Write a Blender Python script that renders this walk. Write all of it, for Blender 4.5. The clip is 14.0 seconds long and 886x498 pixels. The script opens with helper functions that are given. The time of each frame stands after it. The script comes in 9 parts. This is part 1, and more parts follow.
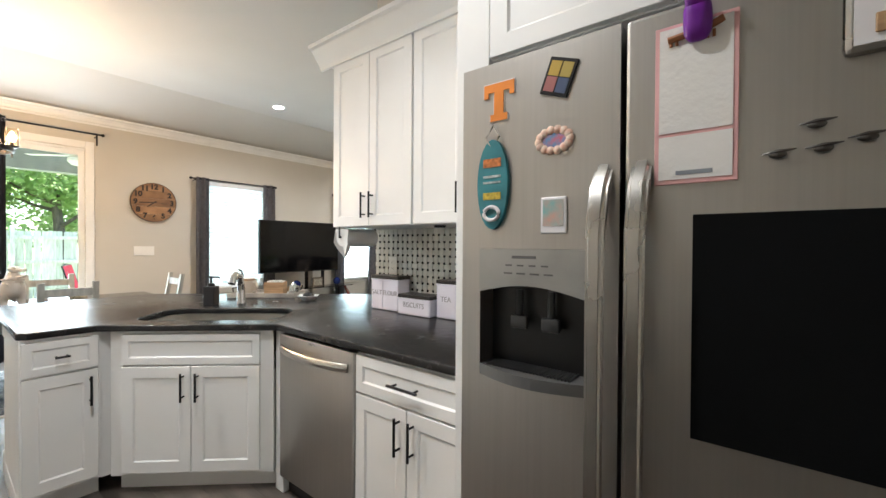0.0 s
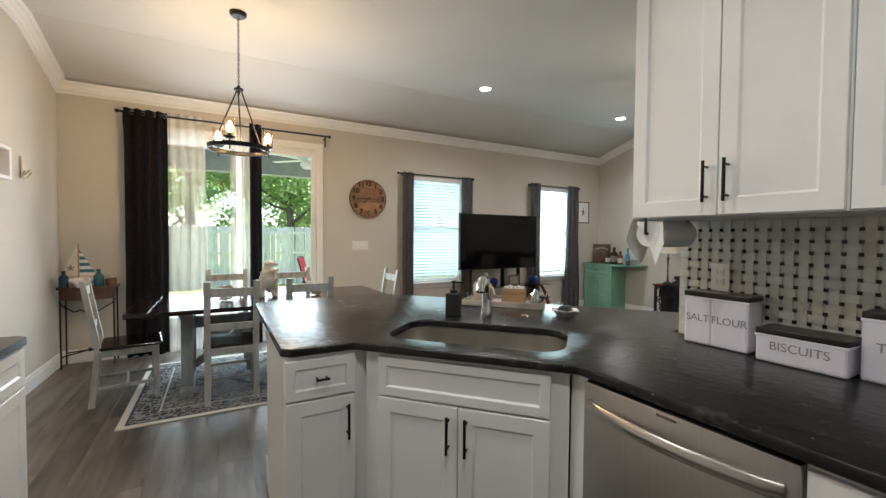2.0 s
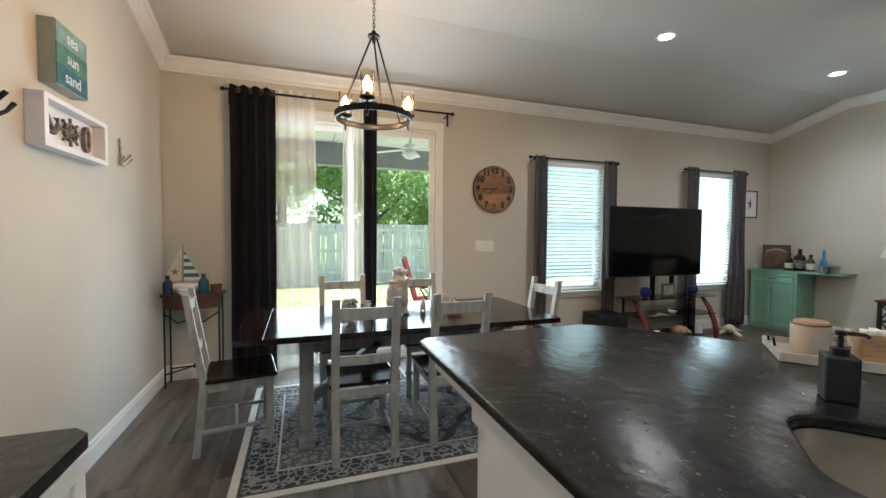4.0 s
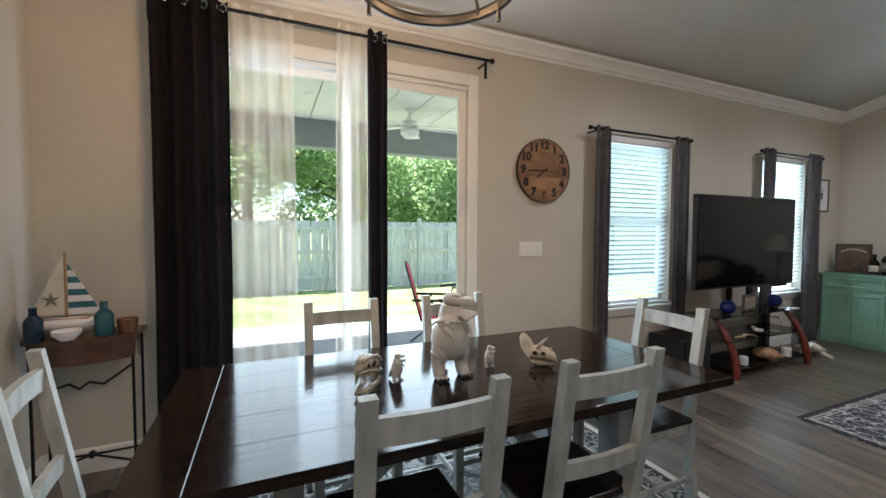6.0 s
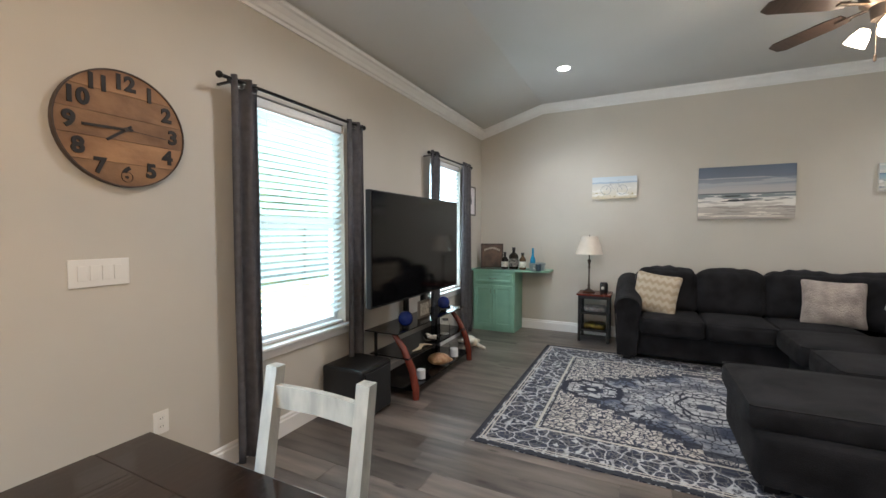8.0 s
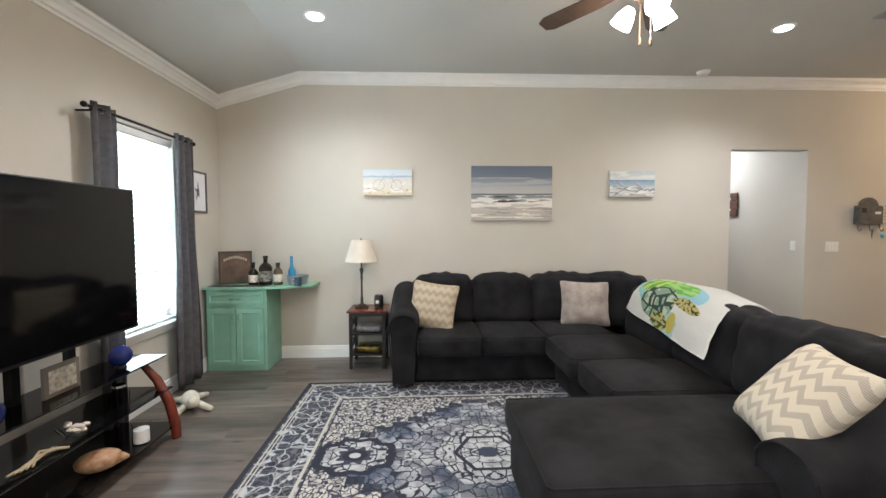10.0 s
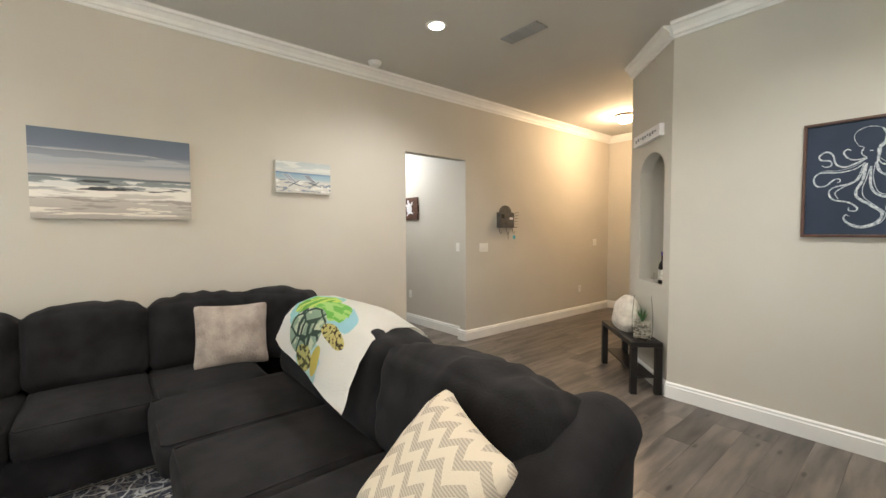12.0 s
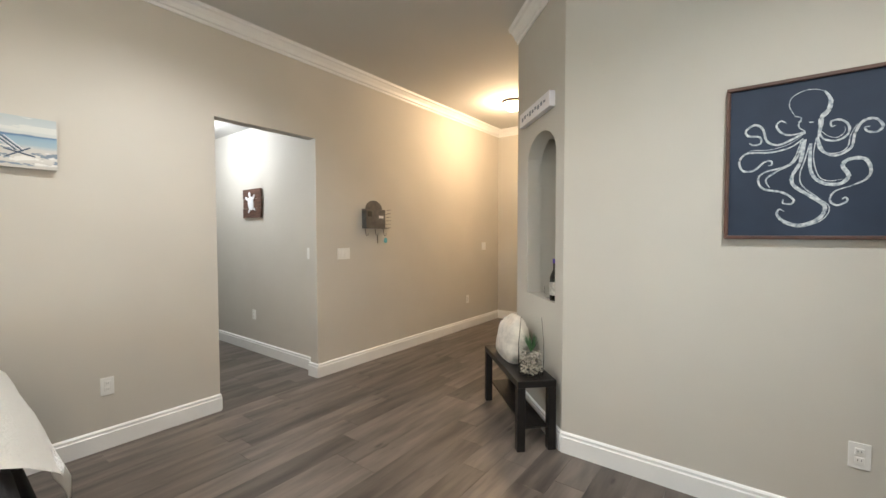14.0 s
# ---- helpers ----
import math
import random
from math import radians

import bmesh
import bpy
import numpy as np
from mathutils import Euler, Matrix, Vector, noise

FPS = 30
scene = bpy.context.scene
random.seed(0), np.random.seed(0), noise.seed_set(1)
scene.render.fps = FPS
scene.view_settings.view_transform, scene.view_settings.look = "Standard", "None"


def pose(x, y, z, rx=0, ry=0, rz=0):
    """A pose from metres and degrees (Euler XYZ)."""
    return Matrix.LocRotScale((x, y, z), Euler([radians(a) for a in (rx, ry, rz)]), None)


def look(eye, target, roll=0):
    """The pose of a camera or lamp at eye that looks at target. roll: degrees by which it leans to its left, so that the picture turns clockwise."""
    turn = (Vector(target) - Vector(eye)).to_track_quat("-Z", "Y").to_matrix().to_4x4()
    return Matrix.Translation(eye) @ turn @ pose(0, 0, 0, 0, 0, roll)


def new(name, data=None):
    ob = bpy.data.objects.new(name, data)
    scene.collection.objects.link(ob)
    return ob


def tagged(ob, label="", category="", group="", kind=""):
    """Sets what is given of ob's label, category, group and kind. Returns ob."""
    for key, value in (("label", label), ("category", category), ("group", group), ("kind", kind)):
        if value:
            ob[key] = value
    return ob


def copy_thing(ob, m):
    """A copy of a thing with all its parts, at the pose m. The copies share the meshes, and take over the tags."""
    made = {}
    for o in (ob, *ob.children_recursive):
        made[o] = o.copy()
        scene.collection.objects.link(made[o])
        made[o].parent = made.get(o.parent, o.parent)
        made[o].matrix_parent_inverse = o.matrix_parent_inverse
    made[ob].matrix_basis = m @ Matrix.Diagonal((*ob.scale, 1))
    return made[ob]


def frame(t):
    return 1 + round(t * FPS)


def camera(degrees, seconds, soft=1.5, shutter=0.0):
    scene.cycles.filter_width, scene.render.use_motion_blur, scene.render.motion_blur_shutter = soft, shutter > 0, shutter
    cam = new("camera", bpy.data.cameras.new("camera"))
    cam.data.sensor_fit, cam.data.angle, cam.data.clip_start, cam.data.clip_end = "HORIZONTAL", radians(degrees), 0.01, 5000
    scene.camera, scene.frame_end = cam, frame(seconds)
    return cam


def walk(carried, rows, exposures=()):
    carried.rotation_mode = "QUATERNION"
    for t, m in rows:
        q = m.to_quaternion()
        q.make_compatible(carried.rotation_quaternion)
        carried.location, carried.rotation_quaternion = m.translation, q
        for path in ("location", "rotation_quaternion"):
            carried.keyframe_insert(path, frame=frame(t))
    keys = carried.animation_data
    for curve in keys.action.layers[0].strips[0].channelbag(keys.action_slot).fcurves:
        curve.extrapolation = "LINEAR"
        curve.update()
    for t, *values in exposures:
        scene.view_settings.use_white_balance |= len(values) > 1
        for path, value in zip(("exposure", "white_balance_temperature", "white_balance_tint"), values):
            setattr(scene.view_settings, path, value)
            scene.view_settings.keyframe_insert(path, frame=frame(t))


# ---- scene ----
cam = camera(95.3, 14.0)
METRES, EYE, TILT, LEAN, TURN = 8.96, 1.344, 0.0, 0.0, 38.4
ROWS = [
    (0.0, 0.0, 0.0, 0.0, 0.0, -0.59, -0.35),
    (0.5, -0.0178, 0.0127, -0.0001, 6.67, -0.91, -0.39),
    (1.0, -0.042, 0.0316, 0.0018, 12.38, -1.18, -0.42),
    (1.5, -0.0632, 0.0547, 0.001, 17.78, -1.35, -0.48),
    (2.0, -0.0879, 0.0732, 0.0026, 22.58, -1.71, -0.42),
    (2.5, -0.1222, 0.084, 0.0041, 26.39, -1.86, -0.49),
    (3.0, -0.152, 0.0977, 0.0033, 29.64, -2.06, -0.47),
    (3.5, -0.1869, 0.1142, 0.0045, 32.2, -2.25, -0.46),
    (6.0, -0.3481, 0.2379, 0.0043, 28.24, -2.48, -0.24),
    (6.5, -0.3567, 0.2788, 0.0082, 20.33, -2.61, -0.14),
    (7.0, -0.3617, 0.3184, 0.009, 9.57, -2.55, -0.1),
    (7.5, -0.3531, 0.3487, 0.0085, -1.94, -2.56, -0.07),
    (8.0, -0.3291, 0.3782, 0.0091, -12.34, -2.49, -0.03),
    (10.5, -0.2128, 0.492, 0.0142, -49.21, -2.71, 0.19),
    (11.0, -0.181, 0.4953, 0.013, -59.18, -2.58, 0.14),
    (11.5, -0.1418, 0.4883, 0.0142, -68.92, -2.67, 0.2),
    (12.0, -0.1028, 0.4772, 0.0149, -77.93, -2.58, 0.22),
    (12.5, -0.0631, 0.4664, 0.0145, -85.07, -2.46, 0.17),
    (13.0, -0.027, 0.4533, 0.0111, -89.41, -2.41, 0.12),
    (13.5, 0.0035, 0.4436, 0.0115, -91.26, -2.29, 0.09),
    (14.0, 0.0336, 0.4389, 0.0119, -91.37, -2.07, 0.05),
]
walk(cam, [(t, pose(0, 0, EYE, TILT, LEAN, TURN) @ pose(METRES * x, METRES * y, METRES * z, 90 + pitch, roll, yaw)) for t, x, y, z, yaw, pitch, roll in ROWS],
     [(0, 2.5, 6150, 9), (0.5, 2.15, 6150, 9), (1.5, 1.8, 6200, 8), (2.5, 1.68, 6200, 8), (3.5, 1.58, 6100, 8), (6, 1.42, 5900, 11), (6.5, 1.44, 5850, 12), (7.5, 1.62, 6000, 15), (8, 1.95, 6000, 11), (10.5, 2.5, 6150, 10), (11.3, 2.52, 6450, 9), (12, 2.54, 6500, 8), (12.7, 2.5, 6300, 8), (14, 2.55, 6200, 8)])
# ---------- world, sun and large lights ----------
world = bpy.data.worlds.new("sky_world")
scene.world = world
world.use_nodes = True
wn = world.node_tree.nodes
sky = wn.new("ShaderNodeTexSky")
sky.sky_type, sky.sun_disc = "NISHITA", False
sky.sun_elevation, sky.sun_rotation = radians(68), radians(287)
world.node_tree.links.new(sky.outputs[0], wn["Background"].inputs[0])
wn["Background"].inputs[1].default_value = 0.15


def lamp(kind, name, m, energy, color=(1, 1, 1), **kw):
    data = bpy.data.lights.new(name, kind)
    data.energy, data.color = energy, color
    for k, v in kw.items():
        if k == "size":
            data.size = v
        elif k == "size_y":
            data.shape, data.size_y = "RECTANGLE", v
        elif k == "radius":
            data.shadow_soft_size = v
        elif k == "cone":
            data.spot_size, data.spot_blend = radians(v), 0.8
        elif k == "angle":
            data.angle = radians(v)
    ob = new(name, data)
    ob.matrix_basis = m
    return ob


lamp("SUN", "sun", look((-22, 4, 35), (-9, 0, 0)), 5.0, (1.0, 0.95, 0.86), angle=0.5)
# sky light through the glass of the west wall
lamp("AREA", "sky_door", pose(-6.615, 0.25, 1.3, 0, -90, 0), 30, (0.78, 0.92, 1.0), size=2.3, size_y=1.8)
lamp("AREA", "sky_window", pose(-6.83, 3.06, 1.48, 0, -90, 0), 4.5, (0.78, 0.92, 1.0), size=1.5, size_y=0.85)
lamp("AREA", "sky_window_far", pose(-6.83, 5.46, 1.48, 0, -90, 0), 11, (0.78, 0.92, 1.0), size=1.5, size_y=0.85)
CANS = [(-5.23, 2.95), (-5.21, 5.47), (-1.18, 5.52), (-1.0, 2.9), (-1.2, 0.1), (-2.9, -0.2)]
for i, (x, y) in enumerate(CANS):
    lamp("SPOT", "downlight_lamp", pose(x, y, 3.19), 24 if y < 1 else 25, (1.0, 0.965, 0.92), radius=0.06, cone=150)
for dx, dy in ((0.09, 0.0), (-0.05, 0.08), (-0.05, -0.08)):
    lamp("POINT", "fan_lamp", pose(-3.13 + dx * 1.5, 4.20 + dy * 1.5, 2.60), 4.6, (1.0, 0.82, 0.62), radius=0.04)
lamp("POINT", "foyer_lamp", pose(2.7, 5.8, 2.98), 10.5, (1.0, 0.68, 0.40), radius=0.1)
# unseen fill added to brighten the back hall; it has no fixture
lamp("POINT", "hall_lamp", pose(-0.35, 8.3, 2.6), 7.5, (0.94, 0.965, 1.0), radius=0.1)

# ---------- materials ----------
def mat(name, color, rough=0.5, metal=0.0, vary=0.08, scale=6.0, stretch=(1, 1, 1), bump=0.05, bump_scale=120.0, emit=0.0, second=None, island=0.0, spec=0.5, alpha=1.0, trans=0.0, coat=0.0, sheen=0.0):
    m = bpy.data.materials.new(name)
    m.use_nodes = True
    n, l = m.node_tree.nodes, m.node_tree.links
    b = n["Principled BSDF"]
    b.inputs["Roughness"].default_value, b.inputs["Metallic"].default_value = rough, metal
    b.inputs["Coat Weight"].default_value = coat
    b.inputs["Sheen Weight"].default_value = sheen
    b.inputs["Specular IOR Level"].default_value = spec
    b.inputs["Transmission Weight"].default_value = trans
    b.inputs["Alpha"].default_value = alpha
    tc, mp = n.new("ShaderNodeTexCoord"), n.new("ShaderNodeMapping")
    mp.inputs["Scale"].default_value = stretch
    l.new(tc.outputs["Object"], mp.inputs["Vector"])
    t1 = n.new("ShaderNodeTexNoise")
    t1.inputs["Scale"].default_value, t1.inputs["Detail"].default_value = scale, 6
    shift = mp.outputs[0]
    if island:
        oi, geo = n.new("ShaderNodeObjectInfo"), n.new("ShaderNodeNewGeometry")
        add = n.new("ShaderNodeMath")
        add.operation = "ADD"
        l.new(oi.outputs["Random"], add.inputs[0]), l.new(geo.outputs["Random Per Island"], add.inputs[1])
        off = n.new("ShaderNodeVectorMath")
        off.operation = "MULTIPLY_ADD"
        off.inputs[1].default_value = (37, 53, 19)
        l.new(add.outputs[0], off.inputs[0]), l.new(mp.outputs[0], off.inputs[2])
        shift = off.outputs[0]
    l.new(shift, t1.inputs["Vector"])
    mix = n.new("ShaderNodeMix")
    mix.data_type = "RGBA"
    c2 = second or tuple(max(0, c * (1 - 2.2 * vary)) for c in color)
    c1 = color if second else tuple(min(1, c * (1 + vary)) for c in color)
    mix.inputs["A"].default_value, mix.inputs["B"].default_value = (*c1, 1), (*c2, 1)
    ramp = n.new("ShaderNodeMapRange")
    ramp.inputs["From Min"].default_value, ramp.inputs["From Max"].default_value = 0.35, 0.68
    l.new(t1.outputs["Fac"], ramp.inputs["Value"])
    l.new(ramp.outputs[0], mix.inputs["Factor"])
    out = mix.outputs["Result"]
    if island:
        fr = n.new("ShaderNodeMath")
        fr.operation = "FRACT"
        l.new(add.outputs[0], fr.inputs[0])
        mr = n.new("ShaderNodeMapRange")
        mr.inputs["To Min"].default_value, mr.inputs["To Max"].default_value = 1 - island, 1 + island
        l.new(fr.outputs[0], mr.inputs["Value"])
        mul = n.new("ShaderNodeVectorMath")
        mul.operation = "SCALE"
        l.new(out, mul.inputs[0]), l.new(mr.outputs[0], mul.inputs["Scale"])
        out = mul.outputs[0]
    l.new(out, b.inputs["Base Color"])
    t2 = n.new("ShaderNodeTexNoise")
    t2.inputs["Scale"].default_value, t2.inputs["Detail"].default_value = bump_scale, 4
    l.new(mp.outputs[0], t2.inputs["Vector"])
    if bump:
        bp = n.new("ShaderNodeBump")
        bp.inputs["Strength"].default_value, bp.inputs["Distance"].default_value = bump, 0.01
        l.new(t2.outputs["Fac"], bp.inputs["Height"]), l.new(bp.outputs[0], b.inputs["Normal"])
    rr = n.new("ShaderNodeMapRange")
    rr.inputs["To Min"].default_value, rr.inputs["To Max"].default_value = max(0.02, rough - 0.07), min(1, rough + 0.07)
    l.new(t1.outputs["Fac"], rr.inputs["Value"]), l.new(rr.outputs[0], b.inputs["Roughness"])
    if emit:
        b.inputs["Emission Color"].default_value, b.inputs["Emission Strength"].default_value = (*color, 1), emit
    return m


WALL = mat("wall_paint", (0.55, 0.52, 0.465), 0.75, vary=0.015, scale=1.5, bump=0.08, bump_scale=220)
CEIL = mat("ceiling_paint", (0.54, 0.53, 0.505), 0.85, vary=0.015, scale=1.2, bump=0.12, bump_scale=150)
TRIM = mat("trim_paint", (0.80, 0.80, 0.79), 0.35, vary=0.015, bump=0.02)
CAB = mat("cabinet_paint", (0.82, 0.82, 0.81), 0.32, vary=0.015, scale=3, bump=0.02, bump_scale=60)
BLACK = mat("black_metal", (0.015, 0.015, 0.016), 0.38, 0.6, vary=0.1, bump=0.02)
STEEL = mat("brushed_steel", (0.50, 0.48, 0.455), 0.38, 1.0, vary=0.015, scale=3, stretch=(40, 40, 0.6), bump=0.012, bump_scale=9)
STEELH = mat("brushed_steel_flat", (0.52, 0.50, 0.47), 0.26, 1.0, vary=0.02, scale=2, bump=0)
CHROME = mat("chrome", (0.72, 0.72, 0.73), 0.1, 1.0, vary=0.02, bump=0)
GRANITE = mat("dark_granite", (0.011, 0.0107, 0.012), 0.25, vary=0.3, scale=11, bump=0.26, bump_scale=26, second=(0.025, 0.023, 0.022), spec=0.3)


def add_flecks(m):
    """Small brown and gray mineral flecks, and a slow change of gloss."""
    n, l = m.node_tree.nodes, m.node_tree.links
    b = n["Principled BSDF"]
    tc = [q for q in n if q.type == "TEX_COORD"][0]
    src = b.inputs["Base Color"].links[0].from_socket
    for sc, lo, hi, col in ((9, 0.60, 0.68, (0.060, 0.050, 0.044, 1)), (46, 0.64, 0.70, (0.11, 0.10, 0.095, 1))):
        t, r, k = n.new("ShaderNodeTexNoise"), n.new("ShaderNodeMapRange"), n.new("ShaderNodeMix")
        t.inputs["Scale"].default_value, t.inputs["Detail"].default_value = sc, 8
        r.inputs["From Min"].default_value, r.inputs["From Max"].default_value, r.inputs["To Max"].default_value = lo, hi, 0.7
        l.new(tc.outputs["Object"], t.inputs["Vector"]), l.new(t.outputs["Fac"], r.inputs["Value"])
        k.data_type = "RGBA"
        k.inputs["B"].default_value = col
        l.new(r.outputs[0], k.inputs["Factor"]), l.new(src, k.inputs["A"])
        src = k.outputs["Result"]
    l.new(src, b.inputs["Base Color"])


add_flecks(GRANITE)
PLANK = mat("floor_plank", (0.162, 0.134, 0.114), 0.33, scale=1.8, stretch=(1.0, 7, 1), bump=0.10, bump_scale=30, second=(0.062, 0.052, 0.046), island=0.32)


def add_knots(m):
    """Dark knots and short cracks in the boards."""
    n, l = m.node_tree.nodes, m.node_tree.links
    b = n["Principled BSDF"]
    src = b.inputs["Base Color"].links[0].from_socket
    off = [k for k in n if k.type == "VECT_MATH" and k.operation == "MULTIPLY_ADD"][0]
    sc = n.new("ShaderNodeVectorMath")
    sc.operation = "MULTIPLY"
    sc.inputs[1].default_value = (1.6, 0.75, 1)
    l.new(off.outputs[0], sc.inputs[0])
    v = n.new("ShaderNodeTexVoronoi")
    v.inputs["Scale"].default_value = 1.5
    l.new(sc.outputs[0], v.inputs["Vector"])
    r = n.new("ShaderNodeMapRange")
    r.inputs["From Min"].default_value, r.inputs["From Max"].default_value = 0.05, 0.13
    r.inputs["To Min"].default_value, r.inputs["To Max"].default_value = 0.85, 0.0
    l.new(v.outputs["Distance"], r.inputs["Value"])
    k = n.new("ShaderNodeMix")
    k.data_type = "RGBA"
    k.inputs["B"].default_value = (0.022, 0.016, 0.013, 1)
    l.new(r.outputs[0], k.inputs["Factor"]), l.new(src, k.inputs["A"]), l.new(k.outputs["Result"], b.inputs["Base Color"])


add_knots(PLANK)
CLOTH = mat("dark_velour", (0.0128, 0.0124, 0.0142), 0.88, scale=5, vary=0.28, bump=0.35, bump_scale=160, spec=0.2, sheen=0.015)
CURT = mat("gray_curtain_cloth", (0.185, 0.177, 0.186), 0.85, spec=0.2, scale=20, vary=0.08, bump=0.2, bump_scale=500)
CURTD = mat("charcoal_curtain_cloth", (0.028, 0.025, 0.028), 0.85, spec=0.2, scale=20, vary=0.08, bump=0.2, bump_scale=500)
DARKWOOD = mat("dark_table_wood", (0.009, 0.006, 0.005), 0.12, scale=3, stretch=(9, 1.0, 4), second=(0.022, 0.012, 0.008), bump=0.07, bump_scale=5, spec=0.42, island=0.05)
CHALK = mat("chalky_gray_paint", (0.42, 0.42, 0.39), 0.5, scale=8, stretch=(3, 3, 1), second=(0.28, 0.29, 0.27), bump=0.15, bump_scale=70)
BLKPLASTIC = mat("black_plastic", (0.006, 0.006, 0.007), 0.35, vary=0.1, bump=0.02)
SCREEN = mat("screen_glass", (0.003, 0.003, 0.0035), 0.07, vary=0.02, bump=0, spec=0.35)
GREEN = mat("seafoam_paint", (0.22, 0.42, 0.32), 0.45, vary=0.05, scale=5, bump=0.05)
WHITE = mat("white_enamel", (0.78, 0.77, 0.80), 0.4, vary=0.02, bump=0.02)
VINYL = mat("white_vinyl", (0.82, 0.83, 0.84), 0.4, vary=0.02, bump=0.01)
REDWOOD = mat("cherry_wood", (0.17, 0.030, 0.016), 0.25, scale=6, stretch=(3, 3, 1), second=(0.09, 0.016, 0.010), bump=0.05)
ESPRESSO = mat("espresso_wood", (0.008, 0.0065, 0.006), 0.42, scale=6, stretch=(1, 6, 6), vary=0.2, bump=0.05)
SHEER = mat("sheer_voile", (0.88, 0.87, 0.80), 0.9, vary=0.02, scale=8, bump=0.1, bump_scale=500, alpha=0.42)
LAMPON = mat("lit_lens", (1.0, 0.93, 0.82), 0.4, vary=0, bump=0, emit=14)
BULB = mat("lit_bulb", (1.0, 0.66, 0.32), 0.4, vary=0, bump=0, emit=28)
CONCRETE = mat("patio_concrete", (0.42, 0.42, 0.41), 0.85, scale=2, vary=0.08, bump=0.2, bump_scale=40)
FENCEW = mat("weathered_fence_wood", (0.58, 0.60, 0.56), 0.85, scale=4, stretch=(6, 6, 1), second=(0.42, 0.43, 0.38), bump=0.3, bump_scale=30, island=0.15)
REDCLOTH = mat("red_sling_cloth", (0.80, 0.025, 0.07), 0.6, vary=0.05, bump=0.1)


def glassmat(name, color=(1, 1, 1), rough=0.0, refl=0.12):
    m = bpy.data.materials.new(name)
    m.use_nodes = True
    n, l = m.node_tree.nodes, m.node_tree.links
    n.remove(n["Principled BSDF"])
    tr, gl, mx, fr = n.new("ShaderNodeBsdfTransparent"), n.new("ShaderNodeBsdfGlossy"), n.new("ShaderNodeMixShader"), n.new("ShaderNodeLayerWeight")
    tr.inputs[0].default_value, gl.inputs["Roughness"].default_value = (*color, 1), rough
    fr.inputs[0].default_value = refl
    l.new(fr.outputs[0], mx.inputs[0]), l.new(tr.outputs[0], mx.inputs[1]), l.new(gl.outputs[0], mx.inputs[2])
    l.new(mx.outputs[0], n["Material Output"].inputs[0])
    return m


SLATW = mat("blind_vinyl", (0.84, 0.85, 0.83), 0.45, vary=0.01, bump=0)
sn_, sl_ = SLATW.node_tree.nodes, SLATW.node_tree.links
st_, sm_ = sn_.new("ShaderNodeBsdfTranslucent"), sn_.new("ShaderNodeMixShader")
st_.inputs[0].default_value, sm_.inputs[0].default_value = (0.92, 0.97, 0.97, 1), 0.72
sl_.new(sn_["Principled BSDF"].outputs[0], sm_.inputs[1]), sl_.new(st_.outputs[0], sm_.inputs[2]), sl_.new(sm_.outputs[0], sn_["Material Output"].inputs[0])
GLASS = glassmat("window_glass", (0.96, 0.99, 0.99))
CLEAR = glassmat("clear_glass", (0.985, 0.992, 0.99), 0.0, 0.04)
# clear seeded glass; the bulbs' amber glow is put into its tint
SEEDED = glassmat("seeded_glow_tint_glass", (0.97, 0.92, 0.85), 0.12, 0.22)
BLUEGLASS = glassmat("blue_glass", (0.05, 0.40, 0.62))
DKGLASS = glassmat("dark_glass", (0.10, 0.14, 0.14))


# ---------- helpers for shapes ----------
def part(name, bm, material, parent=None, label="", smooth=False, kind="", m=None):
    me = bpy.data.meshes.new(name)
    bmesh.ops.recalc_face_normals(bm, faces=bm.faces)
    bm.to_mesh(me)
    bm.free()
    if smooth:
        me.polygons.foreach_set("use_smooth", [True] * len(me.polygons))
        if smooth == "auto":
            me.set_sharp_from_angle(angle=radians(38))
    me.materials.append(material)
    ob = new(name, me)
    if parent is not None:
        ob.parent = parent
    if m is not None:
        ob.matrix_basis = m
    return tagged(ob, label, "", "", kind)


def thing(name, label, category, x=0, y=0, z=0, rz=0, group="", kind=""):
    ob = new(name)
    ob.empty_display_size = 0.1
    ob.matrix_basis = pose(x, y, z, 0, 0, rz)
    return tagged(ob, label, category, group, kind)


def addbox(bm, x0, x1, y0, y1, z0, z1, bevel=0.0, m=None, seg=2):
    r = bmesh.ops.create_cube(bm, size=1.0)
    vs = r["verts"]
    M = Matrix.Translation(((x0 + x1) / 2, (y0 + y1) / 2, (z0 + z1) / 2)) @ Matrix.Diagonal((x1 - x0, y1 - y0, z1 - z0, 1))
    if m is not None:
        M = m @ M
    bmesh.ops.transform(bm, matrix=M, verts=vs)
    if bevel:
        es = list({e for v in vs for e in v.link_edges})
        bmesh.ops.bevel(bm, geom=es, offset=bevel, segments=seg, affect="EDGES", profile=0.5)


def box(name, parent, material, x0, x1, y0, y1, z0, z1, bevel=0.003, label="", m=None, kind=""):
    bm = bmesh.new()
    addbox(bm, x0, x1, y0, y1, z0, z1, bevel)
    return part(name, bm, material, parent, label, m=m, kind=kind)


def addcyl(bm, r0, r1, h, m=None, seg=20, caps=True):
    r = bmesh.ops.create_cone(bm, cap_ends=caps, segments=seg, radius1=r0, radius2=r1, depth=h)
    bmesh.ops.transform(bm, matrix=(m or Matrix()) @ Matrix.Translation((0, 0, h / 2)), verts=r["verts"])


def addrod(bm, a, b, r, r2=None, seg=10):
    a, b = Vector(a), Vector(b)
    m = Matrix.Translation(a) @ (b - a).to_track_quat("Z", "Y").to_matrix().to_4x4()
    addcyl(bm, r, r if r2 is None else r2, (b - a).length, m, seg)


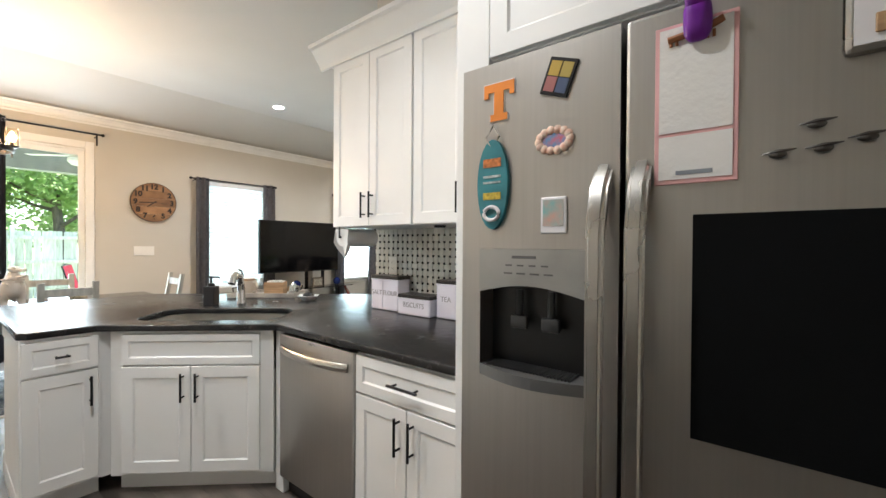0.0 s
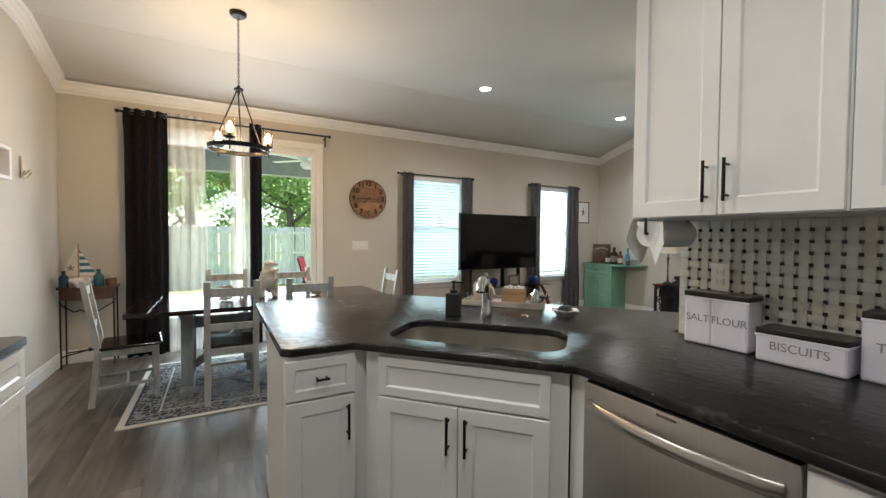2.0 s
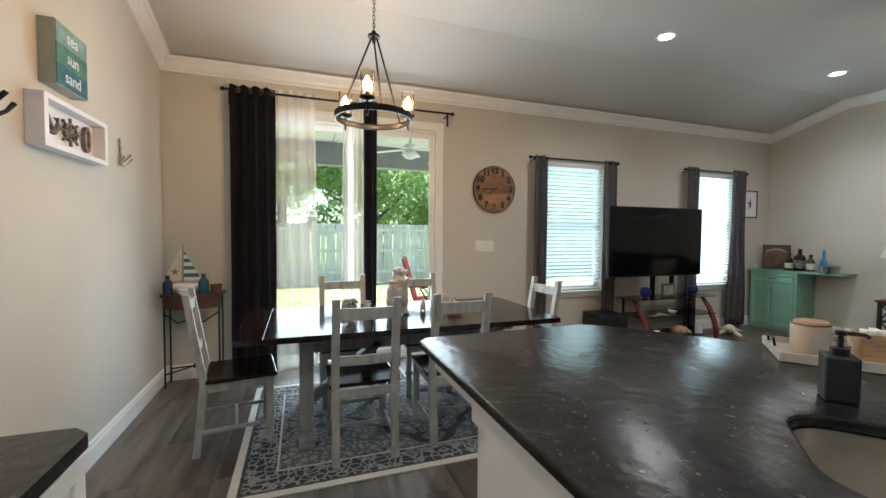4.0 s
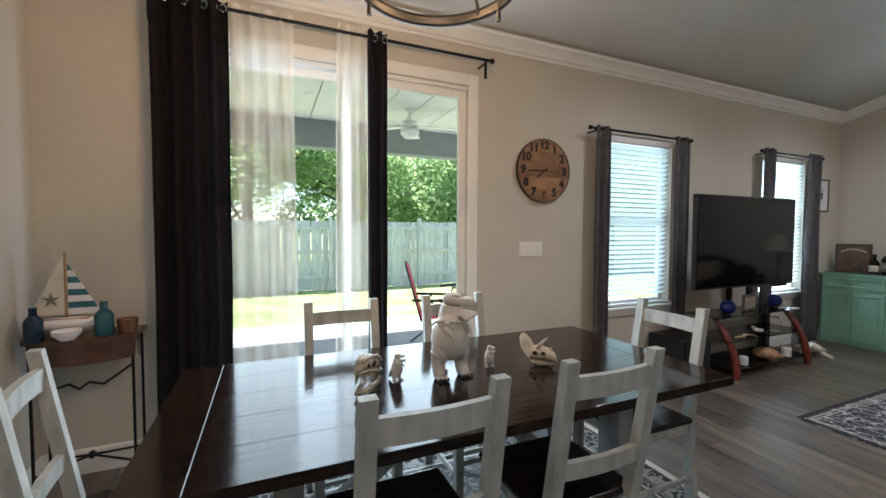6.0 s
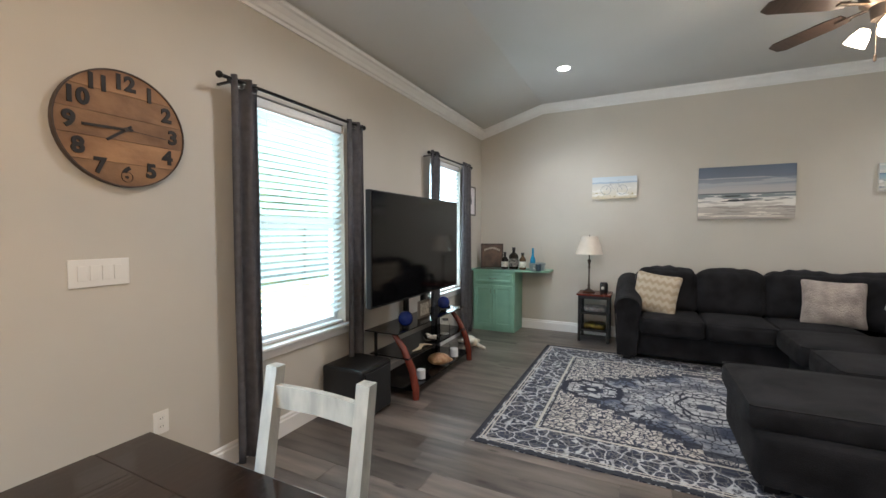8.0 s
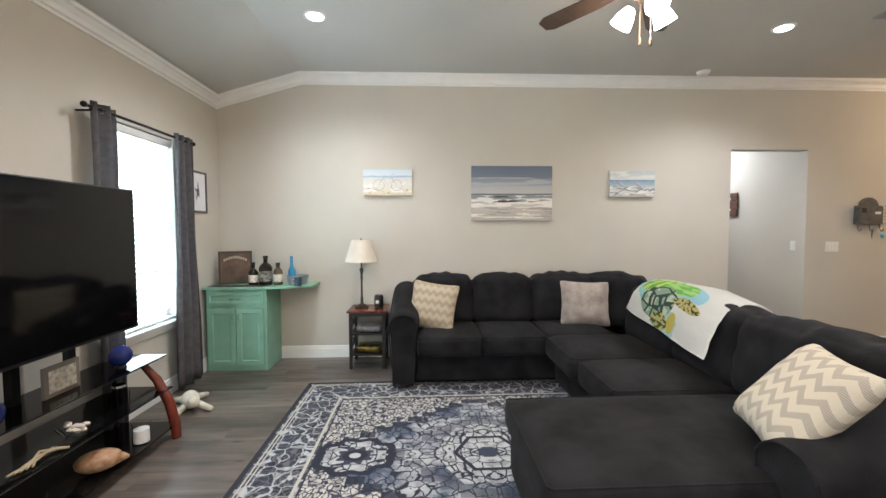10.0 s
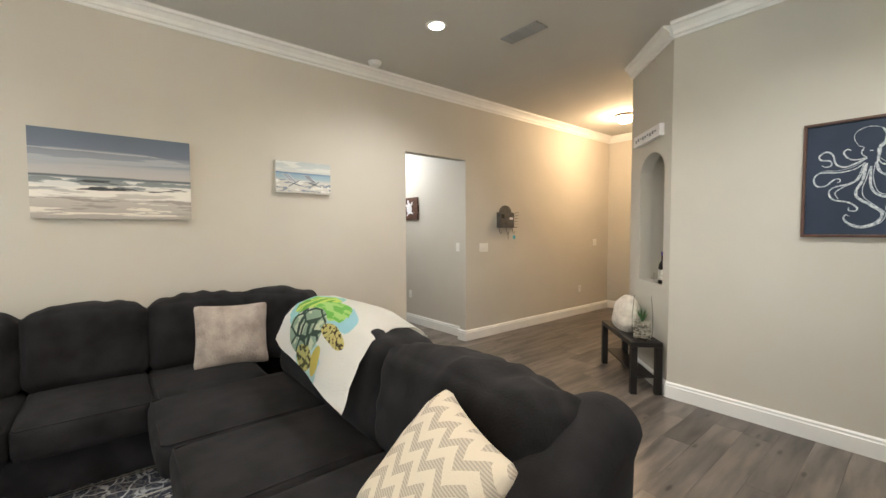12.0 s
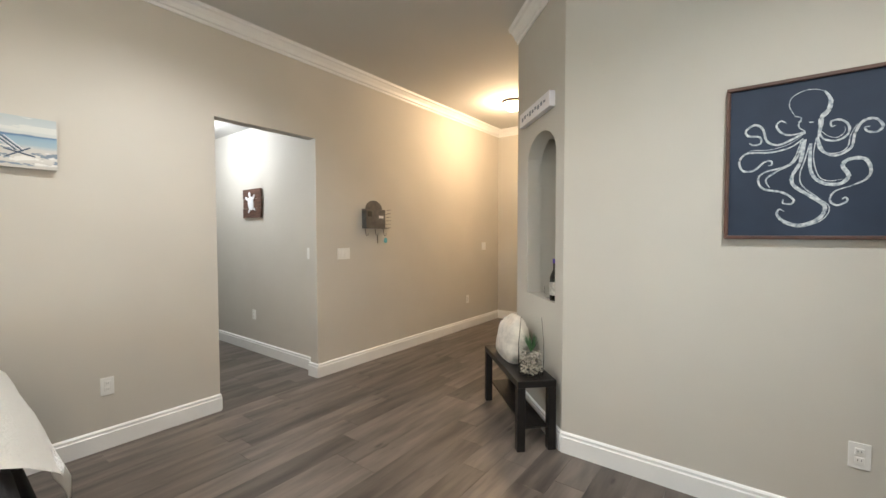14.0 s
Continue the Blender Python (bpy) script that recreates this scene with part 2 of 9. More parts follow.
def addball(bm, c, r, s=(1, 1, 1), seg=14, m=None):
    q = bmesh.ops.create_uvsphere(bm, u_segments=seg, v_segments=max(6, seg // 2 + 2), radius=r)
    bmesh.ops.transform(bm, matrix=(m or Matrix()) @ Matrix.Translation(c) @ Matrix.Diagonal((*s, 1)), verts=q["verts"])


def addlathe(bm, prof, seg=28, m=None):
    rings = []
    for r, z in prof:
        rings.append([bm.verts.new((m or Matrix()) @ Vector((max(r, 0.0004) * math.cos(2 * math.pi * i / seg), max(r, 0.0004) * math.sin(2 * math.pi * i / seg), z))) for i in range(seg)])
    for a, b in zip(rings, rings[1:]):
        for i in range(seg):
            bm.faces.new((a[i], a[(i + 1) % seg], b[(i + 1) % seg], b[i]))


def lathe(name, prof, material, parent=None, label="", seg=28, m=None):
    bm = bmesh.new()
    addlathe(bm, prof, seg)
    return part(name, bm, material, parent, label, smooth="auto", m=m)


def addtube(bm, pts, r, seg=8, closed=False, radii=None):
    pts = [Vector(p) for p in pts]
    n, rings = len(pts), []
    for i, p in enumerate(pts):
        a = pts[(i - 1) % n] if closed or i else pts[0]
        b = pts[(i + 1) % n] if closed or i < n - 1 else pts[-1]
        d = (b - a).normalized()
        up = Vector((0, 0, 1)) if abs(d.z) < 0.95 else Vector((1, 0, 0))
        s = d.cross(up).normalized()
        u = s.cross(d)
        rr = radii[i] if radii else r
        rings.append([bm.verts.new(p + (s * math.cos(2 * math.pi * k / seg) + u * math.sin(2 * math.pi * k / seg)) * rr) for k in range(seg)])
    pairs = list(zip(rings, rings[1:])) + ([(rings[-1], rings[0])] if closed else [])
    for a, b in pairs:
        for k in range(seg):
            bm.faces.new((a[k], a[(k + 1) % seg], b[(k + 1) % seg], b[k]))
    if not closed:
        bm.faces.new(rings[0]), bm.faces.new(list(reversed(rings[-1])))


def tube(name, pts, r, material, parent=None, label="", seg=8, closed=False, radii=None):
    bm = bmesh.new()
    addtube(bm, pts, r, seg, closed, radii)
    return part(name, bm, material, parent, label, smooth="auto")


def addslab(bm, outer, z0, z1, holes=()):
    """A flat slab with outline and holes."""
    edges = []
    for loop in (outer, *holes):
        vs = [bm.verts.new((x, y, z0)) for x, y in loop]
        edges += [bm.edges.new((vs[i], vs[(i + 1) % len(vs)])) for i in range(len(vs))]
    f = [g for g in bmesh.ops.triangle_fill(bm, use_beauty=True, edges=edges)["geom"] if isinstance(g, bmesh.types.BMFace)]
    up = bmesh.ops.extrude_face_region(bm, geom=f)["geom"]
    bmesh.ops.translate(bm, vec=(0, 0, z1 - z0), verts=[v for v in up if isinstance(v, bmesh.types.BMVert)])


def rounded(cx, cy, w, h, r, n=6, rz=0.0):
    pts = []
    for qx, qy, a0 in ((1, 1, 0), (-1, 1, 90), (-1, -1, 180), (1, -1, 270)):
        for i in range(n + 1):
            a = radians(a0 + 90 * i / n)
            x, y = qx * (w / 2 - r) + r * math.cos(a), qy * (h / 2 - r) + r * math.sin(a)
            pts.append((cx + x * math.cos(rz) - y * math.sin(rz), cy + x * math.sin(rz) + y * math.cos(rz)))
    return pts


def addsoft(bm, w, d, h, r=0.05, puff=0.03, cuts=9, m=None, wrinkle=0.0, seed=0.0, pinch=0.0):
    """A soft rounded cushion block, centred."""
    old = set(bm.verts)
    q = bmesh.ops.create_cube(bm, size=2.0)
    es = list({e for v in q["verts"] for e in v.link_edges})
    bmesh.ops.subdivide_edges(bm, edges=es, cuts=cuts, use_grid_fill=True)
    vs = [v for v in bm.verts if v not in old]
    hw, hd, hh = w / 2, d / 2, h / 2
    for v in vs:
        u = v.co.copy()
        p = Vector((u.x * hw, u.y * hd, u.z * hh))
        core = Vector((max(-hw + r, min(hw - r, p.x)), max(-hd + r, min(hd - r, p.y)), max(-hh + r, min(hh - r, p.z))))
        dlt = p - core
        if dlt.length > 1e-6:
            p = core + dlt.normalized() * min(r, dlt.length if dlt.length < r else r)
        fx, fy, fz = 1 - u.x ** 2, 1 - u.y ** 2, 1 - u.z ** 2
        p.z += puff * u.z * fx * fy
        p.x += puff * 0.6 * u.x * fy * fz
        p.y += puff * 0.6 * u.y * fx * fz
        if pinch:
            k = (abs(u.x) * abs(u.y)) ** 3
            p.z *= 1 - pinch * (1 - (1 - u.x ** 4) * (1 - u.y ** 4))
            p.x *= 1 + 0.05 * k - 0.05 * (1 - u.y ** 2) * 0
        if wrinkle:
            k = noise.noise(p * 9 + Vector((seed, seed, 0))) + 0.5 * noise.noise(p * 24 + Vector((0, seed, seed)))
            k += 0.9 - 2.6 * abs(noise.noise(Vector((p.x * 5, p.y * 5, p.z * 13)) + Vector((0, 3 * seed, seed)))) ** 0.7 if wrinkle > 0.015 else 0
            p += Vector((u.x, u.y, u.z)).normalized() * k * wrinkle * (0.7 if wrinkle > 0.015 else 1)
        v.co = m @ p if m is not None else p


def soft(name, parent, material, w, d, h, m, r=0.05, puff=0.03, cuts=9, wrinkle=0.0, seed=0.0, label="", pinch=0.0):
    bm = bmesh.new()
    addsoft(bm, w, d, h, r, puff, cuts, None, wrinkle, seed, pinch)
    return part(name, bm, material, parent, label, smooth=True, m=m)


def structure(name, bm, material, label="", category=""):
    return tagged(part(name, bm, material, None, label), "", category, "", "structure")


def addwall(bm, axis, c0, c1, u0, u1, z1, holes=()):
    """A wall slab between c0 and c1 across axis, from u0 to u1 and 0 to z1, with holes (u0, u1, z0, z1)."""
    us = sorted({u0, u1, *[h[0] for h in holes], *[h[1] for h in holes]})
    zs = sorted({0.0, z1, *[h[2] for h in holes], *[h[3] for h in holes]})
    for a, b in zip(us, us[1:]):
        for c, d in zip(zs, zs[1:]):
            if any(h[0] - 1e-6 <= a and b <= h[1] + 1e-6 and h[2] - 1e-6 <= c and d <= h[3] + 1e-6 for h in holes):
                continue
            if axis == "x":
                addbox(bm, c0, c1, a, b, c, d)
            else:
                addbox(bm, a, b, c0, c1, c, d)
    bmesh.ops.remove_doubles(bm, verts=bm.verts, dist=1e-5)
    seen = {}
    for f in bm.faces:
        seen.setdefault(tuple(round(c, 4) for c in f.calc_center_median()), []).append(f)
    bmesh.ops.delete(bm, geom=[f for fs in seen.values() if len(fs) > 1 for f in fs], context="FACES")


# ---------- large structure ----------
WX, NY, SY, OX = -6.64, 6.72, -1.43, 0.39
CZ, CW, KX = 3.22, 2.94, -5.70
DOOR_Y0, DOOR_Y1, DOOR_Z = -0.68, 1.18, 2.52
WIN1, WIN2 = (2.62, 3.50), (5.02, 5.90)
WZ0, WZ1 = 0.66, 2.30

bm = bmesh.new()
addwall(bm, "x", WX - 0.15, WX, SY - 0.15, NY + 0.15, 3.4, [(DOOR_Y0, DOOR_Y1, 0.0, DOOR_Z), (*WIN1, WZ0, WZ1), (*WIN2, WZ0, WZ1)])
wall_west = structure("wall_west", bm, WALL, "beige painted wall with a glass door and two windows", "wall")
bm = bmesh.new()
addwall(bm, "y", NY, NY + 0.12, WX, 4.1, 3.4, [(-0.69, 0.262, 0.0, 2.405)])
wall_north = structure("wall_north", bm, WALL, "beige painted living room wall with an open doorway", "wall")
bm = bmesh.new()
addwall(bm, "y", SY - 0.12, SY, WX, 1.2, 3.4)
wall_south = structure("wall_south", bm, WALL, "beige painted wall of the dining side and kitchen", "wall")
bm = bmesh.new()
addwall(bm, "x", 1.2, 1.32, SY - 0.12, 1.97, 3.4)
structure("wall_kitchen_east", bm, WALL, "plain beige painted kitchen wall", "wall")
bm = bmesh.new()
addwall(bm, "y", 1.97, 2.09, -2.17, 1.32, 3.4)
wall_kitchen = structure("wall_kitchen", bm, WALL, "beige painted partition behind the kitchen cabinets", "wall")
bm = bmesh.new()
addwall(bm, "x", OX, OX + 0.12, 2.09, 4.235, 3.4)
wall_art = structure("wall_art", bm, WALL, "pale painted wall that carries the octopus picture", "wall")
# slanted wall with an arched niche
DIAG = pose(OX, 4.235, 0, 0, 0, 45)
DL = 0.945
bm = bmesh.new()
NX0, NX1, NZ0, NZ1 = 0.13, 0.69, 0.97, 2.02
arch = [(NX0, NZ0), (NX1, NZ0)] + [((NX0 + NX1) / 2 + (NX1 - NX0) / 2 * math.cos(a), NZ1 + 0.20 * math.sin(a)) for a in [math.pi * i / 16 for i in range(17)]]
addslab(bm, [(0, 0), (DL, 0), (DL, 3.4), (0, 3.4)], 0.0, 0.12, [arch])
bmesh.ops.transform(bm, matrix=DIAG @ pose(0, -0.12, 0, 90, 0, 0) @ Matrix.Scale(-1, 4, (0, 0, 1)), verts=bm.verts)
wall_niche = structure("wall_niche", bm, WALL, "slanted painted wall with an arched niche", "wall")
bm = bmesh.new()
addbox(bm, NX0 - 0.05, NX1 + 0.05, -0.37, -0.33, 0.9, 2.3, m=DIAG)
addbox(bm, NX0 - 0.05, NX0 - 0.012, -0.33, -0.121, 0.9, 2.3, m=DIAG)
addbox(bm, NX1 + 0.012, NX1 + 0.05, -0.33, -0.121, 0.9, 2.3, m=DIAG)
addbox(bm, NX0 - 0.05, NX1 + 0.05, -0.33, -0.121, NZ0 - 0.04, NZ0, m=DIAG)
addbox(bm, NX0 - 0.05, NX1 + 0.05, -0.33, -0.121, 2.24, 2.28, m=DIAG)
structure("niche_recess", bm, WALL, "painted back and sides of the arched niche", "wall niche")
bm = bmesh.new()
addwall(bm, "y", 4.78, 4.895, 1.10, 4.1, 3.4)
structure("wall_foyer_south", bm, WALL, "plain beige painted foyer wall", "wall")
bm = bmesh.new()
addwall(bm, "x", 3.95, 4.1, 4.895, NY, 3.4, [(5.05, 5.95, 0.0, 2.42)])
structure("wall_foyer_east", bm, WALL, "beige painted foyer wall with the front door", "wall")
bm = bmesh.new()
addwall(bm, "x", 0.36, 0.48, NY + 0.12, 9.6, 2.8)
structure("wall_hall_east", bm, WALL, "beige painted side wall of the back hall", "wall")
bm = bmesh.new()
addwall(bm, "x", -1.0, -0.88, NY + 0.12, 9.6, 2.8)
addbox(bm, -1.0, 0.48, 9.6, 9.72, 0, 2.8)
structure("wall_hall_west", bm, WALL, "plain beige painted walls of the back hall", "wall")
bm = bmesh.new()
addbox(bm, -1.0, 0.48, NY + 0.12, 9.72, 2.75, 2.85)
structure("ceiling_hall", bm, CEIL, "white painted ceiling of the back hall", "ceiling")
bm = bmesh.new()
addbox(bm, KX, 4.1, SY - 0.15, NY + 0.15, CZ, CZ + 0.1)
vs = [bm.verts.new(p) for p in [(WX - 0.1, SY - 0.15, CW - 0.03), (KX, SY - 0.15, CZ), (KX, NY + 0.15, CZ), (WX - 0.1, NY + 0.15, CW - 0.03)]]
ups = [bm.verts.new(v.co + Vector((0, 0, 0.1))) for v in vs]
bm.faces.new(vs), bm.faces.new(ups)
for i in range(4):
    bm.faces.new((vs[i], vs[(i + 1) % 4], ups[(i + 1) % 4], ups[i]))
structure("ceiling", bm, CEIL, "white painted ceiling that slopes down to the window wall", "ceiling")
bm = bmesh.new()
addbox(bm, WX - 0.15, 4.1, SY - 0.15, 9.72, -0.2, -0.006)
floor = structure("floor", bm, mat("floor_joint", (0.035, 0.03, 0.027), 0.8), "gray brown wood plank floor", "floor")


def profile_run(name, pts, prof, material, label, category, inward):
    """A moulding along 3D points; prof is (out from the wall, height) pairs."""
    bm = bmesh.new()
    for (a, b), n in zip(zip(pts, pts[1:]), inward):
        a, b, n = Vector(a), Vector(b), Vector((*n, 0)).normalized()
        ra = [bm.verts.new(a + n * o + Vector((0, 0, z))) for o, z in prof]
        rb = [bm.verts.new(b + n * o + Vector((0, 0, z))) for o, z in prof]
        for i in range(len(prof)):
            j = (i + 1) % len(prof)
            bm.faces.new((ra[i], ra[j], rb[j], rb[i]))
        bm.faces.new(ra), bm.faces.new(rb)
    return structure(name, bm, material, label, category)


BASE = [(0, 0), (0.018, 0), (0.018, 0.105), (0.012, 0.112), (0.012, 0.128), (0.006, 0.135), (0, 0.14)]
CROWN = [(0, -0.115), (0.012, -0.115), (0.016, -0.095), (0.03, -0.088), (0.04, -0.06), (0.066, -0.03), (0.086, -0.022), (0.09, -0.004), (0.10, 0.0), (0, 0.0)]
S2 = 0.7071
base_runs = [
    ("W", [(WX, SY, 0), (WX, DOOR_Y0 - 0.09, 0)], [(1, 0)]),
    ("W", [(WX, DOOR_Y1 + 0.09, 0), (WX, NY, 0)], [(1, 0)]),
    ("N", [(WX, NY, 0), (-0.69 + 0.0, NY, 0)], [(0, -1)]),
    ("N", [(0.262, NY, 0), (3.95, NY, 0)], [(0, -1)]),
    ("N", [(-0.69, NY, 0), (-0.69, NY + 0.12, 0)], [(1, 0)]),
    ("N", [(0.262, NY - 0.018, 0), (0.262, NY + 0.14, 0)], [(-1, 0)]),
    ("N", [(0.36, NY + 0.12, 0), (0.36, 9.6, 0)], [(-1, 0)]),
    ("S", [(WX, SY, 0), (-3.50, SY, 0)], [(0, 1)]),
    ("O", [(OX, 2.09, 0), (OX, 4.235, 0)], [(-1, 0)]),
    ("D", [(OX, 4.235, 0), (OX + DL * S2, 4.235 + DL * S2, 0)], [(-1, 1)]),
    ("E", [(3.95, 6.04, 0), (3.95, NY, 0)], [(-1, 0)]),
]
for _, p, n in base_runs:
    profile_run("baseboard", p, BASE, TRIM, "white painted baseboard along the wall", "baseboard", n)
crown_runs = [
    ([(WX, SY, CW), (WX, NY, CW)], [(1, 0)]),
    ([(WX, NY, CW), (KX, NY, CZ), (3.95, NY, CZ)], [(0, -1), (0, -1)]),
    ([(WX, SY, CW), (KX, SY, CZ), (1.2, SY, CZ)], [(0, 1), (0, 1)]),
    ([(OX, 2.09, CZ), (OX, 4.235, CZ), (OX + DL * S2, 4.235 + DL * S2, CZ)], [(-1, 0), (-1, 1)]),
    ([(3.95, 4.97, CZ), (3.95, NY, CZ)], [(-1, 0)]),
]
for p, n in crown_runs:
    profile_run("crown_molding", p, CROWN, TRIM, "white painted crown molding under the ceiling", "molding", n)

# ---------- kitchen ----------
def handle(parent, x, z, length, vertical=True, label="black bar handle"):
    bm = bmesh.new()
    h = length / 2
    if vertical:
        addrod(bm, (x, -0.032, z - h), (x, -0.032, z + h), 0.0058)
        for s in (-1, 1):
            addrod(bm, (x, 0.0, z + s * h * 0.72), (x, -0.032, z + s * h * 0.72), 0.0045)
    else:
        addrod(bm, (x - h, -0.032, z), (x + h, -0.032, z), 0.0058)
        for s in (-1, 1):
            addrod(bm, (x + s * h * 0.72, 0.0, z), (x + s * h * 0.72, -0.032, z), 0.0045)
    return part("handle", bm, BLACK, parent, label, smooth="auto")


def shaker(name, parent, x0, x1, z0, z1, rail=0.058, y=-0.02, material=None):
    """A framed front with a recessed panel; its face at y, its back at y + 0.02."""
    material = material or CAB
    bm = bmesh.new()
    o = [(x0, z0), (x1, z0), (x1, z1), (x0, z1)]
    i1 = [(x0 + rail, z0 + rail), (x1 - rail, z0 + rail), (x1 - rail, z1 - rail), (x0 + rail, z1 - rail)]
    b = 0.008
    i2 = [(x0 + rail + b, z0 + rail + b), (x1 - rail - b, z0 + rail + b), (x1 - rail - b, z1 - rail - b), (x0 + rail + b, z1 - rail - b)]
    e = 0.002
    oi = [(x0 + e, z0 + e), (x1 - e, z0 + e), (x1 - e, z1 - e), (x0 + e, z1 - e)]
    rings = [[bm.verts.new((px, yy, pz)) for px, pz in ring] for ring, yy in ((o, y + 0.02), (o, y + e), (oi, y), (i1, y), (i2, y + 0.007))]
    for a, c in zip(rings, rings[1:]):
        for k in range(4):
            bm.faces.new((a[k], a[(k + 1) % 4], c[(k + 1) % 4], c[k]))
    bm.faces.new(rings[-1]), bm.faces.new(rings[0])
    return part(name, bm, material, parent)


def base_cabinet(x, y, rz, w, cols, depth=0.6, fill=(0, 0), knob=False, label="white shaker base cabinet with black bar handles under the dark counter"):
    """cols: number of doors; a drawer on top across the width."""
    c = thing("base_cabinet", label, "kitchen cabinet", x, y, 0, rz)
    bm = bmesh.new()
    if knob == "sink":
        addbox(bm, 0, w, 0.0, depth, 0.105, 0.66)
        box("front_rail", c, CAB, 0, w, 0.0, 0.016, 0.661, 0.878, 0)
    else:
        addbox(bm, 0, w, 0.0, depth, 0.105, 0.878)
    part("body", bm, CAB, c)
    box("toe_kick", c, CAB, 0.0, w, 0.075, depth, 0.0, 0.104, 0)
    a, b = fill[0] + 0.006, w - fill[1] - 0.006
    d = shaker("drawer_front", c, a, b, 0.70, 0.862, 0.036 if knob else 0.045)
    if knob is True:
        handle(d, (a + b) / 2, 0.782, 0.055, False).location = (0, -0.02, 0)
    elif knob is False:
        handle(d, (a + b) / 2, 0.782, 0.16, False).location = (0, -0.02, 0)
    step = (b - a) / cols
    for i in range(cols):
        x0, x1 = a + i * step + (0.002 if i else 0), a + (i + 1) * step - (0.002 if i < cols - 1 else 0)
        dr = shaker("door", c, x0, x1, 0.125, 0.69)
        hx = x1 - 0.035 if (i == 0) else x0 + 0.035
        handle(dr, hx, 0.585, 0.15).location = (0, -0.02, 0)
    return c


base_cabinet(-1.403, 1.17, 0, 0.626, 2, 0.79)
base_cabinet(-2.70, 0.58, 42, 0.84, 2, 0.62, (0.06, 0.06), knob="sink", label="white shaker corner sink cabinet with a blind drawer front")
base_cabinet(-2.735, 0.245, 90, 0.305, 1, 0.62, (0.0, 0.01), knob=True, label="narrow white shaker cabinet at the end of the peninsula")
# filler strips beside the dishwasher
fil = thing("cabinet_filler", "white painted filler panels beside the dishwasher", "cabinet panel")
box("panel", fil, CAB, -2.09, -2.012, 1.165, 1.2, 0.0, 0.878)
box("panel", fil, CAB, -2.765, -2.735, 0.545, 0.60, 0.1, 0.878, label="")
# peninsula body
pen = thing("peninsula_base", "white painted peninsula panels under the dark counter", "kitchen peninsula")
bm = bmesh.new()
addslab(bm, [(-3.36, 0.285), (-3.33, 0.285), (-3.33, 0.9), (-2.15, 2.02), (-2.15, 2.3), (-2.36, 2.3), (-3.36, 1.35)], 0, 0.878)
part("back_panel", bm, CAB, pen)
box("end_panel", pen, CAB, -3.36, -2.76, 0.26, 0.28, 0, 0.878, 0.002)
box("post", pen, CAB, -3.44, -3.36, 0.262, 0.34, 0, 0.878, 0.004)
box("capital", pen, CAB, -3.455, -3.345, 0.245, 0.35, 0.80, 0.878, 0.008)
box("foot", pen, CAB, -3.455, -3.345, 0.245, 0.35, 0.0, 0.14, 0.008)
box("shoe", pen, CAB, -3.345, -2.76, 0.243, 0.26, 0.0, 0.11, 0.004)
box("bracket", pen, CAB, -3.95, -3.44, 0.29, 0.33, 0.80, 0.878, 0.004)

# counter with the sink
SA = radians(42)
SCX, SCY = -2.60, 1.09
counter_outline = [(-0.774, 1.135), (-2.03, 1.135), (-2.71, 0.525), (-2.71, 0.27), (-2.745, 0.235), (-4.00, 0.235), (-4.045, 0.28), (-4.06, 1.12), (-3.98, 1.24), (-2.45, 2.53), (-2.36, 2.55), (-2.20, 2.55), (-2.20, 1.965), (-0.774, 1.965)]
bm = bmesh.new()
addslab(bm, counter_outline, 0.88, 0.914, [rounded(SCX, SCY, 0.80, 0.42, 0.12, 6, SA)])
bmesh.ops.remove_doubles(bm, verts=bm.verts, dist=1e-5)
es = [e for e in bm.edges if len(e.link_faces) == 2 and abs(e.link_faces[0].normal.z) + abs(e.link_faces[1].normal.z) > 0.9 and abs(e.link_faces[0].normal.dot(e.link_faces[1].normal)) < 0.3]
bmesh.ops.bevel(bm, geom=es, offset=0.008, segments=3, affect="EDGES", profile=0.5)
ctr = part("countertop", bm, GRANITE, None, "dark leathered granite counter with a wide overhang and a sink cutout", smooth="auto")
tagged(ctr, "", "countertop")
sink = thing("sink", "undermounted stainless steel sink in the dark counter", "sink")
bm = bmesh.new()
loops = []
for w, h, r, z in ((0.84, 0.46, 0.13, 0.879), (0.80, 0.42, 0.12, 0.878), (0.78, 0.40, 0.11, 0.72), (0.72, 0.34, 0.10, 0.70)):
    loops.append([bm.verts.new((px, py, z)) for px, py in rounded(SCX, SCY, w, h, r, 6, SA)])
for a, b in zip(loops, loops[1:]):
    for k in range(len(a)):
        bm.faces.new((a[k], a[(k + 1) % len(a)], b[(k + 1) % len(b)], b[k]))
bm.faces.new(loops[-1])
part("basin", bm, mat("sink_steel", (0.56, 0.54, 0.50), 0.32, 1.0, vary=0.10, bump=0.01), sink, smooth="auto")
bm = bmesh.new()
addlathe(bm, [(0.0, 0.703), (0.03, 0.703), (0.045, 0.706), (0.05, 0.7)], m=Matrix.Translation((SCX, SCY, 0)))
part("drain", bm, CHROME, sink, smooth="auto")

lc = thing("side_counter", "dark granite counter over the cabinets along the beige wall", "countertop")
bm = bmesh.new()
addslab(bm, [(-3.46, -0.72), (-3.50, -0.76), (-3.50, SY + 0.003), (0.9, SY + 0.003), (0.9, -0.72)], 0.88, 0.914)
part("slab", bm, GRANITE, lc)
for i, (x0, w) in enumerate(((-2.62, 0.86), (-1.76, 0.86), (-0.9, 0.86))):
    base_cabinet(x0, -0.752, 180, w if i else 0.86, 2, 0.66)

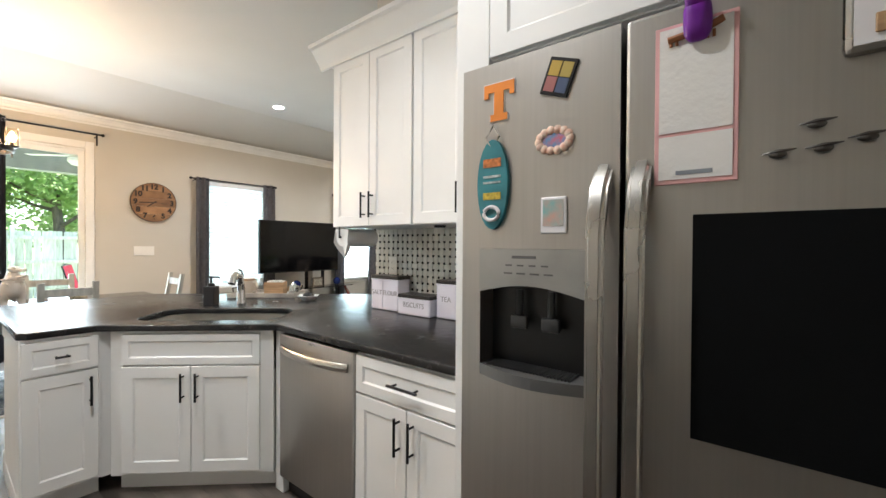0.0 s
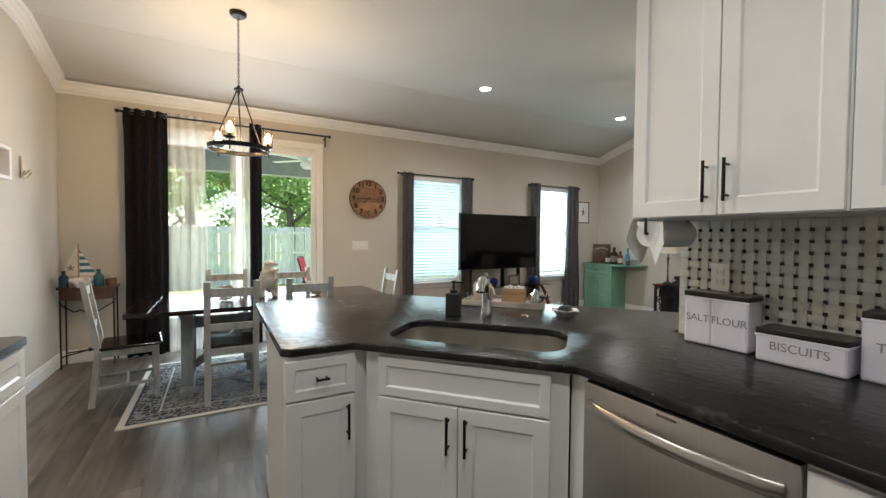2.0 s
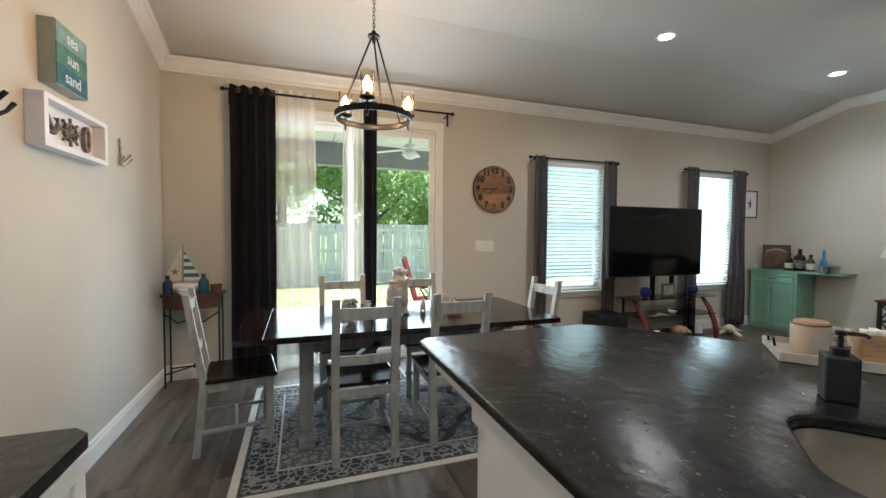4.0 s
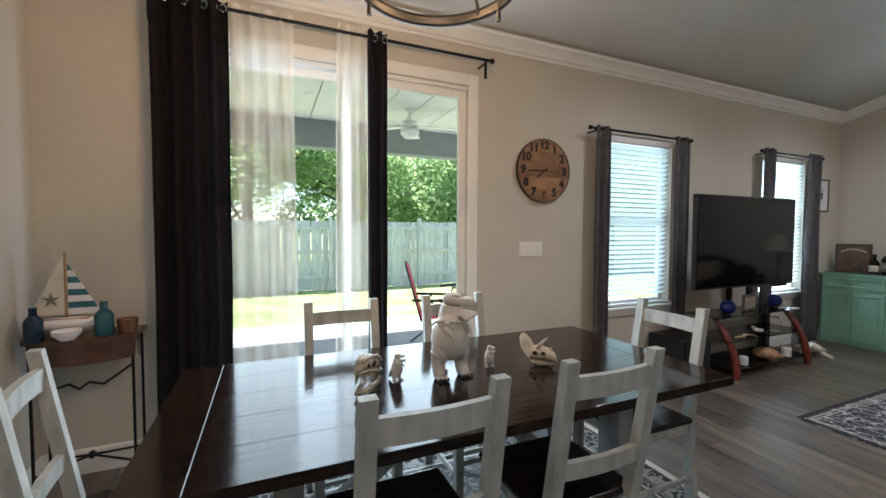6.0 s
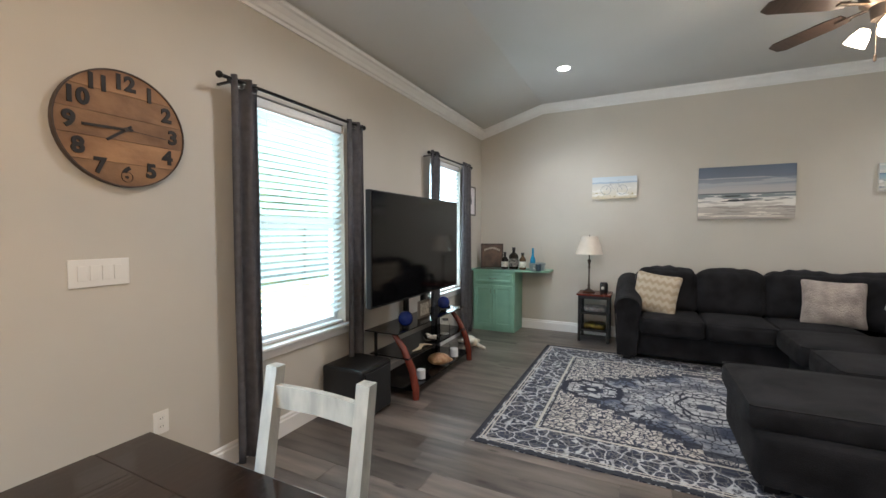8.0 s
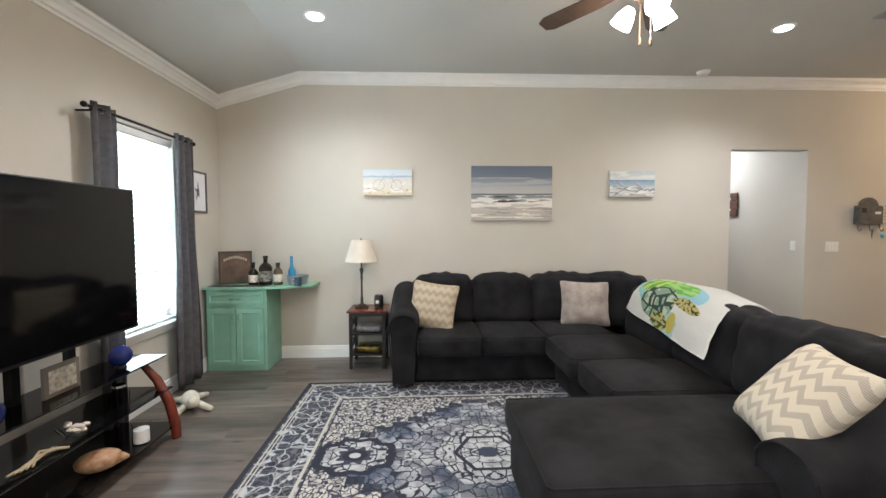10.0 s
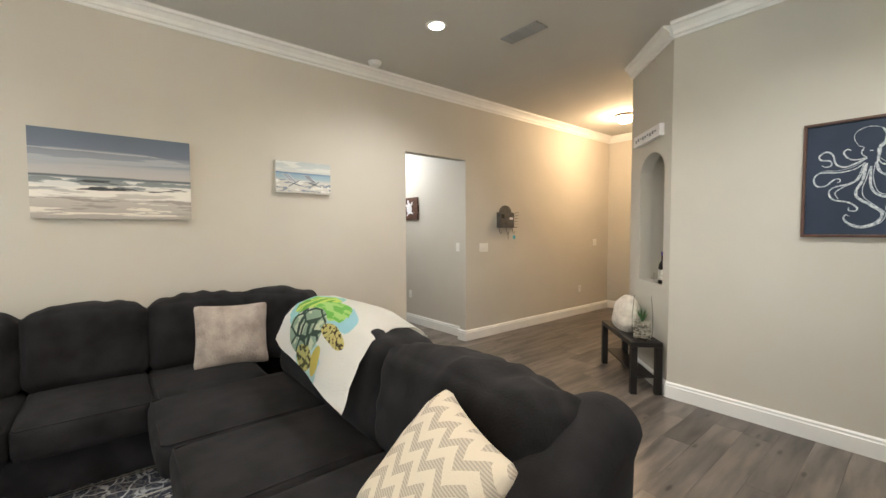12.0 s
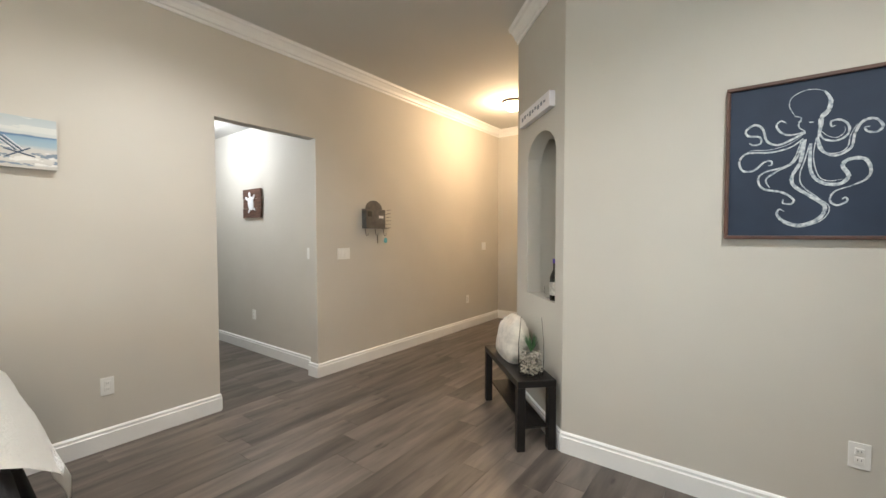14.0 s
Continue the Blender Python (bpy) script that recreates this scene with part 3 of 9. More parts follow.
# dishwasher
dw = thing("dishwasher", "stainless steel dishwasher with a curved bar handle under the dark counter", "dishwasher", -2.010, 1.165, 0)
box("body", dw, BLKPLASTIC, 0.002, 0.606, 0.03, 0.6, 0.0, 0.872)
bm = bmesh.new()
addbox(bm, 0.002, 0.606, -0.025, 0.03, 0.11, 0.868, 0.006)
part("door", bm, STEEL, dw, smooth="auto")
pts = [(0.03 + 0.548 * i / 16, -0.028 - 0.045 * math.sin(math.pi * i / 16) ** 0.7, 0.795) for i in range(17)]
bm = bmesh.new()
addtube(bm, pts, 0.014, 10)
bmesh.ops.transform(bm, matrix=Matrix.Translation((0, 0, 0.795)) @ Matrix.Scale(1.5, 4, (0, 0, 1)) @ Matrix.Translation((0, 0, -0.795)), verts=bm.verts)
part("handle", bm, STEELH, dw, smooth="auto")
box("badge", dw, CHROME, 0.27, 0.33, -0.027, -0.024, 0.85, 0.858, 0)

# wall cabinets
def wall_cabinet(x0, w, z0=1.45, z1=2.49, y=1.61, d=0.358, doors=2):
    c = thing("wall_cabinet", "white shaker wall cabinet with black bar handles", "kitchen cabinet", x0, y, z0)
    box("body", c, CAB, 0, w, 0, d, 0, z1 - z0, 0.002)
    s = (w - 0.008) / doors
    for i in range(doors):
        a = 0.004 + i * s
        dr = shaker("door", c, a + 0.002, a + s - 0.002, 0.004, z1 - z0 - 0.01)
        handle(dr, (a + s - 0.035) if i == 0 else (a + 0.035), 0.125, 0.15).location = (0, -0.02, 0)
    return c


wall_cabinet(-2.165, 0.69)
wall_cabinet(-1.473, 0.70)
lathe("puck_light", [(0.0, -0.012), (0.03, -0.012), (0.034, 0.0), (0.0, 0.0)], BLACK, None, "small black puck under the wall cabinet", m=Matrix.Translation((-1.37, 1.7, 1.449)))["category"] = "puck light"
profile_run("cabinet_crown", [(-2.166, 1.968, 2.60), (-2.166, 1.588, 2.60)], [(0, -0.13), (0.012, -0.13), (0.02, -0.105), (0.05, -0.07), (0.085, -0.025), (0.105, -0.02), (0.11, 0), (0, 0)], CAB, "white painted crown molding on top of the wall cabinets", "molding", [(-1, 0)])
profile_run("cabinet_crown", [(-2.166 - 0.11, 1.588, 2.60), (-0.70, 1.588, 2.60)], [(0, -0.13), (0.012, -0.13), (0.02, -0.105), (0.05, -0.07), (0.085, -0.025), (0.105, -0.02), (0.11, 0), (0, 0)], CAB, "white painted crown molding on top of the wall cabinets", "molding", [(0, -1)])
fp = thing("fridge_surround", "white painted tall panel and overhead cabinet around the refrigerator", "kitchen cabinet")
box("side_panel", fp, CAB, -0.775, -0.655, 1.045, 1.968, 0.0, 2.49)
box("side_panel", fp, CAB, 0.33, 0.375, 1.02, 1.968, 0.0, 2.49)
box("body", fp, CAB, -0.654, 0.329, 1.06, 1.968, 1.90, 2.49)
for a, b in ((-0.65, -0.165), (-0.161, 0.325)):
    shaker("door", fp, a, b, 1.905, 2.485, y=1.04)
profile_run("cabinet_crown", [(-0.775, 1.02, 2.60), (0.375, 1.02, 2.60)], [(0, -0.13), (0.012, -0.13), (0.02, -0.105), (0.05, -0.07), (0.085, -0.025), (0.105, -0.02), (0.11, 0), (0, 0)], CAB, "white painted crown molding above the refrigerator", "molding", [(0, -1)])

# refrigerator: door face at y = 0.905
fr = thing("refrigerator", "stainless steel side by side refrigerator with magnets on its doors", "refrigerator")
box("body", fr, mat("gray_fridge_side", (0.12, 0.12, 0.12), 0.5), -0.648, 0.322, 0.985, 1.7, 0.02, 1.80)
PADDLE = mat("dark_gray_plastic", (0.035, 0.035, 0.036), 0.35)
dmat = mat("dispenser_gray", (0.16, 0.16, 0.16), 0.35, 0.4)
bm = bmesh.new()
DX0, DX1, DZ0, DZ1 = -0.590, -0.309, 1.00, 1.335
def dcell(a, b, c, d):
    addbox(bm, a, b, 0.905, 0.98, c, d)
dcell(-0.648, DX0, 0.06, 1.815), dcell(DX1, -0.24, 0.06, 1.815), dcell(DX0, DX1, 0.06, DZ0), dcell(DX0, DX1, DZ1, 1.815)
bmesh.ops.remove_doubles(bm, verts=bm.verts, dist=1e-5)
fd = part("freezer_door", bm, STEEL, fr)
fd2 = box("fridge_door", fr, STEEL, -0.230, 0.322, 0.905, 0.98, 0.06, 1.815, 0.008)
box("toe_grille", fr, BLKPLASTIC, -0.64, 0.31, 0.95, 1.0, 0.0, 0.055)
for hx in (-0.272, -0.196):
    outer, inner = [], []
    for i in range(25):
        u = i / 24
        z = 0.30 + 1.22 * u
        o = 0.066 * min(1.0, (math.sin(math.pi * u) * 2.6)) ** 0.45 + 0.004
        outer.append((z, -o))
        inner.append((0.335 + 1.15 * u, -max(0.0, o - 0.022)))
    bm = bmesh.new()
    addslab(bm, outer + list(reversed(inner)), -0.019, 0.019)
    bmesh.ops.bevel(bm, geom=[e for e in bm.edges if len(e.link_faces) == 2 and abs(e.link_faces[0].normal.dot(e.link_faces[1].normal)) < 0.5 and max(v.co.y for v in e.verts) < -0.004], offset=0.009, segments=3, affect="EDGES")
    hm = Matrix(((0, 0, 1, hx), (0, 1, 0, 0.905), (1, 0, 0, 0), (0, 0, 0, 1)))
    bmesh.ops.transform(bm, matrix=hm, verts=bm.verts)
    part("handle", bm, STEELH, fr, "long curved steel handle", smooth="auto")
bm = bmesh.new()
addbox(bm, DX0 + 0.002, DX1 - 0.002, 0.968, 0.978, DZ0, DZ1)
part("dispenser_back", bm, BLKPLASTIC, fr, "black recess of the dispenser")
bm = bmesh.new()
n = 12
top = [(DX0 + 0.001 + (DX1 - DX0 - 0.002) * i / n, 1.222 + 0.022 * math.sin(math.pi * i / n)) for i in range(n + 1)]
addslab(bm, [(DX1 - 0.001, DZ1 - 0.001), (DX0 + 0.001, DZ1 - 0.001)] + top, 0, 0.06)
bmesh.ops.transform(bm, matrix=pose(0, 0.9, 0, 90, 0, 0) @ Matrix.Scale(-1, 4, (0, 0, 1)), verts=bm.verts)
dp = part("dispenser_panel", bm, mat("silver_plastic", (0.42, 0.42, 0.41), 0.3, 0.7), fr, "silver control panel with an arched lower edge")
for i in range(4):
    box("button", dp, dmat, -0.51 + i * 0.032, -0.493 + i * 0.032, 0.898, 0.9, 1.292, 1.296, 0)
for i in range(4):
    box("button", dp, dmat, -0.515 + i * 0.036, -0.492 + i * 0.036, 0.898, 0.9, 1.272, 1.276, 0)
box("maker_plate", dp, dmat, -0.492, -0.428, 0.898, 0.9, 1.311, 1.318, 0)
bm = bmesh.new()
addslab(bm, [(DX0, 0.905)] + [(DX0 + (DX1 - DX0) * i / n, 0.905 - 0.035 * math.sin(math.pi * i / n)) for i in range(1, n)] + [(DX1, 0.905), (DX1, 0.967), (DX0, 0.967)], DZ0 + 0.002, DZ0 + 0.03)
tr = part("drip_tray", bm, dmat, fr, "gray curved drip tray")
for k in range(2):
    bm = bmesh.new()
    px = -0.49 + k * 0.085
    addbox(bm, px - 0.024, px + 0.024, 0.93, 0.945, 1.13, 1.165, 0.006)
    addrod(bm, (px, 0.94, 1.165), (px, 0.94, 1.23), 0.009)
    part("paddle", bm, PADDLE, fr, smooth="auto")
for i in range(26):
    box("grate_bar", tr, PADDLE, DX0 + 0.024 + i * 0.0088, DX0 + 0.0275 + i * 0.0088, 0.90, 0.962, DZ0 + 0.031, DZ0 + 0.036, 0)

# hood-free clutter on the doors: placed in the details section

# ---------- dining ----------
def dining_chair(x, y, rz, label):
    """Faces +y in its own frame; back at y = 0."""
    c = thing("dining_chair", label, "chair", x, y, 0, rz, group="chairs round the dining table")
    w, d, sh, bh = 0.40, 0.42, 0.45, 1.0
    for s in (0, 1):
        bm = bmesh.new()
        xx = s * (w - 0.045)
        for (y0, z0, y1, z1) in ((-0.045, 0, 0.0, sh), (0.0, sh, -0.085, bh)):
            vs = [bm.verts.new(p) for p in ((xx, y0, z0), (xx + 0.045, y0, z0), (xx + 0.045, y0 + 0.042, z0), (xx, y0 + 0.042, z0), (xx, y1, z1), (xx + 0.045, y1, z1), (xx + 0.045, y1 + 0.036, z1), (xx, y1 + 0.036, z1))]
            for f in ((0, 1, 2, 3), (4, 5, 6, 7), (0, 1, 5, 4), (1, 2, 6, 5), (2, 3, 7, 6), (3, 0, 4, 7)):
                bm.faces.new([vs[k] for k in f])
        bmesh.ops.remove_doubles(bm, verts=bm.verts, dist=0.0005)
        part("back_leg", bm, CHALK, c)
        box("front_leg", c, CHALK, xx, xx + 0.042, d - 0.045, d - 0.003, 0, sh - 0.005, 0.004)
    for z in (0.60, 0.875):
        bm = bmesh.new()
        k = (z - sh) / (bh - sh)
        y0 = -0.085 * k
        h = 0.07 if z > 0.8 else 0.055
        pts = [(0.045 + (w - 0.09) * i / 8, y0 - 0.012 * math.sin(math.pi * i / 8)) for i in range(9)]
        addslab(bm, pts + [(px, py + 0.022) for px, py in reversed(pts)], z, z + h)
        part("back_slat", bm, CHALK, c, smooth="auto")
    box("seat", c, DARKWOOD, -0.012, w + 0.012, 0.03, d + 0.02, sh - 0.004, sh + 0.022, 0.008, label="dark brown wooden seat")
    for (a, b, e, f, z0, z1) in ((0.045, w - 0.045, 0.008, 0.028, sh - 0.06, sh - 0.006), (0.042, w - 0.042, d - 0.032, d - 0.012, sh - 0.06, sh - 0.006), (0.008, 0.026, 0.04, d - 0.045, sh - 0.06, sh - 0.006), (w - 0.026, w - 0.008, 0.04, d - 0.045, sh - 0.06, sh - 0.006)):
        box("apron", c, CHALK, a, b, e, f, z0, z1, 0.002)
    for xx in (0.014, w - 0.032):
        box("stretcher", c, CHALK, xx, xx + 0.018, -0.01, d - 0.045, 0.13, 0.155, 0.004)
    box("stretcher", c, CHALK, 0.042, w - 0.042, d - 0.033, d - 0.015, 0.2, 0.225, 0.004)
    box("stretcher", c, CHALK, 0.03, w - 0.03, 0.19, 0.208, 0.131, 0.154, 0.004)
    return c


rugd = thing("dining_rug", "gray patterned rug with a white border under the table", "rug", -6.16, -0.62, 0.0)
box("field", rugd, mat("dining_rug_weave", (0.3, 0.3, 0.3), 0.95), 0, 1.62, 0, 2.44, 0.0, 0.008, 0.002)
EAST_CH = "gray ladder back dining chair on the kitchen side of the table"
dining_chair(-4.74, -0.085, 90, EAST_CH)
dining_chair(-4.77, 0.53, 90, EAST_CH)
dining_chair(-5.96, 0.30, -90, "gray ladder back dining chair between the table and glass door")
dining_chair(-5.95, 0.97, -90, "gray ladder back dining chair between the table and glass door")
dining_chair(-5.48, -0.89, 8, "gray ladder back chair at the table end beside the curtain")
dining_chair(-5.075, 1.665, 180, "gray ladder back chair at the table end towards the television")

tb = thing("dining_table", "dark stained plank dining table on gray trestle legs", "dining table", -5.36, 0.48, 0)
TL = 1.10
for i, (a, b) in enumerate(((-0.51, -0.3065), (-0.306, -0.1025), (-0.102, 0.1015), (0.102, 0.3055), (0.306, 0.51))):
    box("plank", tb, DARKWOOD, a, b, -TL + 0.1585, TL - 0.1585, 0.722, 0.76, 0.001)
for s in (-1, 1):
    box("breadboard_end", tb, DARKWOOD, -0.51, 0.51, min(s * TL, s * (TL - 0.158)), max(s * TL, s * (TL - 0.158)), 0.722, 0.76, 0.004)
GRAYT = mat("gray_trestle_paint", (0.26, 0.27, 0.27), 0.5, scale=6, stretch=(3, 3, 1), vary=0.12, bump=0.1)
for s in (-1, 1):
    yy = s * 0.70
    for sx in (-0.24, 0.24):
        box("leg", tb, GRAYT, sx - 0.06, sx + 0.06, yy - 0.045, yy + 0.045, 0.075, 0.68, 0.006)
    box("foot", tb, GRAYT, -0.40, 0.40, yy - 0.05, yy + 0.05, 0.009, 0.075, 0.01)
    box("top_rail", tb, GRAYT, -0.42, 0.42, yy - 0.05, yy + 0.05, 0.68, 0.722, 0.006)
    bm = bmesh.new()
    addbox(bm, -0.04, 0.04, 0, 0.62, -0.03, 0.03, 0.004, m=pose(0, yy - s * 0.045, 0.18, 38 if s < 0 else 142, 0, 0))
    part("brace", bm, GRAYT, tb, smooth="auto")
box("beam", tb, GRAYT, -0.04, 0.04, -0.655, 0.655, 0.52, 0.62, 0.005)

# ---------- living ----------
rugl = thing("living_room_rug", "navy and cream medallion rug in front of the sectional sofa", "rug", -5.44, 3.33, 0)
box("field", rugl, mat("living_rug_weave", (0.3, 0.3, 0.32), 0.95), 0, 3.05, 0, 2.57, 0.0, 0.009, 0.002)

sofa = thing("sectional_sofa", "charcoal velour sectional sofa with loose back cushions and a chaise", "sofa")


def sblock(name, x0, x1, y0, y1, z0, z1, r=0.05, puff=0.015, wr=0.004, seed=0, tilt=None, label="", pinch=0.0, cuts=9):
    m = pose((x0 + x1) / 2, (y0 + y1) / 2, (z0 + z1) / 2, *(tilt or (0, 0, 0)))
    return soft(name, sofa, CLOTH, x1 - x0, y1 - y0, z1 - z0, m, r, puff, cuts, wr, seed, label, pinch)


def seat_cushion(x0, x1, y0, y1, z0, z1, front, r=0.05, seed=0, name="seat_cushion"):
    """A firm seat with a welt round its front edge, which faces -y or -x."""
    c = sblock(name, x0, x1, y0, y1, z0, z1, r, 0.016, 0.003, seed, cuts=10)
    w, d, h = (x1 - x0) / 2, (y1 - y0) / 2, (z1 - z0) / 2
    k = r * 0.30
    if front == "y":
        pts = [(-w + k, 0.5 * d, h - k), (-w + k, -d + 2 * k, h - k), (-w + 2 * k, -d + k - 0.002, h - k), (w - 2 * k, -d + k - 0.002, h - k), (w - k, -d + 2 * k, h - k), (w - k, 0.5 * d, h - k)]
    else:
        pts = [(0.5 * w, -d + k, h - k), (-w + 2 * k, -d + k, h - k), (-w + k - 0.002, -d + 2 * k, h - k), (-w + k - 0.002, d - 2 * k, h - k), (-w + 2 * k, d - k, h - k), (0.5 * w, d - k, h - k)]
    tube("piping", pts, 0.005, CLOTH, c, "dark velour welt", 6)
    return c


def back_cushion(x, y, z, w, d, h, rz, lean, seed, gather=1.0):
    """A loose pillow back, facing -y in its frame, gathered along its top."""
    bm = bmesh.new()
    addsoft(bm, w, d, h, 0.075, 0.035, 26)
    for v in bm.verts:
        p = v.co.copy()
        u, q = p.x / (w / 2), p.z / (h / 2)
        top = max(0.0, q - 0.35) / 0.65
        side = max(0.0, abs(u) - 0.55) / 0.45
        g = noise.noise(Vector((p.x * 15 + seed, p.y * 6, seed))) * top + 0.7 * noise.noise(Vector((p.z * 13, p.y * 5, seed + 4))) * side
        ridge = 1 - 2.2 * abs(noise.noise(Vector((p.x * 6 + 2 * seed, p.z * 7, p.y * 4 + seed))))
        k = 0.013 * g * gather + 0.005 * ridge * (0.3 + top)
        n_ = Vector((p.x / w, p.y / d * 0.7, p.z / h)).normalized()
        v.co += n_ * k
        v.co.z -= 0.018 * top * u * u
    c = part("back_cushion", bm, CLOTH, sofa, smooth=True, m=pose(x, y, z, 0, 0, rz) @ pose(0, 0, 0, -lean, 0, 0))
    return c


def sofa_arm(m, length, zf, zb, w):
    """A flared arm that runs along local x from its low front to its high back."""
    bm = bmesh.new()
    n, k, rings = 16, 18, []
    for i in range(n + 1):
        u = i / n
        e = 1.0 if 0 < i < n else 0.93
        h = (zf + (zb - zf) * (u * u * (3 - 2 * u))) * (0.985 if i in (0, n) else 1)
        x = length * u + (0.02 if i == 0 else 0)
        ring = []
        for j in range(k):
            a = math.pi * j / (k - 1)
            r = w / 2 * e
            ring.append(bm.verts.new((x, -r * math.cos(a) + 0.006 * noise.noise(Vector((x * 4, a, 1))), h - r * 0.85 + r * 0.85 * math.sin(a))))
        for y, z in ((w * 0.40 * e, h - w * 0.75), (w * 0.36 * e, 0.05), (-w * 0.36 * e, 0.05), (-w * 0.40 * e, h - w * 0.75)):
            ring.append(bm.verts.new((x, y, z)))
        rings.append(ring)
    for a, b in zip(rings, rings[1:]):
        for j in range(len(a)):
            bm.faces.new((a[j], a[(j + 1) % len(a)], b[(j + 1) % len(a)], b[j]))
    bm.faces.new(rings[0]), bm.faces.new(rings[-1])
    arm = part("arm", bm, CLOTH, sofa, "flared arm that slopes down to the front", smooth="auto", m=m)
    r = w / 2 * 0.90
    top = [(0.012, -r * math.cos(math.pi * j / 14), zf * 0.985 - r * 0.85 + r * 0.85 * math.sin(math.pi * j / 14)) for j in range(15)]
    tube("piping", [(0.012, -w * 0.36, 0.2)] + top + [(0.012, w * 0.36, 0.2)], 0.006, CLOTH, arm, "dark velour welt", 6)
    return arm


sblock("base", -4.46, -2.0, 5.74, 6.60, 0.05, 0.33, 0.04, 0.0, 0.002)
sblock("base", -3.12, -1.95, 4.34, 5.76, 0.05, 0.33, 0.04, 0.0, 0.002)
sblock("chaise_base", -3.84, -2.05, 3.44, 4.36, 0.05, 0.36, 0.05, 0.0, 0.002)
sofa_arm(pose(-4.53, 5.68, 0, 0, 0, 90), 0.94, 0.70, 0.90, 0.29)
sofa_arm(pose(-2.98, 3.47, 0, 0, 0, 3), 0.99, 0.655, 0.895, 0.28)
for i, (a, b) in enumerate(((-4.40, -3.80), (-3.80, -3.20), (-3.20, -2.55))):
    seat_cushion(a, b, 5.62, 6.35, 0.31, 0.505, "y", seed=i)
seat_cushion(-3.24, -2.38, 4.975, 5.66, 0.31, 0.51, "x", 0.06, 5)
seat_cushion(-3.20, -2.38, 4.365, 4.97, 0.31, 0.505, "x", 0.05, 6)
seat_cushion(-3.87, -2.40, 3.50, 4.36, 0.33, 0.49, "x", 0.05, 8, "chaise_cushion")
sblock("back_frame", -4.50, -2.0, 6.44, 6.66, 0.3, 0.82, 0.06, 0.0, 0.002)
sblock("back_frame", -2.22, -2.01, 3.48, 6.60, 0.05, 0.79, 0.06, 0.0, 0.003)
for i, (a, b) in enumerate(((-4.45, -3.82), (-3.82, -3.19), (-3.19, -2.50))):
    back_cushion((a + b) / 2, 6.36, 0.725, b - a, 0.30, 0.50, 0, 9, 3.1 * i)
back_cushion(-2.34, 6.20, 0.735, 0.66, 0.30, 0.50, -42, 9, 12.4)
for i, (a, b) in enumerate(((4.95, 5.70), (4.36, 4.97))):
    back_cushion(-2.285, (a + b) / 2, 0.705, b - a, 0.36, 0.48, -90, 9, 17.3 + 4 * i)
back_cushion(-2.275, 3.965, 0.70, 0.90, 0.36, 0.47, -90, 9, 31.0, 2.2)
for (x, y) in ((-4.53, 5.76), (-4.55, 6.52), (-3.75, 3.55), (-3.75, 4.28), (-2.05, 3.5), (-2.1, 6.5)):
    box("foot", sofa, BLKPLASTIC, x - 0.035, x + 0.035, y - 0.035, y + 0.035, 0.0, 0.07, 0.004)

# television
tv = thing("television", "large flat black television on a pedestal", "television", -6.10, 3.13, 0)
box("panel", tv, BLKPLASTIC, -0.05, -0.004, 0, 1.475, 0.875, 1.72, 0.006)
box("screen", tv, SCREEN, -0.0035, 0.0, 0.012, 1.463, 0.893, 1.71, 0.0)

# green corner cabinet
gc = thing("green_cabinet", "seafoam green painted cabinet with an overhanging top in the corner", "cabinet", -6.60, 6.30, 0)
box("body", gc, GREEN, 0, 0.62, 0.0, 0.41, 0, 0.86)
bm = bmesh.new()
addslab(bm, [(-0.02, -0.03), (0.62, -0.03), (1.07, 0.10), (1.07, 0.41), (-0.02, 0.41)], 0.86, 0.885)
part("top", bm, GREEN, gc)

# ---------- windows and doors ----------
def casing(parent, y0, y1, z0, z1, w=0.085, sides="lrt"):
    x0, x1 = WX, WX + 0.02
    if "l" in sides:
        box("casing", parent, TRIM, x0, x1, y0 - w, y0, z0, z1 + w, 0.004)
    if "r" in sides:
        box("casing", parent, TRIM, x0, x1, y1, y1 + w, z0, z1 + w, 0.004)
    if "t" in sides:
        box("casing", parent, TRIM, x0, x1 - 0.001, y0 + 0.001, y1 - 0.001, z1, z1 + w, 0.004)


door = tagged(new("door_1"), "white framed sliding glass patio door behind sheer curtains", "door", "", "structure")
casing(door, DOOR_Y0, DOOR_Y1, 0, DOOR_Z)
for a, b, x in ((DOOR_Y0, 0.28, WX - 0.09), (0.22, DOOR_Y1, WX - 0.05)):
    box("door_frame", door, VINYL, x - 0.018, x + 0.018, a, a + 0.06, 0.03, DOOR_Z - 0.03, 0.003)
    box("door_frame", door, VINYL, x - 0.018, x + 0.018, b - 0.06, b, 0.03, DOOR_Z - 0.03, 0.003)
    box("door_frame", door, VINYL, x - 0.018, x + 0.018, a + 0.06, b - 0.06, 0.03, 0.11, 0.003)
    box("door_frame", door, VINYL, x - 0.018, x + 0.018, a + 0.06, b - 0.06, DOOR_Z - 0.09, DOOR_Z - 0.03, 0.003)
    g = box("pane", door, GLASS, x - 0.003, x + 0.003, a + 0.058, b - 0.058, 0.108, DOOR_Z - 0.088, 0)
    g.visible_shadow = False
box("track", door, VINYL, WX - 0.13, WX - 0.01, DOOR_Y0 + 0.001, DOOR_Y1 - 0.001, 0.0, 0.029, 0.002)
box("track", door, VINYL, WX - 0.13, WX - 0.01, DOOR_Y0 + 0.001, DOOR_Y1 - 0.001, DOOR_Z - 0.029, DOOR_Z - 0.001, 0.002)


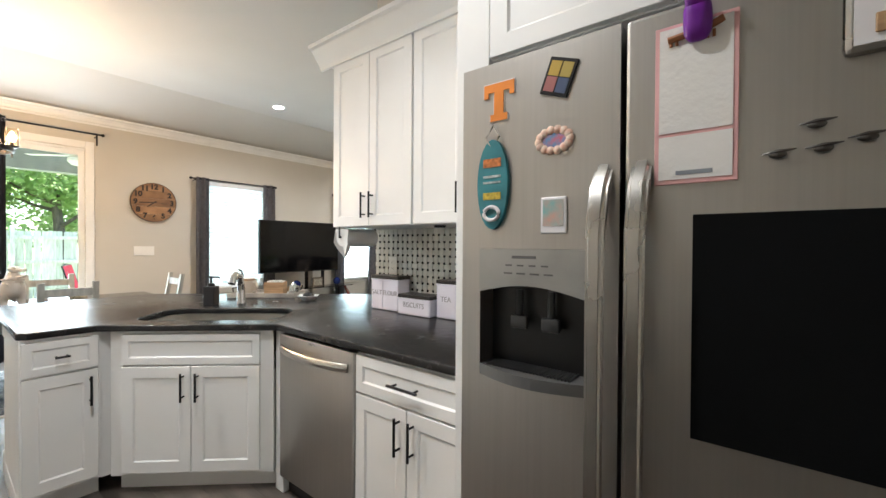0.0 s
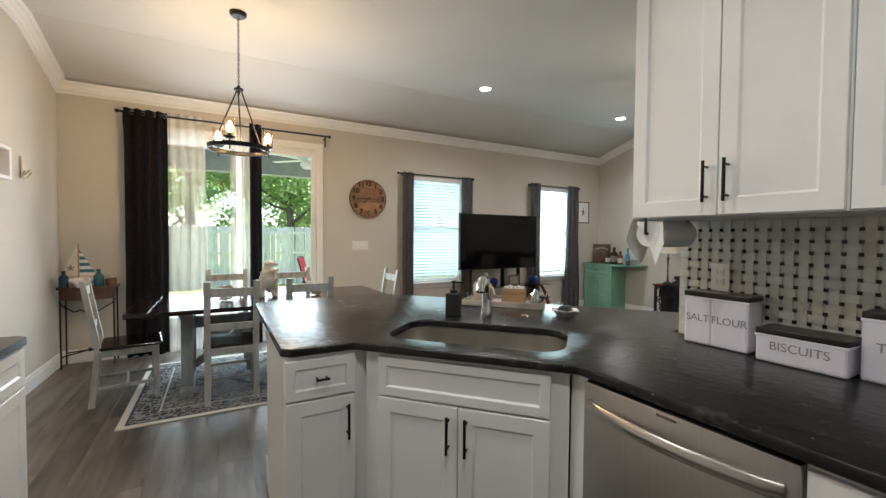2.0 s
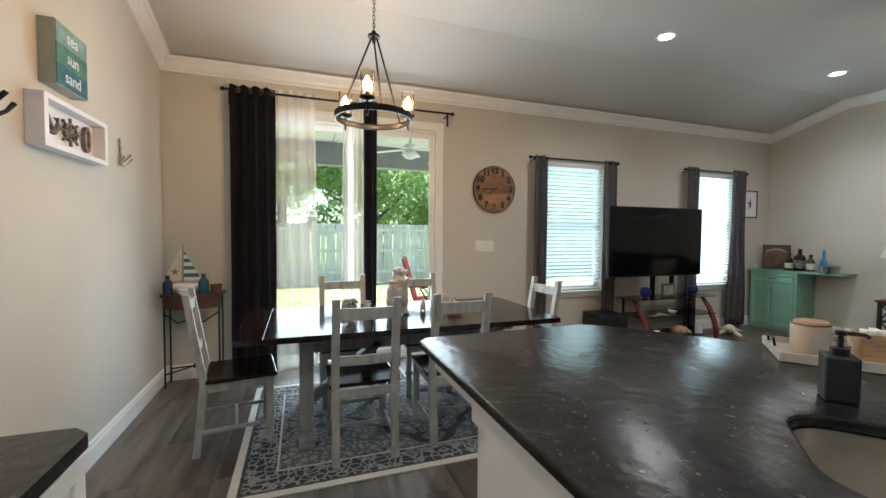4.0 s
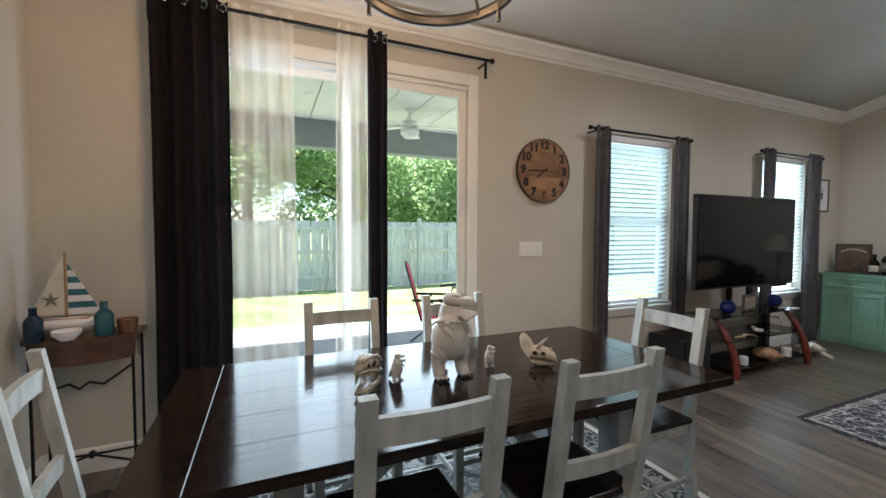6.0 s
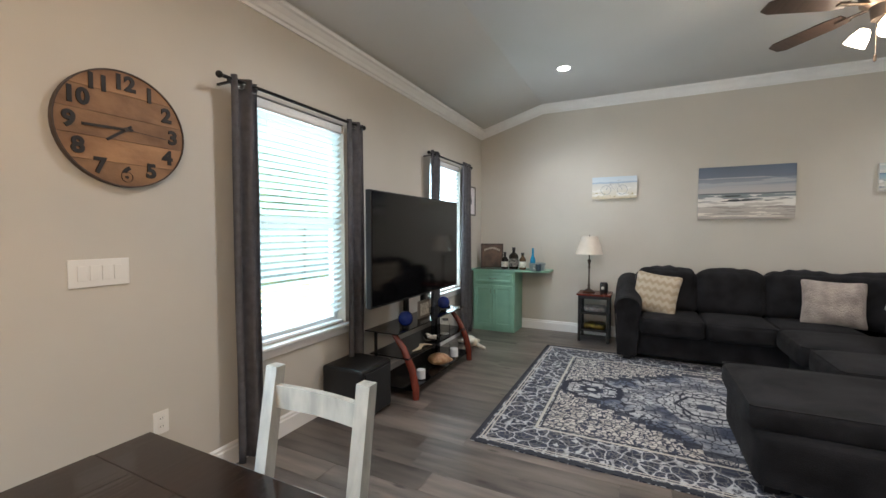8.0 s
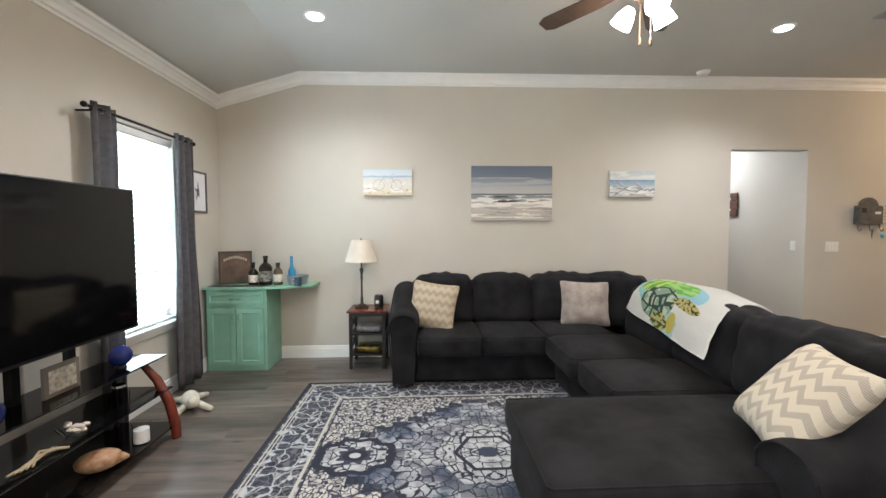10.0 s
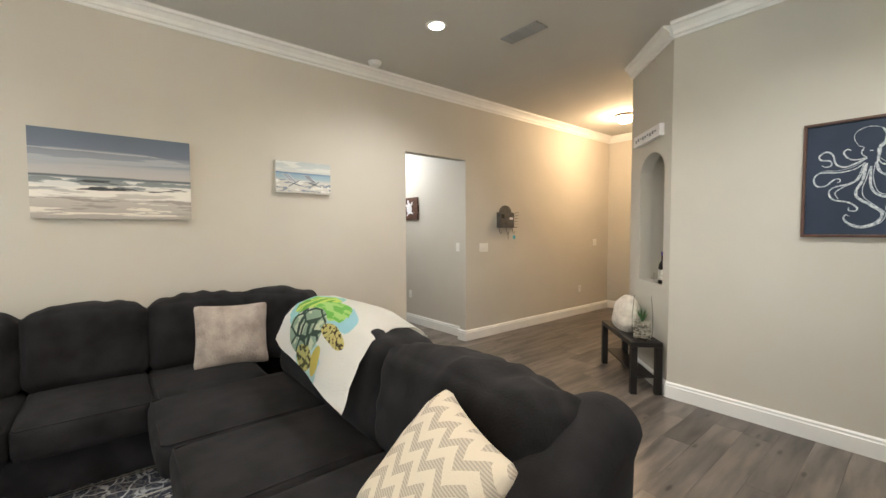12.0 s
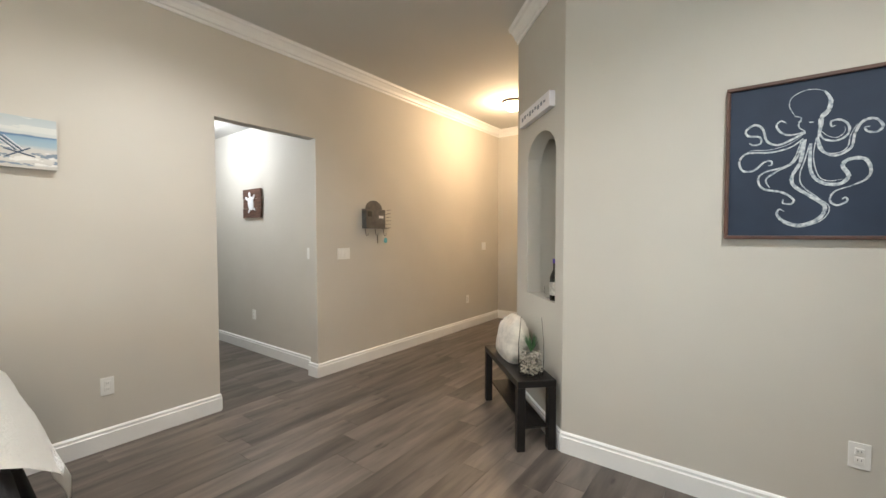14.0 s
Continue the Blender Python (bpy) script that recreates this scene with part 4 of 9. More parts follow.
def house_window(name, y0, y1):
    w = tagged(new(name), "white double hung window with a white sill", "window", "", "structure")
    z0, z1, x = WZ0, WZ1, WX - 0.11
    zm = (z0 + z1) / 2 + 0.03
    for a, b, c, d in ((y0, y0 + 0.045, z0, z1), (y1 - 0.045, y1, z0, z1), (y0 + 0.045, y1 - 0.045, z0, z0 + 0.05), (y0 + 0.045, y1 - 0.045, z1 - 0.05, z1), (y0 + 0.045, y1 - 0.045, zm - 0.025, zm + 0.025)):
        box("window_frame", w, VINYL, x - 0.025, x + 0.025, a + 0.001, b - 0.001, c + 0.001, d - 0.001, 0.003)
    for c, d in ((z0 + 0.05, zm - 0.025), (zm + 0.025, z1 - 0.05)):
        box("pane", w, GLASS, x - 0.003, x + 0.003, y0 + 0.045, y1 - 0.045, c, d, 0).visible_shadow = False
    box("window_sill", w, TRIM, WX - 0.08, WX + 0.05, y0 - 0.05, y1 + 0.05, z0 - 0.022, z0 + 0.0, 0.005)
    box("apron", w, TRIM, WX, WX + 0.016, y0 - 0.03, y1 + 0.03, z0 - 0.085, z0 - 0.023, 0.004)
    bl = thing("window_blind", "white horizontal slat blind, lowered with open slats", "window blind")
    bx = WX - 0.04
    box("headrail", bl, VINYL, bx - 0.028, bx + 0.03, y0 + 0.01, y1 - 0.01, z1 - 0.075, z1 - 0.008, 0.004)
    n = int((z1 - z0 - 0.13) / 0.046)
    first = None
    for i in range(n):
        z = z1 - 0.10 - i * 0.046
        if first is None:
            bm = bmesh.new()
            addbox(bm, -0.024, 0.024, y0 + 0.015, y1 - 0.015, -0.0015, 0.0015)
            first = part("slat", bm, SLATW, bl)
            s = first
        else:
            s = new("slat", first.data)
            s.parent = bl
        s.matrix_basis = pose(bx, 0, z, 0, -40 + 1.5 * math.sin(i * 1.7), 0)
    box("bottom_rail", bl, VINYL, bx - 0.024, bx + 0.024, y0 + 0.015, y1 - 0.015, z0 + 0.006, z0 + 0.026, 0.003)
    for yy in (y0 + 0.12, y1 - 0.12):
        box("cord", bl, VINYL, bx + 0.026, bx + 0.027, yy - 0.001, yy + 0.001, z0 + 0.02, z1 - 0.08, 0)


house_window("window_1", *WIN1)
house_window("window_2", *WIN2)


def curtain(y0, y1, z0, z1, folds, amp, material, label, x=WX + 0.10, gather=0.0, grommets=True, seed=0.0, kind="curtain"):
    c = thing("curtain" if kind == "curtain" else "sheer_curtain", label, "curtain")
    bm = bmesh.new()
    nu, nv = folds * 10, 22
    grid = []
    for j in range(nv + 1):
        v = j / nv
        z = z0 + (z1 - z0) * v
        row = []
        for i in range(nu + 1):
            u = i / nu
            a = amp * (1 - 0.25 * v) * (0.85 + 0.3 * noise.noise(Vector((u * 3, v * 1.5, seed))))
            w = math.sin(2 * math.pi * folds * u + 0.5 * noise.noise(Vector((u * 2, v * 2.5, seed + 3))))
            yy = y0 + (y1 - y0) * u + gather * (1 - v) * (u - 0.5) + 0.008 * noise.noise(Vector((u * 4, v * 3, seed + 9)))
            row.append(bm.verts.new((x + a * w, yy, z)))
        grid.append(row)
    for r, s in zip(grid, grid[1:]):
        for i in range(nu):
            bm.faces.new((r[i], r[i + 1], s[i + 1], s[i]))
    if kind == "curtain":
        bmesh.ops.solidify(bm, geom=list(bm.faces), thickness=0.003)
    part("cloth", bm, material, c, smooth=True)
    if grommets:
        for i in range(folds * 2):
            yy = y0 + (y1 - y0) * (i + 0.5) / (folds * 2)
            ring = [(x + 0.022 * math.cos(t) * 0.3, yy + 0.022 * math.cos(t) * 0.8, z1 - 0.045 + 0.022 * math.sin(t)) for t in [2 * math.pi * k / 12 for k in range(12)]]
            tube("grommet", ring, 0.004, CHROME, c, "metal grommet", 6, True)
    return c


def curtain_rod(y0, y1, z, label, x=WX + 0.10):
    r = thing("curtain_rod", label, "curtain rod")
    tube("rod", [(x, y0, z), (x, y1, z)], 0.011, BLACK, r, seg=10)
    for s, yy in ((-1, y0), (1, y1)):
        bm = bmesh.new()
        addball(bm, (x, yy + s * 0.018, z), 0.02)
        part("finial", bm, BLACK, r, smooth=True)
        bm = bmesh.new()
        addbox(bm, x - 0.008, x + 0.008, yy - s * 0.04 - 0.008, yy - s * 0.04 + 0.008, z - 0.14 if z > 2.5 else z - 0.03, z)
        addbox(bm, WX + 0.001, x + 0.004, yy - s * 0.04 - 0.006, yy - s * 0.04 + 0.006, z - 0.03, z - 0.018)
        part("bracket", bm, BLACK, r)


curtain_rod(-0.90, 1.31, 2.69, "black metal curtain rod above the glass door", WX + 0.12)
curtain_rod(2.35, 3.62, 2.30, "thin black metal curtain rod above the window")
curtain_rod(4.83, 6.04, 2.30, "thin black metal curtain rod above the window")
curtain(-0.86, -0.47, 0.03, 2.73, 4, 0.05, CURTD, "charcoal grommet curtain gathered beside the glass door", WX + 0.13, seed=1)
curtain(0.36, 0.495, 0.03, 2.73, 2, 0.045, CURTD, "charcoal curtain bunched at the middle of the glass door", WX + 0.13, seed=5)
curtain(-0.46, -0.11, 0.02, 2.74, 4, 0.022, SHEER, "cream sheer curtain panel over the glass door", WX + 0.11, 0.04, False, 8, "sheer")
curtain(0.16, 0.36, 0.02, 2.74, 3, 0.022, SHEER, "cream sheer curtain panel over the glass door", WX + 0.11, 0.05, False, 12, "sheer")
curtain(2.40, 2.58, 0.04, 2.325, 2, 0.04, CURT, "gray grommet curtain beside the window", seed=15)
curtain(3.42, 3.63, 0.04, 2.325, 2, 0.04, CURT, "gray grommet curtain beside the window", seed=18)
curtain(4.86, 5.09, 0.04, 2.34, 2, 0.04, CURT, "gray grommet curtain beside the far window", seed=21)
curtain(5.76, 6.03, 0.04, 2.34, 3, 0.045, CURT, "gray grommet curtain beside the far window", gather=0.14, seed=24)
fd_ = tagged(new("door_2"), "white front door in a white casing", "door", "", "structure")
box("door_leaf", fd_, TRIM, 3.98, 4.02, 5.08, 5.92, 0.01, 2.39, 0.004)
box("casing", fd_, TRIM, 3.93, 3.949, 5.95, 6.04, 0, 2.50, 0.004)
box("casing", fd_, TRIM, 3.93, 3.949, 5.051, 5.949, 2.42, 2.50, 0.004)

# ---------- lamps and ceiling ----------
for x, y in CANS:
    c = thing("recessed_light", "round white recessed ceiling light, switched on", "ceiling light", x, y, CZ)
    lathe("trim_ring", [(0.062, -0.001), (0.068, -0.008), (0.088, -0.004), (0.09, 0.0)], TRIM, c)
    lathe("lens", [(0.0, -0.004), (0.061, -0.004)], LAMPON, c)
ch = thing("chandelier", "black ring chandelier with three lit glass cylinder lamps over the table", "chandelier", -4.85, 0.18, 0)
lathe("canopy", [(0.0, CZ - 0.035), (0.05, CZ - 0.034), (0.064, CZ - 0.02), (0.066, CZ), (0.0, CZ)], BLACK, ch)
bm = bmesh.new()
n = 24
for i in range(n):
    z = CZ - 0.04 - (CZ - 0.04 - 2.62) * (i + 0.5) / n
    pts = [(0.008 * math.cos(t) * (i % 2), 0.008 * math.cos(t) * (1 - i % 2), z + 0.017 * math.sin(t)) for t in [2 * math.pi * k / 8 for k in range(8)]]
    addtube(bm, pts, 0.0024, 5, True)
part("chain", bm, BLACK, ch, smooth="auto")
lathe("hub", [(0.0, 2.62), (0.012, 2.62), (0.014, 2.60), (0.036, 2.595), (0.038, 2.58), (0.012, 2.575), (0.012, 2.55), (0.0, 2.548)], BLACK, ch)
RR, RZ = 0.232, 2.095
bm = bmesh.new()
for rr, zz in ((RR, RZ + 0.014), (RR, RZ - 0.014)):
    addtube(bm, [(rr * math.cos(2 * math.pi * k / 48), rr * math.sin(2 * math.pi * k / 48), zz) for k in range(48)], 0.006, 6, True)
addlathe(bm, [(RR - 0.004, RZ - 0.014), (RR - 0.004, RZ + 0.014), (RR + 0.004, RZ + 0.014), (RR + 0.004, RZ - 0.014)], 48)
part("ring", bm, BLACK, ch, smooth="auto")
for phi in (20, 140, 260):
    a = radians(phi)
    right, near = Vector((0.15, 0.99, 0)), Vector((0.99, -0.15, 0))
    p = RR * (math.cos(a) * right - math.sin(a) * near)
    m = Matrix.Translation(p)
    q = RR * (math.cos(a + 0.35) * right - math.sin(a + 0.35) * near)
    tube("arm", [(p.x * 0.08, p.y * 0.08, 2.585), (q.x, q.y, RZ)], 0.006, BLACK, ch)
    tube("socket_stem", [(p.x, p.y, RZ - 0.05), (p.x, p.y, RZ + 0.05)], 0.007, BLACK, ch)
    lathe("cup", [(0.0, RZ + 0.03), (0.03, RZ + 0.032), (0.045, RZ + 0.045), (0.045, RZ + 0.05), (0.0, RZ + 0.05)], BLACK, ch, m=m)
    lathe("glass_shade", [(0.041, RZ + 0.05), (0.041, RZ + 0.19), (0.0395, RZ + 0.19), (0.0395, RZ + 0.05)], SEEDED, ch, "clear glass cylinder with the bulb's amber glow put into its tint", m=m).visible_shadow = False
    lathe("candle_sleeve", [(0.011, RZ + 0.05), (0.011, RZ + 0.085), (0.0, RZ + 0.085)], BLACK, ch, m=m)
    lathe("bulb", [(0.0, RZ + 0.080), (0.015, RZ + 0.086), (0.027, RZ + 0.108), (0.022, RZ + 0.132), (0.006, RZ + 0.165), (0.0, RZ + 0.168)], BULB, ch, "lit warm flame bulb", m=m).visible_shadow = False
    w = Vector((-4.85, 0.18, RZ + 0.12)) + p
    lamp("POINT", "chandelier_lamp", Matrix.Translation(w), 4.6, (1.0, 0.60, 0.30), radius=0.02)

FX, FY = -3.13, 4.20
FANDARK = mat("fan_blade_wood", (0.035, 0.022, 0.016), 0.4, scale=5, stretch=(8, 1, 1), vary=0.15)
NICKEL = mat("brushed_bronze", (0.09, 0.07, 0.055), 0.35, 0.9, vary=0.05)
cf = thing("ceiling_fan", "dark bladed ceiling fan with lit frosted glass shades", "ceiling fan", FX, FY, 0)
lathe("canopy", [(0.0, CZ - 0.07), (0.03, CZ - 0.07), (0.07, CZ - 0.03), (0.075, CZ), (0, CZ)], NICKEL, cf)
tube("downrod", [(0, 0, CZ - 0.07), (0, 0, 2.92)], 0.012, NICKEL, cf)
lathe("motor", [(0.0, 2.93), (0.05, 2.925), (0.11, 2.90), (0.12, 2.86), (0.115, 2.80), (0.07, 2.775), (0.06, 2.70), (0.0, 2.70)], NICKEL, cf)
for i in range(5):
    a = 360 * i / 5 + 56
    bm = bmesh.new()
    addslab(bm, [(0.20, -0.045), (0.30, -0.06), (0.62, -0.065), (0.67, -0.04), (0.67, 0.04), (0.62, 0.065), (0.30, 0.06), (0.20, 0.045)], -0.004, 0.004)
    part("blade", bm, FANDARK, cf, "dark wood fan blade", m=pose(0, 0, 2.80, 0, 0, a) @ pose(0, 0, 0, 11, 0, 0))
    box("blade_iron", cf, NICKEL, 0.09, 0.26, -0.016, 0.016, 2.785, 2.795, 0.003, m=pose(0, 0, 0, 0, 0, a))
FROST = mat("lit_frosted_glass", (1.0, 0.82, 0.60), 0.4, vary=0.0, bump=0, emit=7)
for i in range(3):
    a = radians(120 * i + 20)
    m = Matrix.Translation((0.11 * math.cos(a), 0.11 * math.sin(a), 2.63)) @ pose(0, 0, 0, 0, 0, math.degrees(a)) @ pose(0, 0, 0, 0, 145, 0)
    lathe("glass_shade", [(0.02, -0.05), (0.03, -0.04), (0.048, 0.0), (0.058, 0.05), (0.055, 0.05), (0.0, 0.03)], FROST, cf, "lit frosted glass shade", 18, m)
for dx in (-0.03, 0.03):
    tube("pull_chain", [(dx, 0.02, 2.70), (dx, 0.02, 2.50)], 0.002, NICKEL, cf, seg=5)
    lathe("chain_knob", [(0.0, 0.0), (0.008, 0.005), (0.008, 0.04), (0.0, 0.045)], NICKEL, cf, seg=10, m=Matrix.Translation((dx, 0.02, 2.455)))
dl = thing("flush_ceiling_light", "lit frosted dome ceiling light in the foyer", "ceiling light", 2.7, 5.8, CZ)
lathe("base", [(0.0, -0.03), (0.14, -0.03), (0.15, 0.0)], NICKEL, dl)
lathe("dome", [(0.0, -0.13), (0.07, -0.115), (0.12, -0.07), (0.13, -0.03), (0.0, -0.03)], mat("lit_dome_glass", (1.0, 0.72, 0.42), 0.4, vary=0, bump=0, emit=6), dl, "lit frosted glass dome")
sm = thing("smoke_detector", "round white smoke detector on the ceiling", "smoke detector", -1.21, 6.5, CZ)
lathe("body", [(0.0, -0.04), (0.05, -0.038), (0.062, -0.02), (0.07, 0.0)], TRIM, sm)
av = thing("air_vent", "gray louvred ceiling air vent", "air vent", -0.59, 4.93, CZ)
VENTG = mat("vent_gray", (0.30, 0.30, 0.30), 0.5)
for (a, b, c, d) in ((0, 0.16, 0, 0.015), (0, 0.16, 0.385, 0.40), (0, 0.015, 0.015, 0.385), (0.145, 0.16, 0.015, 0.385)):
    box("frame", av, VENTG, a, b, c, d, -0.012, 0.0, 0.002)
for i in range(9):
    box("slat", av, VENTG, 0.0, 0.016, 0.016, 0.384, -0.001, 0.001, 0, m=pose(0.02 + i * 0.014, 0, -0.006, 0, 35, 0))

# ---------- wall things ----------
PLATE = mat("plate_plastic", (0.78, 0.77, 0.74), 0.35, vary=0.02, bump=0)
def plate(name, category, label, m, w, h, rockers=0, outlet=0):
    """A wall plate facing -y in its frame."""
    t = new(name)
    t.matrix_basis = m
    tagged(t, label, category)
    box("cover", t, PLATE, -w / 2, w / 2, -0.006, 0.0, -h / 2, h / 2, 0.002)
    for i in range(rockers):
        cx = (i - (rockers - 1) / 2) * 0.046
        box("rocker", t, PLATE, cx - 0.016, cx + 0.016, -0.010, -0.006, -0.033, 0.033, 0.001)
    for s in range(outlet):
        box("socket", t, PLATE, -0.016, 0.016, -0.009, -0.006, -0.036 + s * 0.041, -0.005 + s * 0.041, 0.003)
        for dx in (-0.006, 0.006):
            box("slot", t, BLKPLASTIC, dx - 0.001, dx + 0.001, -0.0095, -0.009, -0.024 + s * 0.041, -0.014 + s * 0.041, 0)


FW, FN, FO, FS = (WX, 90), (NY, 0), (OX, -90), (SY, 180)
plate("wall_switch", "light switch", "wide white multi switch plate below the clock", pose(WX, 1.79, 1.237, 0, 0, 90), 0.235, 0.125, 4)
plate("wall_outlet", "power outlet", "white outlet plate low on the window wall", pose(WX, 2.03, 0.433, 0, 0, 90), 0.075, 0.12, 0, 2)
plate("wall_switch", "light switch", "white three gang switch plate beside the doorway", pose(0.60, NY, 1.246, 0, 0, 0), 0.165, 0.12, 3)
plate("wall_switch", "light switch", "white switch plate near the front door", pose(3.47, NY, 1.26, 0, 0, 0), 0.12, 0.12, 2)
plate("wall_outlet", "power outlet", "white outlet plate on the foyer wall", pose(2.99, NY, 0.45, 0, 0, 0), 0.075, 0.12, 0, 2)
plate("wall_outlet", "power outlet", "white outlet plate beside the doorway", pose(-1.42, NY, 0.424, 0, 0, 0), 0.075, 0.12, 0, 2)
plate("wall_outlet", "power outlet", "white outlet plate below the octopus picture", pose(OX, 2.84, 0.436, 0, 0, -90), 0.075, 0.12, 0, 2)
plate("wall_switch", "light switch", "white switch plate in the back hall", pose(0.36, 6.98, 1.25, 0, 0, -90), 0.075, 0.12, 1)
plate("wall_outlet", "power outlet", "white outlet plate in the back hall", pose(0.36, 8.14, 0.46, 0, 0, -90), 0.075, 0.12, 0, 2)
plate("wall_outlet", "power outlet", "white outlet plate on the tiled backsplash", pose(-1.98, 1.952, 1.20, 0, 0, 0), 0.075, 0.12, 0, 2)

CLOCKW = mat("clock_wood", (0.33, 0.18, 0.085), 0.6, scale=5, stretch=(1, 1.5, 9), second=(0.17, 0.085, 0.04), bump=0.2, bump_scale=30, island=0.2)
cl = new("wall_clock")
cl.matrix_basis = pose(WX, 1.90, 1.905, 0, 0, 90)
tagged(cl, "round wooden plank wall clock with dark numerals", "clock")
CR = 0.264
edges = [-CR, -0.16, -0.055, 0.055, 0.16, CR]
for a, b in zip(edges, edges[1:]):
    a, b = a + 0.001, b - 0.001
    ta, tb_ = math.asin(max(-1, a / CR)), math.asin(min(1, b / CR))
    rs = [ta + (tb_ - ta) * i / 8 for i in range(9)]
    bm = bmesh.new()
    addslab(bm, [(CR * math.cos(t), CR * math.sin(t)) for t in rs] + [(-CR * math.cos(t), CR * math.sin(t)) for t in reversed(rs)], 0.008, 0.026)
    bmesh.ops.remove_doubles(bm, verts=bm.verts, dist=0.0008)
    part("plank", bm, CLOCKW, cl, m=pose(0, 0, 0, 90, 0, 0))
INKB = mat("numeral_black", (0.012, 0.009, 0.008), 0.6, bump=0)
RIM = mat("clock_rim", (0.05, 0.03, 0.02), 0.5)
lathe("rim", [(CR, 0.0), (CR + 0.006, 0.0), (CR + 0.006, 0.032), (CR, 0.032), (CR, 0.0)], RIM, cl, seg=48, m=pose(0, 0, 0, 90, 0, 0))


def text(name, body, size, material, parent, m, depth=0.0015, label="", bold=0.0):
    cu = bpy.data.curves.new(name, "FONT")
    cu.body, cu.size, cu.extrude, cu.offset = body, size, depth, bold
    cu.align_x, cu.align_y = "CENTER", "CENTER"
    ob = new(name, cu)
    dg = bpy.context.evaluated_depsgraph_get()
    me = bpy.data.meshes.new_from_object(ob.evaluated_get(dg))
    bpy.data.objects.remove(ob)
    me.materials.clear()
    me.materials.append(material)
    ob = new(name, me)
    if parent is not None:
        ob.parent = parent
    ob.matrix_basis = m
    return tagged(ob, label)


for h in range(1, 13):
    a = radians(90 - 30 * h)
    text("numeral", str(h), 0.094, INKB, cl, pose(0.213 * math.cos(a), -0.0285, 0.213 * math.sin(a), 90, 0, 0), 0.0025, bold=0.004)
for ang, ln, nm in ((90 - 30 * 7.73, 0.10, "hour_hand"), (90 - 6 * 44.5, 0.17, "minute_hand")):
    box(nm, cl, INKB, -0.03, ln, -0.0335, -0.031, -0.006, 0.006, 0, m=pose(0, 0, 0, 0, -ang, 0))
box("second_hand", cl, RIM, -0.05, 0.18, -0.0345, -0.0335, -0.0015, 0.0015, 0, m=pose(0, 0, 0, 0, 4, 0))
lathe("hub", [(0.0, 0.036), (0.010, 0.036), (0.010, 0.026)], RIM, cl, seg=14, m=pose(0, 0, 0, 90, 0, 0))


def painting_mat(name, stops, cloudy=0.0, scale=(3, 3, 9), marks=()):
    """Bands over the height 0 to 1, broken up with noise; marks: (low, high, colour, scale along, scale up, amount) brush marks."""
    m = bpy.data.materials.new(name)
    m.use_nodes = True
    n, l = m.node_tree.nodes, m.node_tree.links
    b = n["Principled BSDF"]
    b.inputs["Roughness"].default_value = 0.7
    tc, sep, mp = n.new("ShaderNodeTexCoord"), n.new("ShaderNodeSeparateXYZ"), n.new("ShaderNodeMapping")
    mp.inputs["Scale"].default_value = scale
    l.new(tc.outputs["Generated"], sep.inputs[0]), l.new(tc.outputs["Generated"], mp.inputs["Vector"])
    ns = n.new("ShaderNodeTexNoise")
    ns.inputs["Scale"].default_value, ns.inputs["Detail"].default_value = 2.0, 8
    l.new(mp.outputs[0], ns.inputs["Vector"])
    ad = n.new("ShaderNodeMath")
    ad.operation = "MULTIPLY_ADD"
    ad.inputs[1].default_value = cloudy
    l.new(ns.outputs["Fac"], ad.inputs[0]), l.new(sep.outputs["Z"], ad.inputs[2])
    sb = n.new("ShaderNodeMath")
    sb.operation = "SUBTRACT"
    sb.inputs[1].default_value = cloudy * 0.5
    l.new(ad.outputs[0], sb.inputs[0])
    cr = n.new("ShaderNodeValToRGB")
    els = cr.color_ramp.elements
    els[0].position, els[0].color = stops[0][0], (*stops[0][1], 1)
    els[1].position, els[1].color = stops[-1][0], (*stops[-1][1], 1)
    for p, c in stops[1:-1]:
        e = els.new(p)
        e.color = (*c, 1)
    l.new(sb.outputs[0], cr.inputs[0])
    out = cr.outputs[0]
    for lo, hi_, colour, sx, sz, amount in marks:
        mp2, n2, r2, r3, r4, mu, k = [n.new(q) for q in ("ShaderNodeMapping", "ShaderNodeTexNoise", "ShaderNodeMapRange", "ShaderNodeMapRange", "ShaderNodeMapRange", "ShaderNodeMath", "ShaderNodeMix")]
        mp2.inputs["Scale"].default_value, mp2.inputs["Location"].default_value = (sx, 1, sz), (lo * 31, hi_ * 17, sx)
        n2.inputs["Scale"].default_value, n2.inputs["Detail"].default_value = 1.0, 4
        l.new(tc.outputs["Generated"], mp2.inputs["Vector"]), l.new(mp2.outputs[0], n2.inputs["Vector"])
        r2.inputs["From Min"].default_value, r2.inputs["From Max"].default_value = 0.62 - 0.3 * amount, 0.65 - 0.3 * amount
        l.new(n2.outputs["Fac"], r2.inputs["Value"])
        r3.inputs["From Min"].default_value, r3.inputs["From Max"].default_value = lo, lo + 0.03
        r4.inputs["From Min"].default_value, r4.inputs["From Max"].default_value = hi_, hi_ - 0.02
        l.new(sep.outputs["Z"], r3.inputs["Value"]), l.new(sep.outputs["Z"], r4.inputs["Value"])
        mu.operation = "MULTIPLY"
        l.new(r3.outputs[0], mu.inputs[0]), l.new(r4.outputs[0], mu.inputs[1])
        m3_ = n.new("ShaderNodeMath")
        m3_.operation = "MULTIPLY"
        l.new(mu.outputs[0], m3_.inputs[0]), l.new(r2.outputs[0], m3_.inputs[1])
        k.data_type = "RGBA"
        k.inputs["B"].default_value = (*colour, 1)
        l.new(out, k.inputs["A"]), l.new(m3_.outputs[0], k.inputs["Factor"])
        out = k.outputs["Result"]
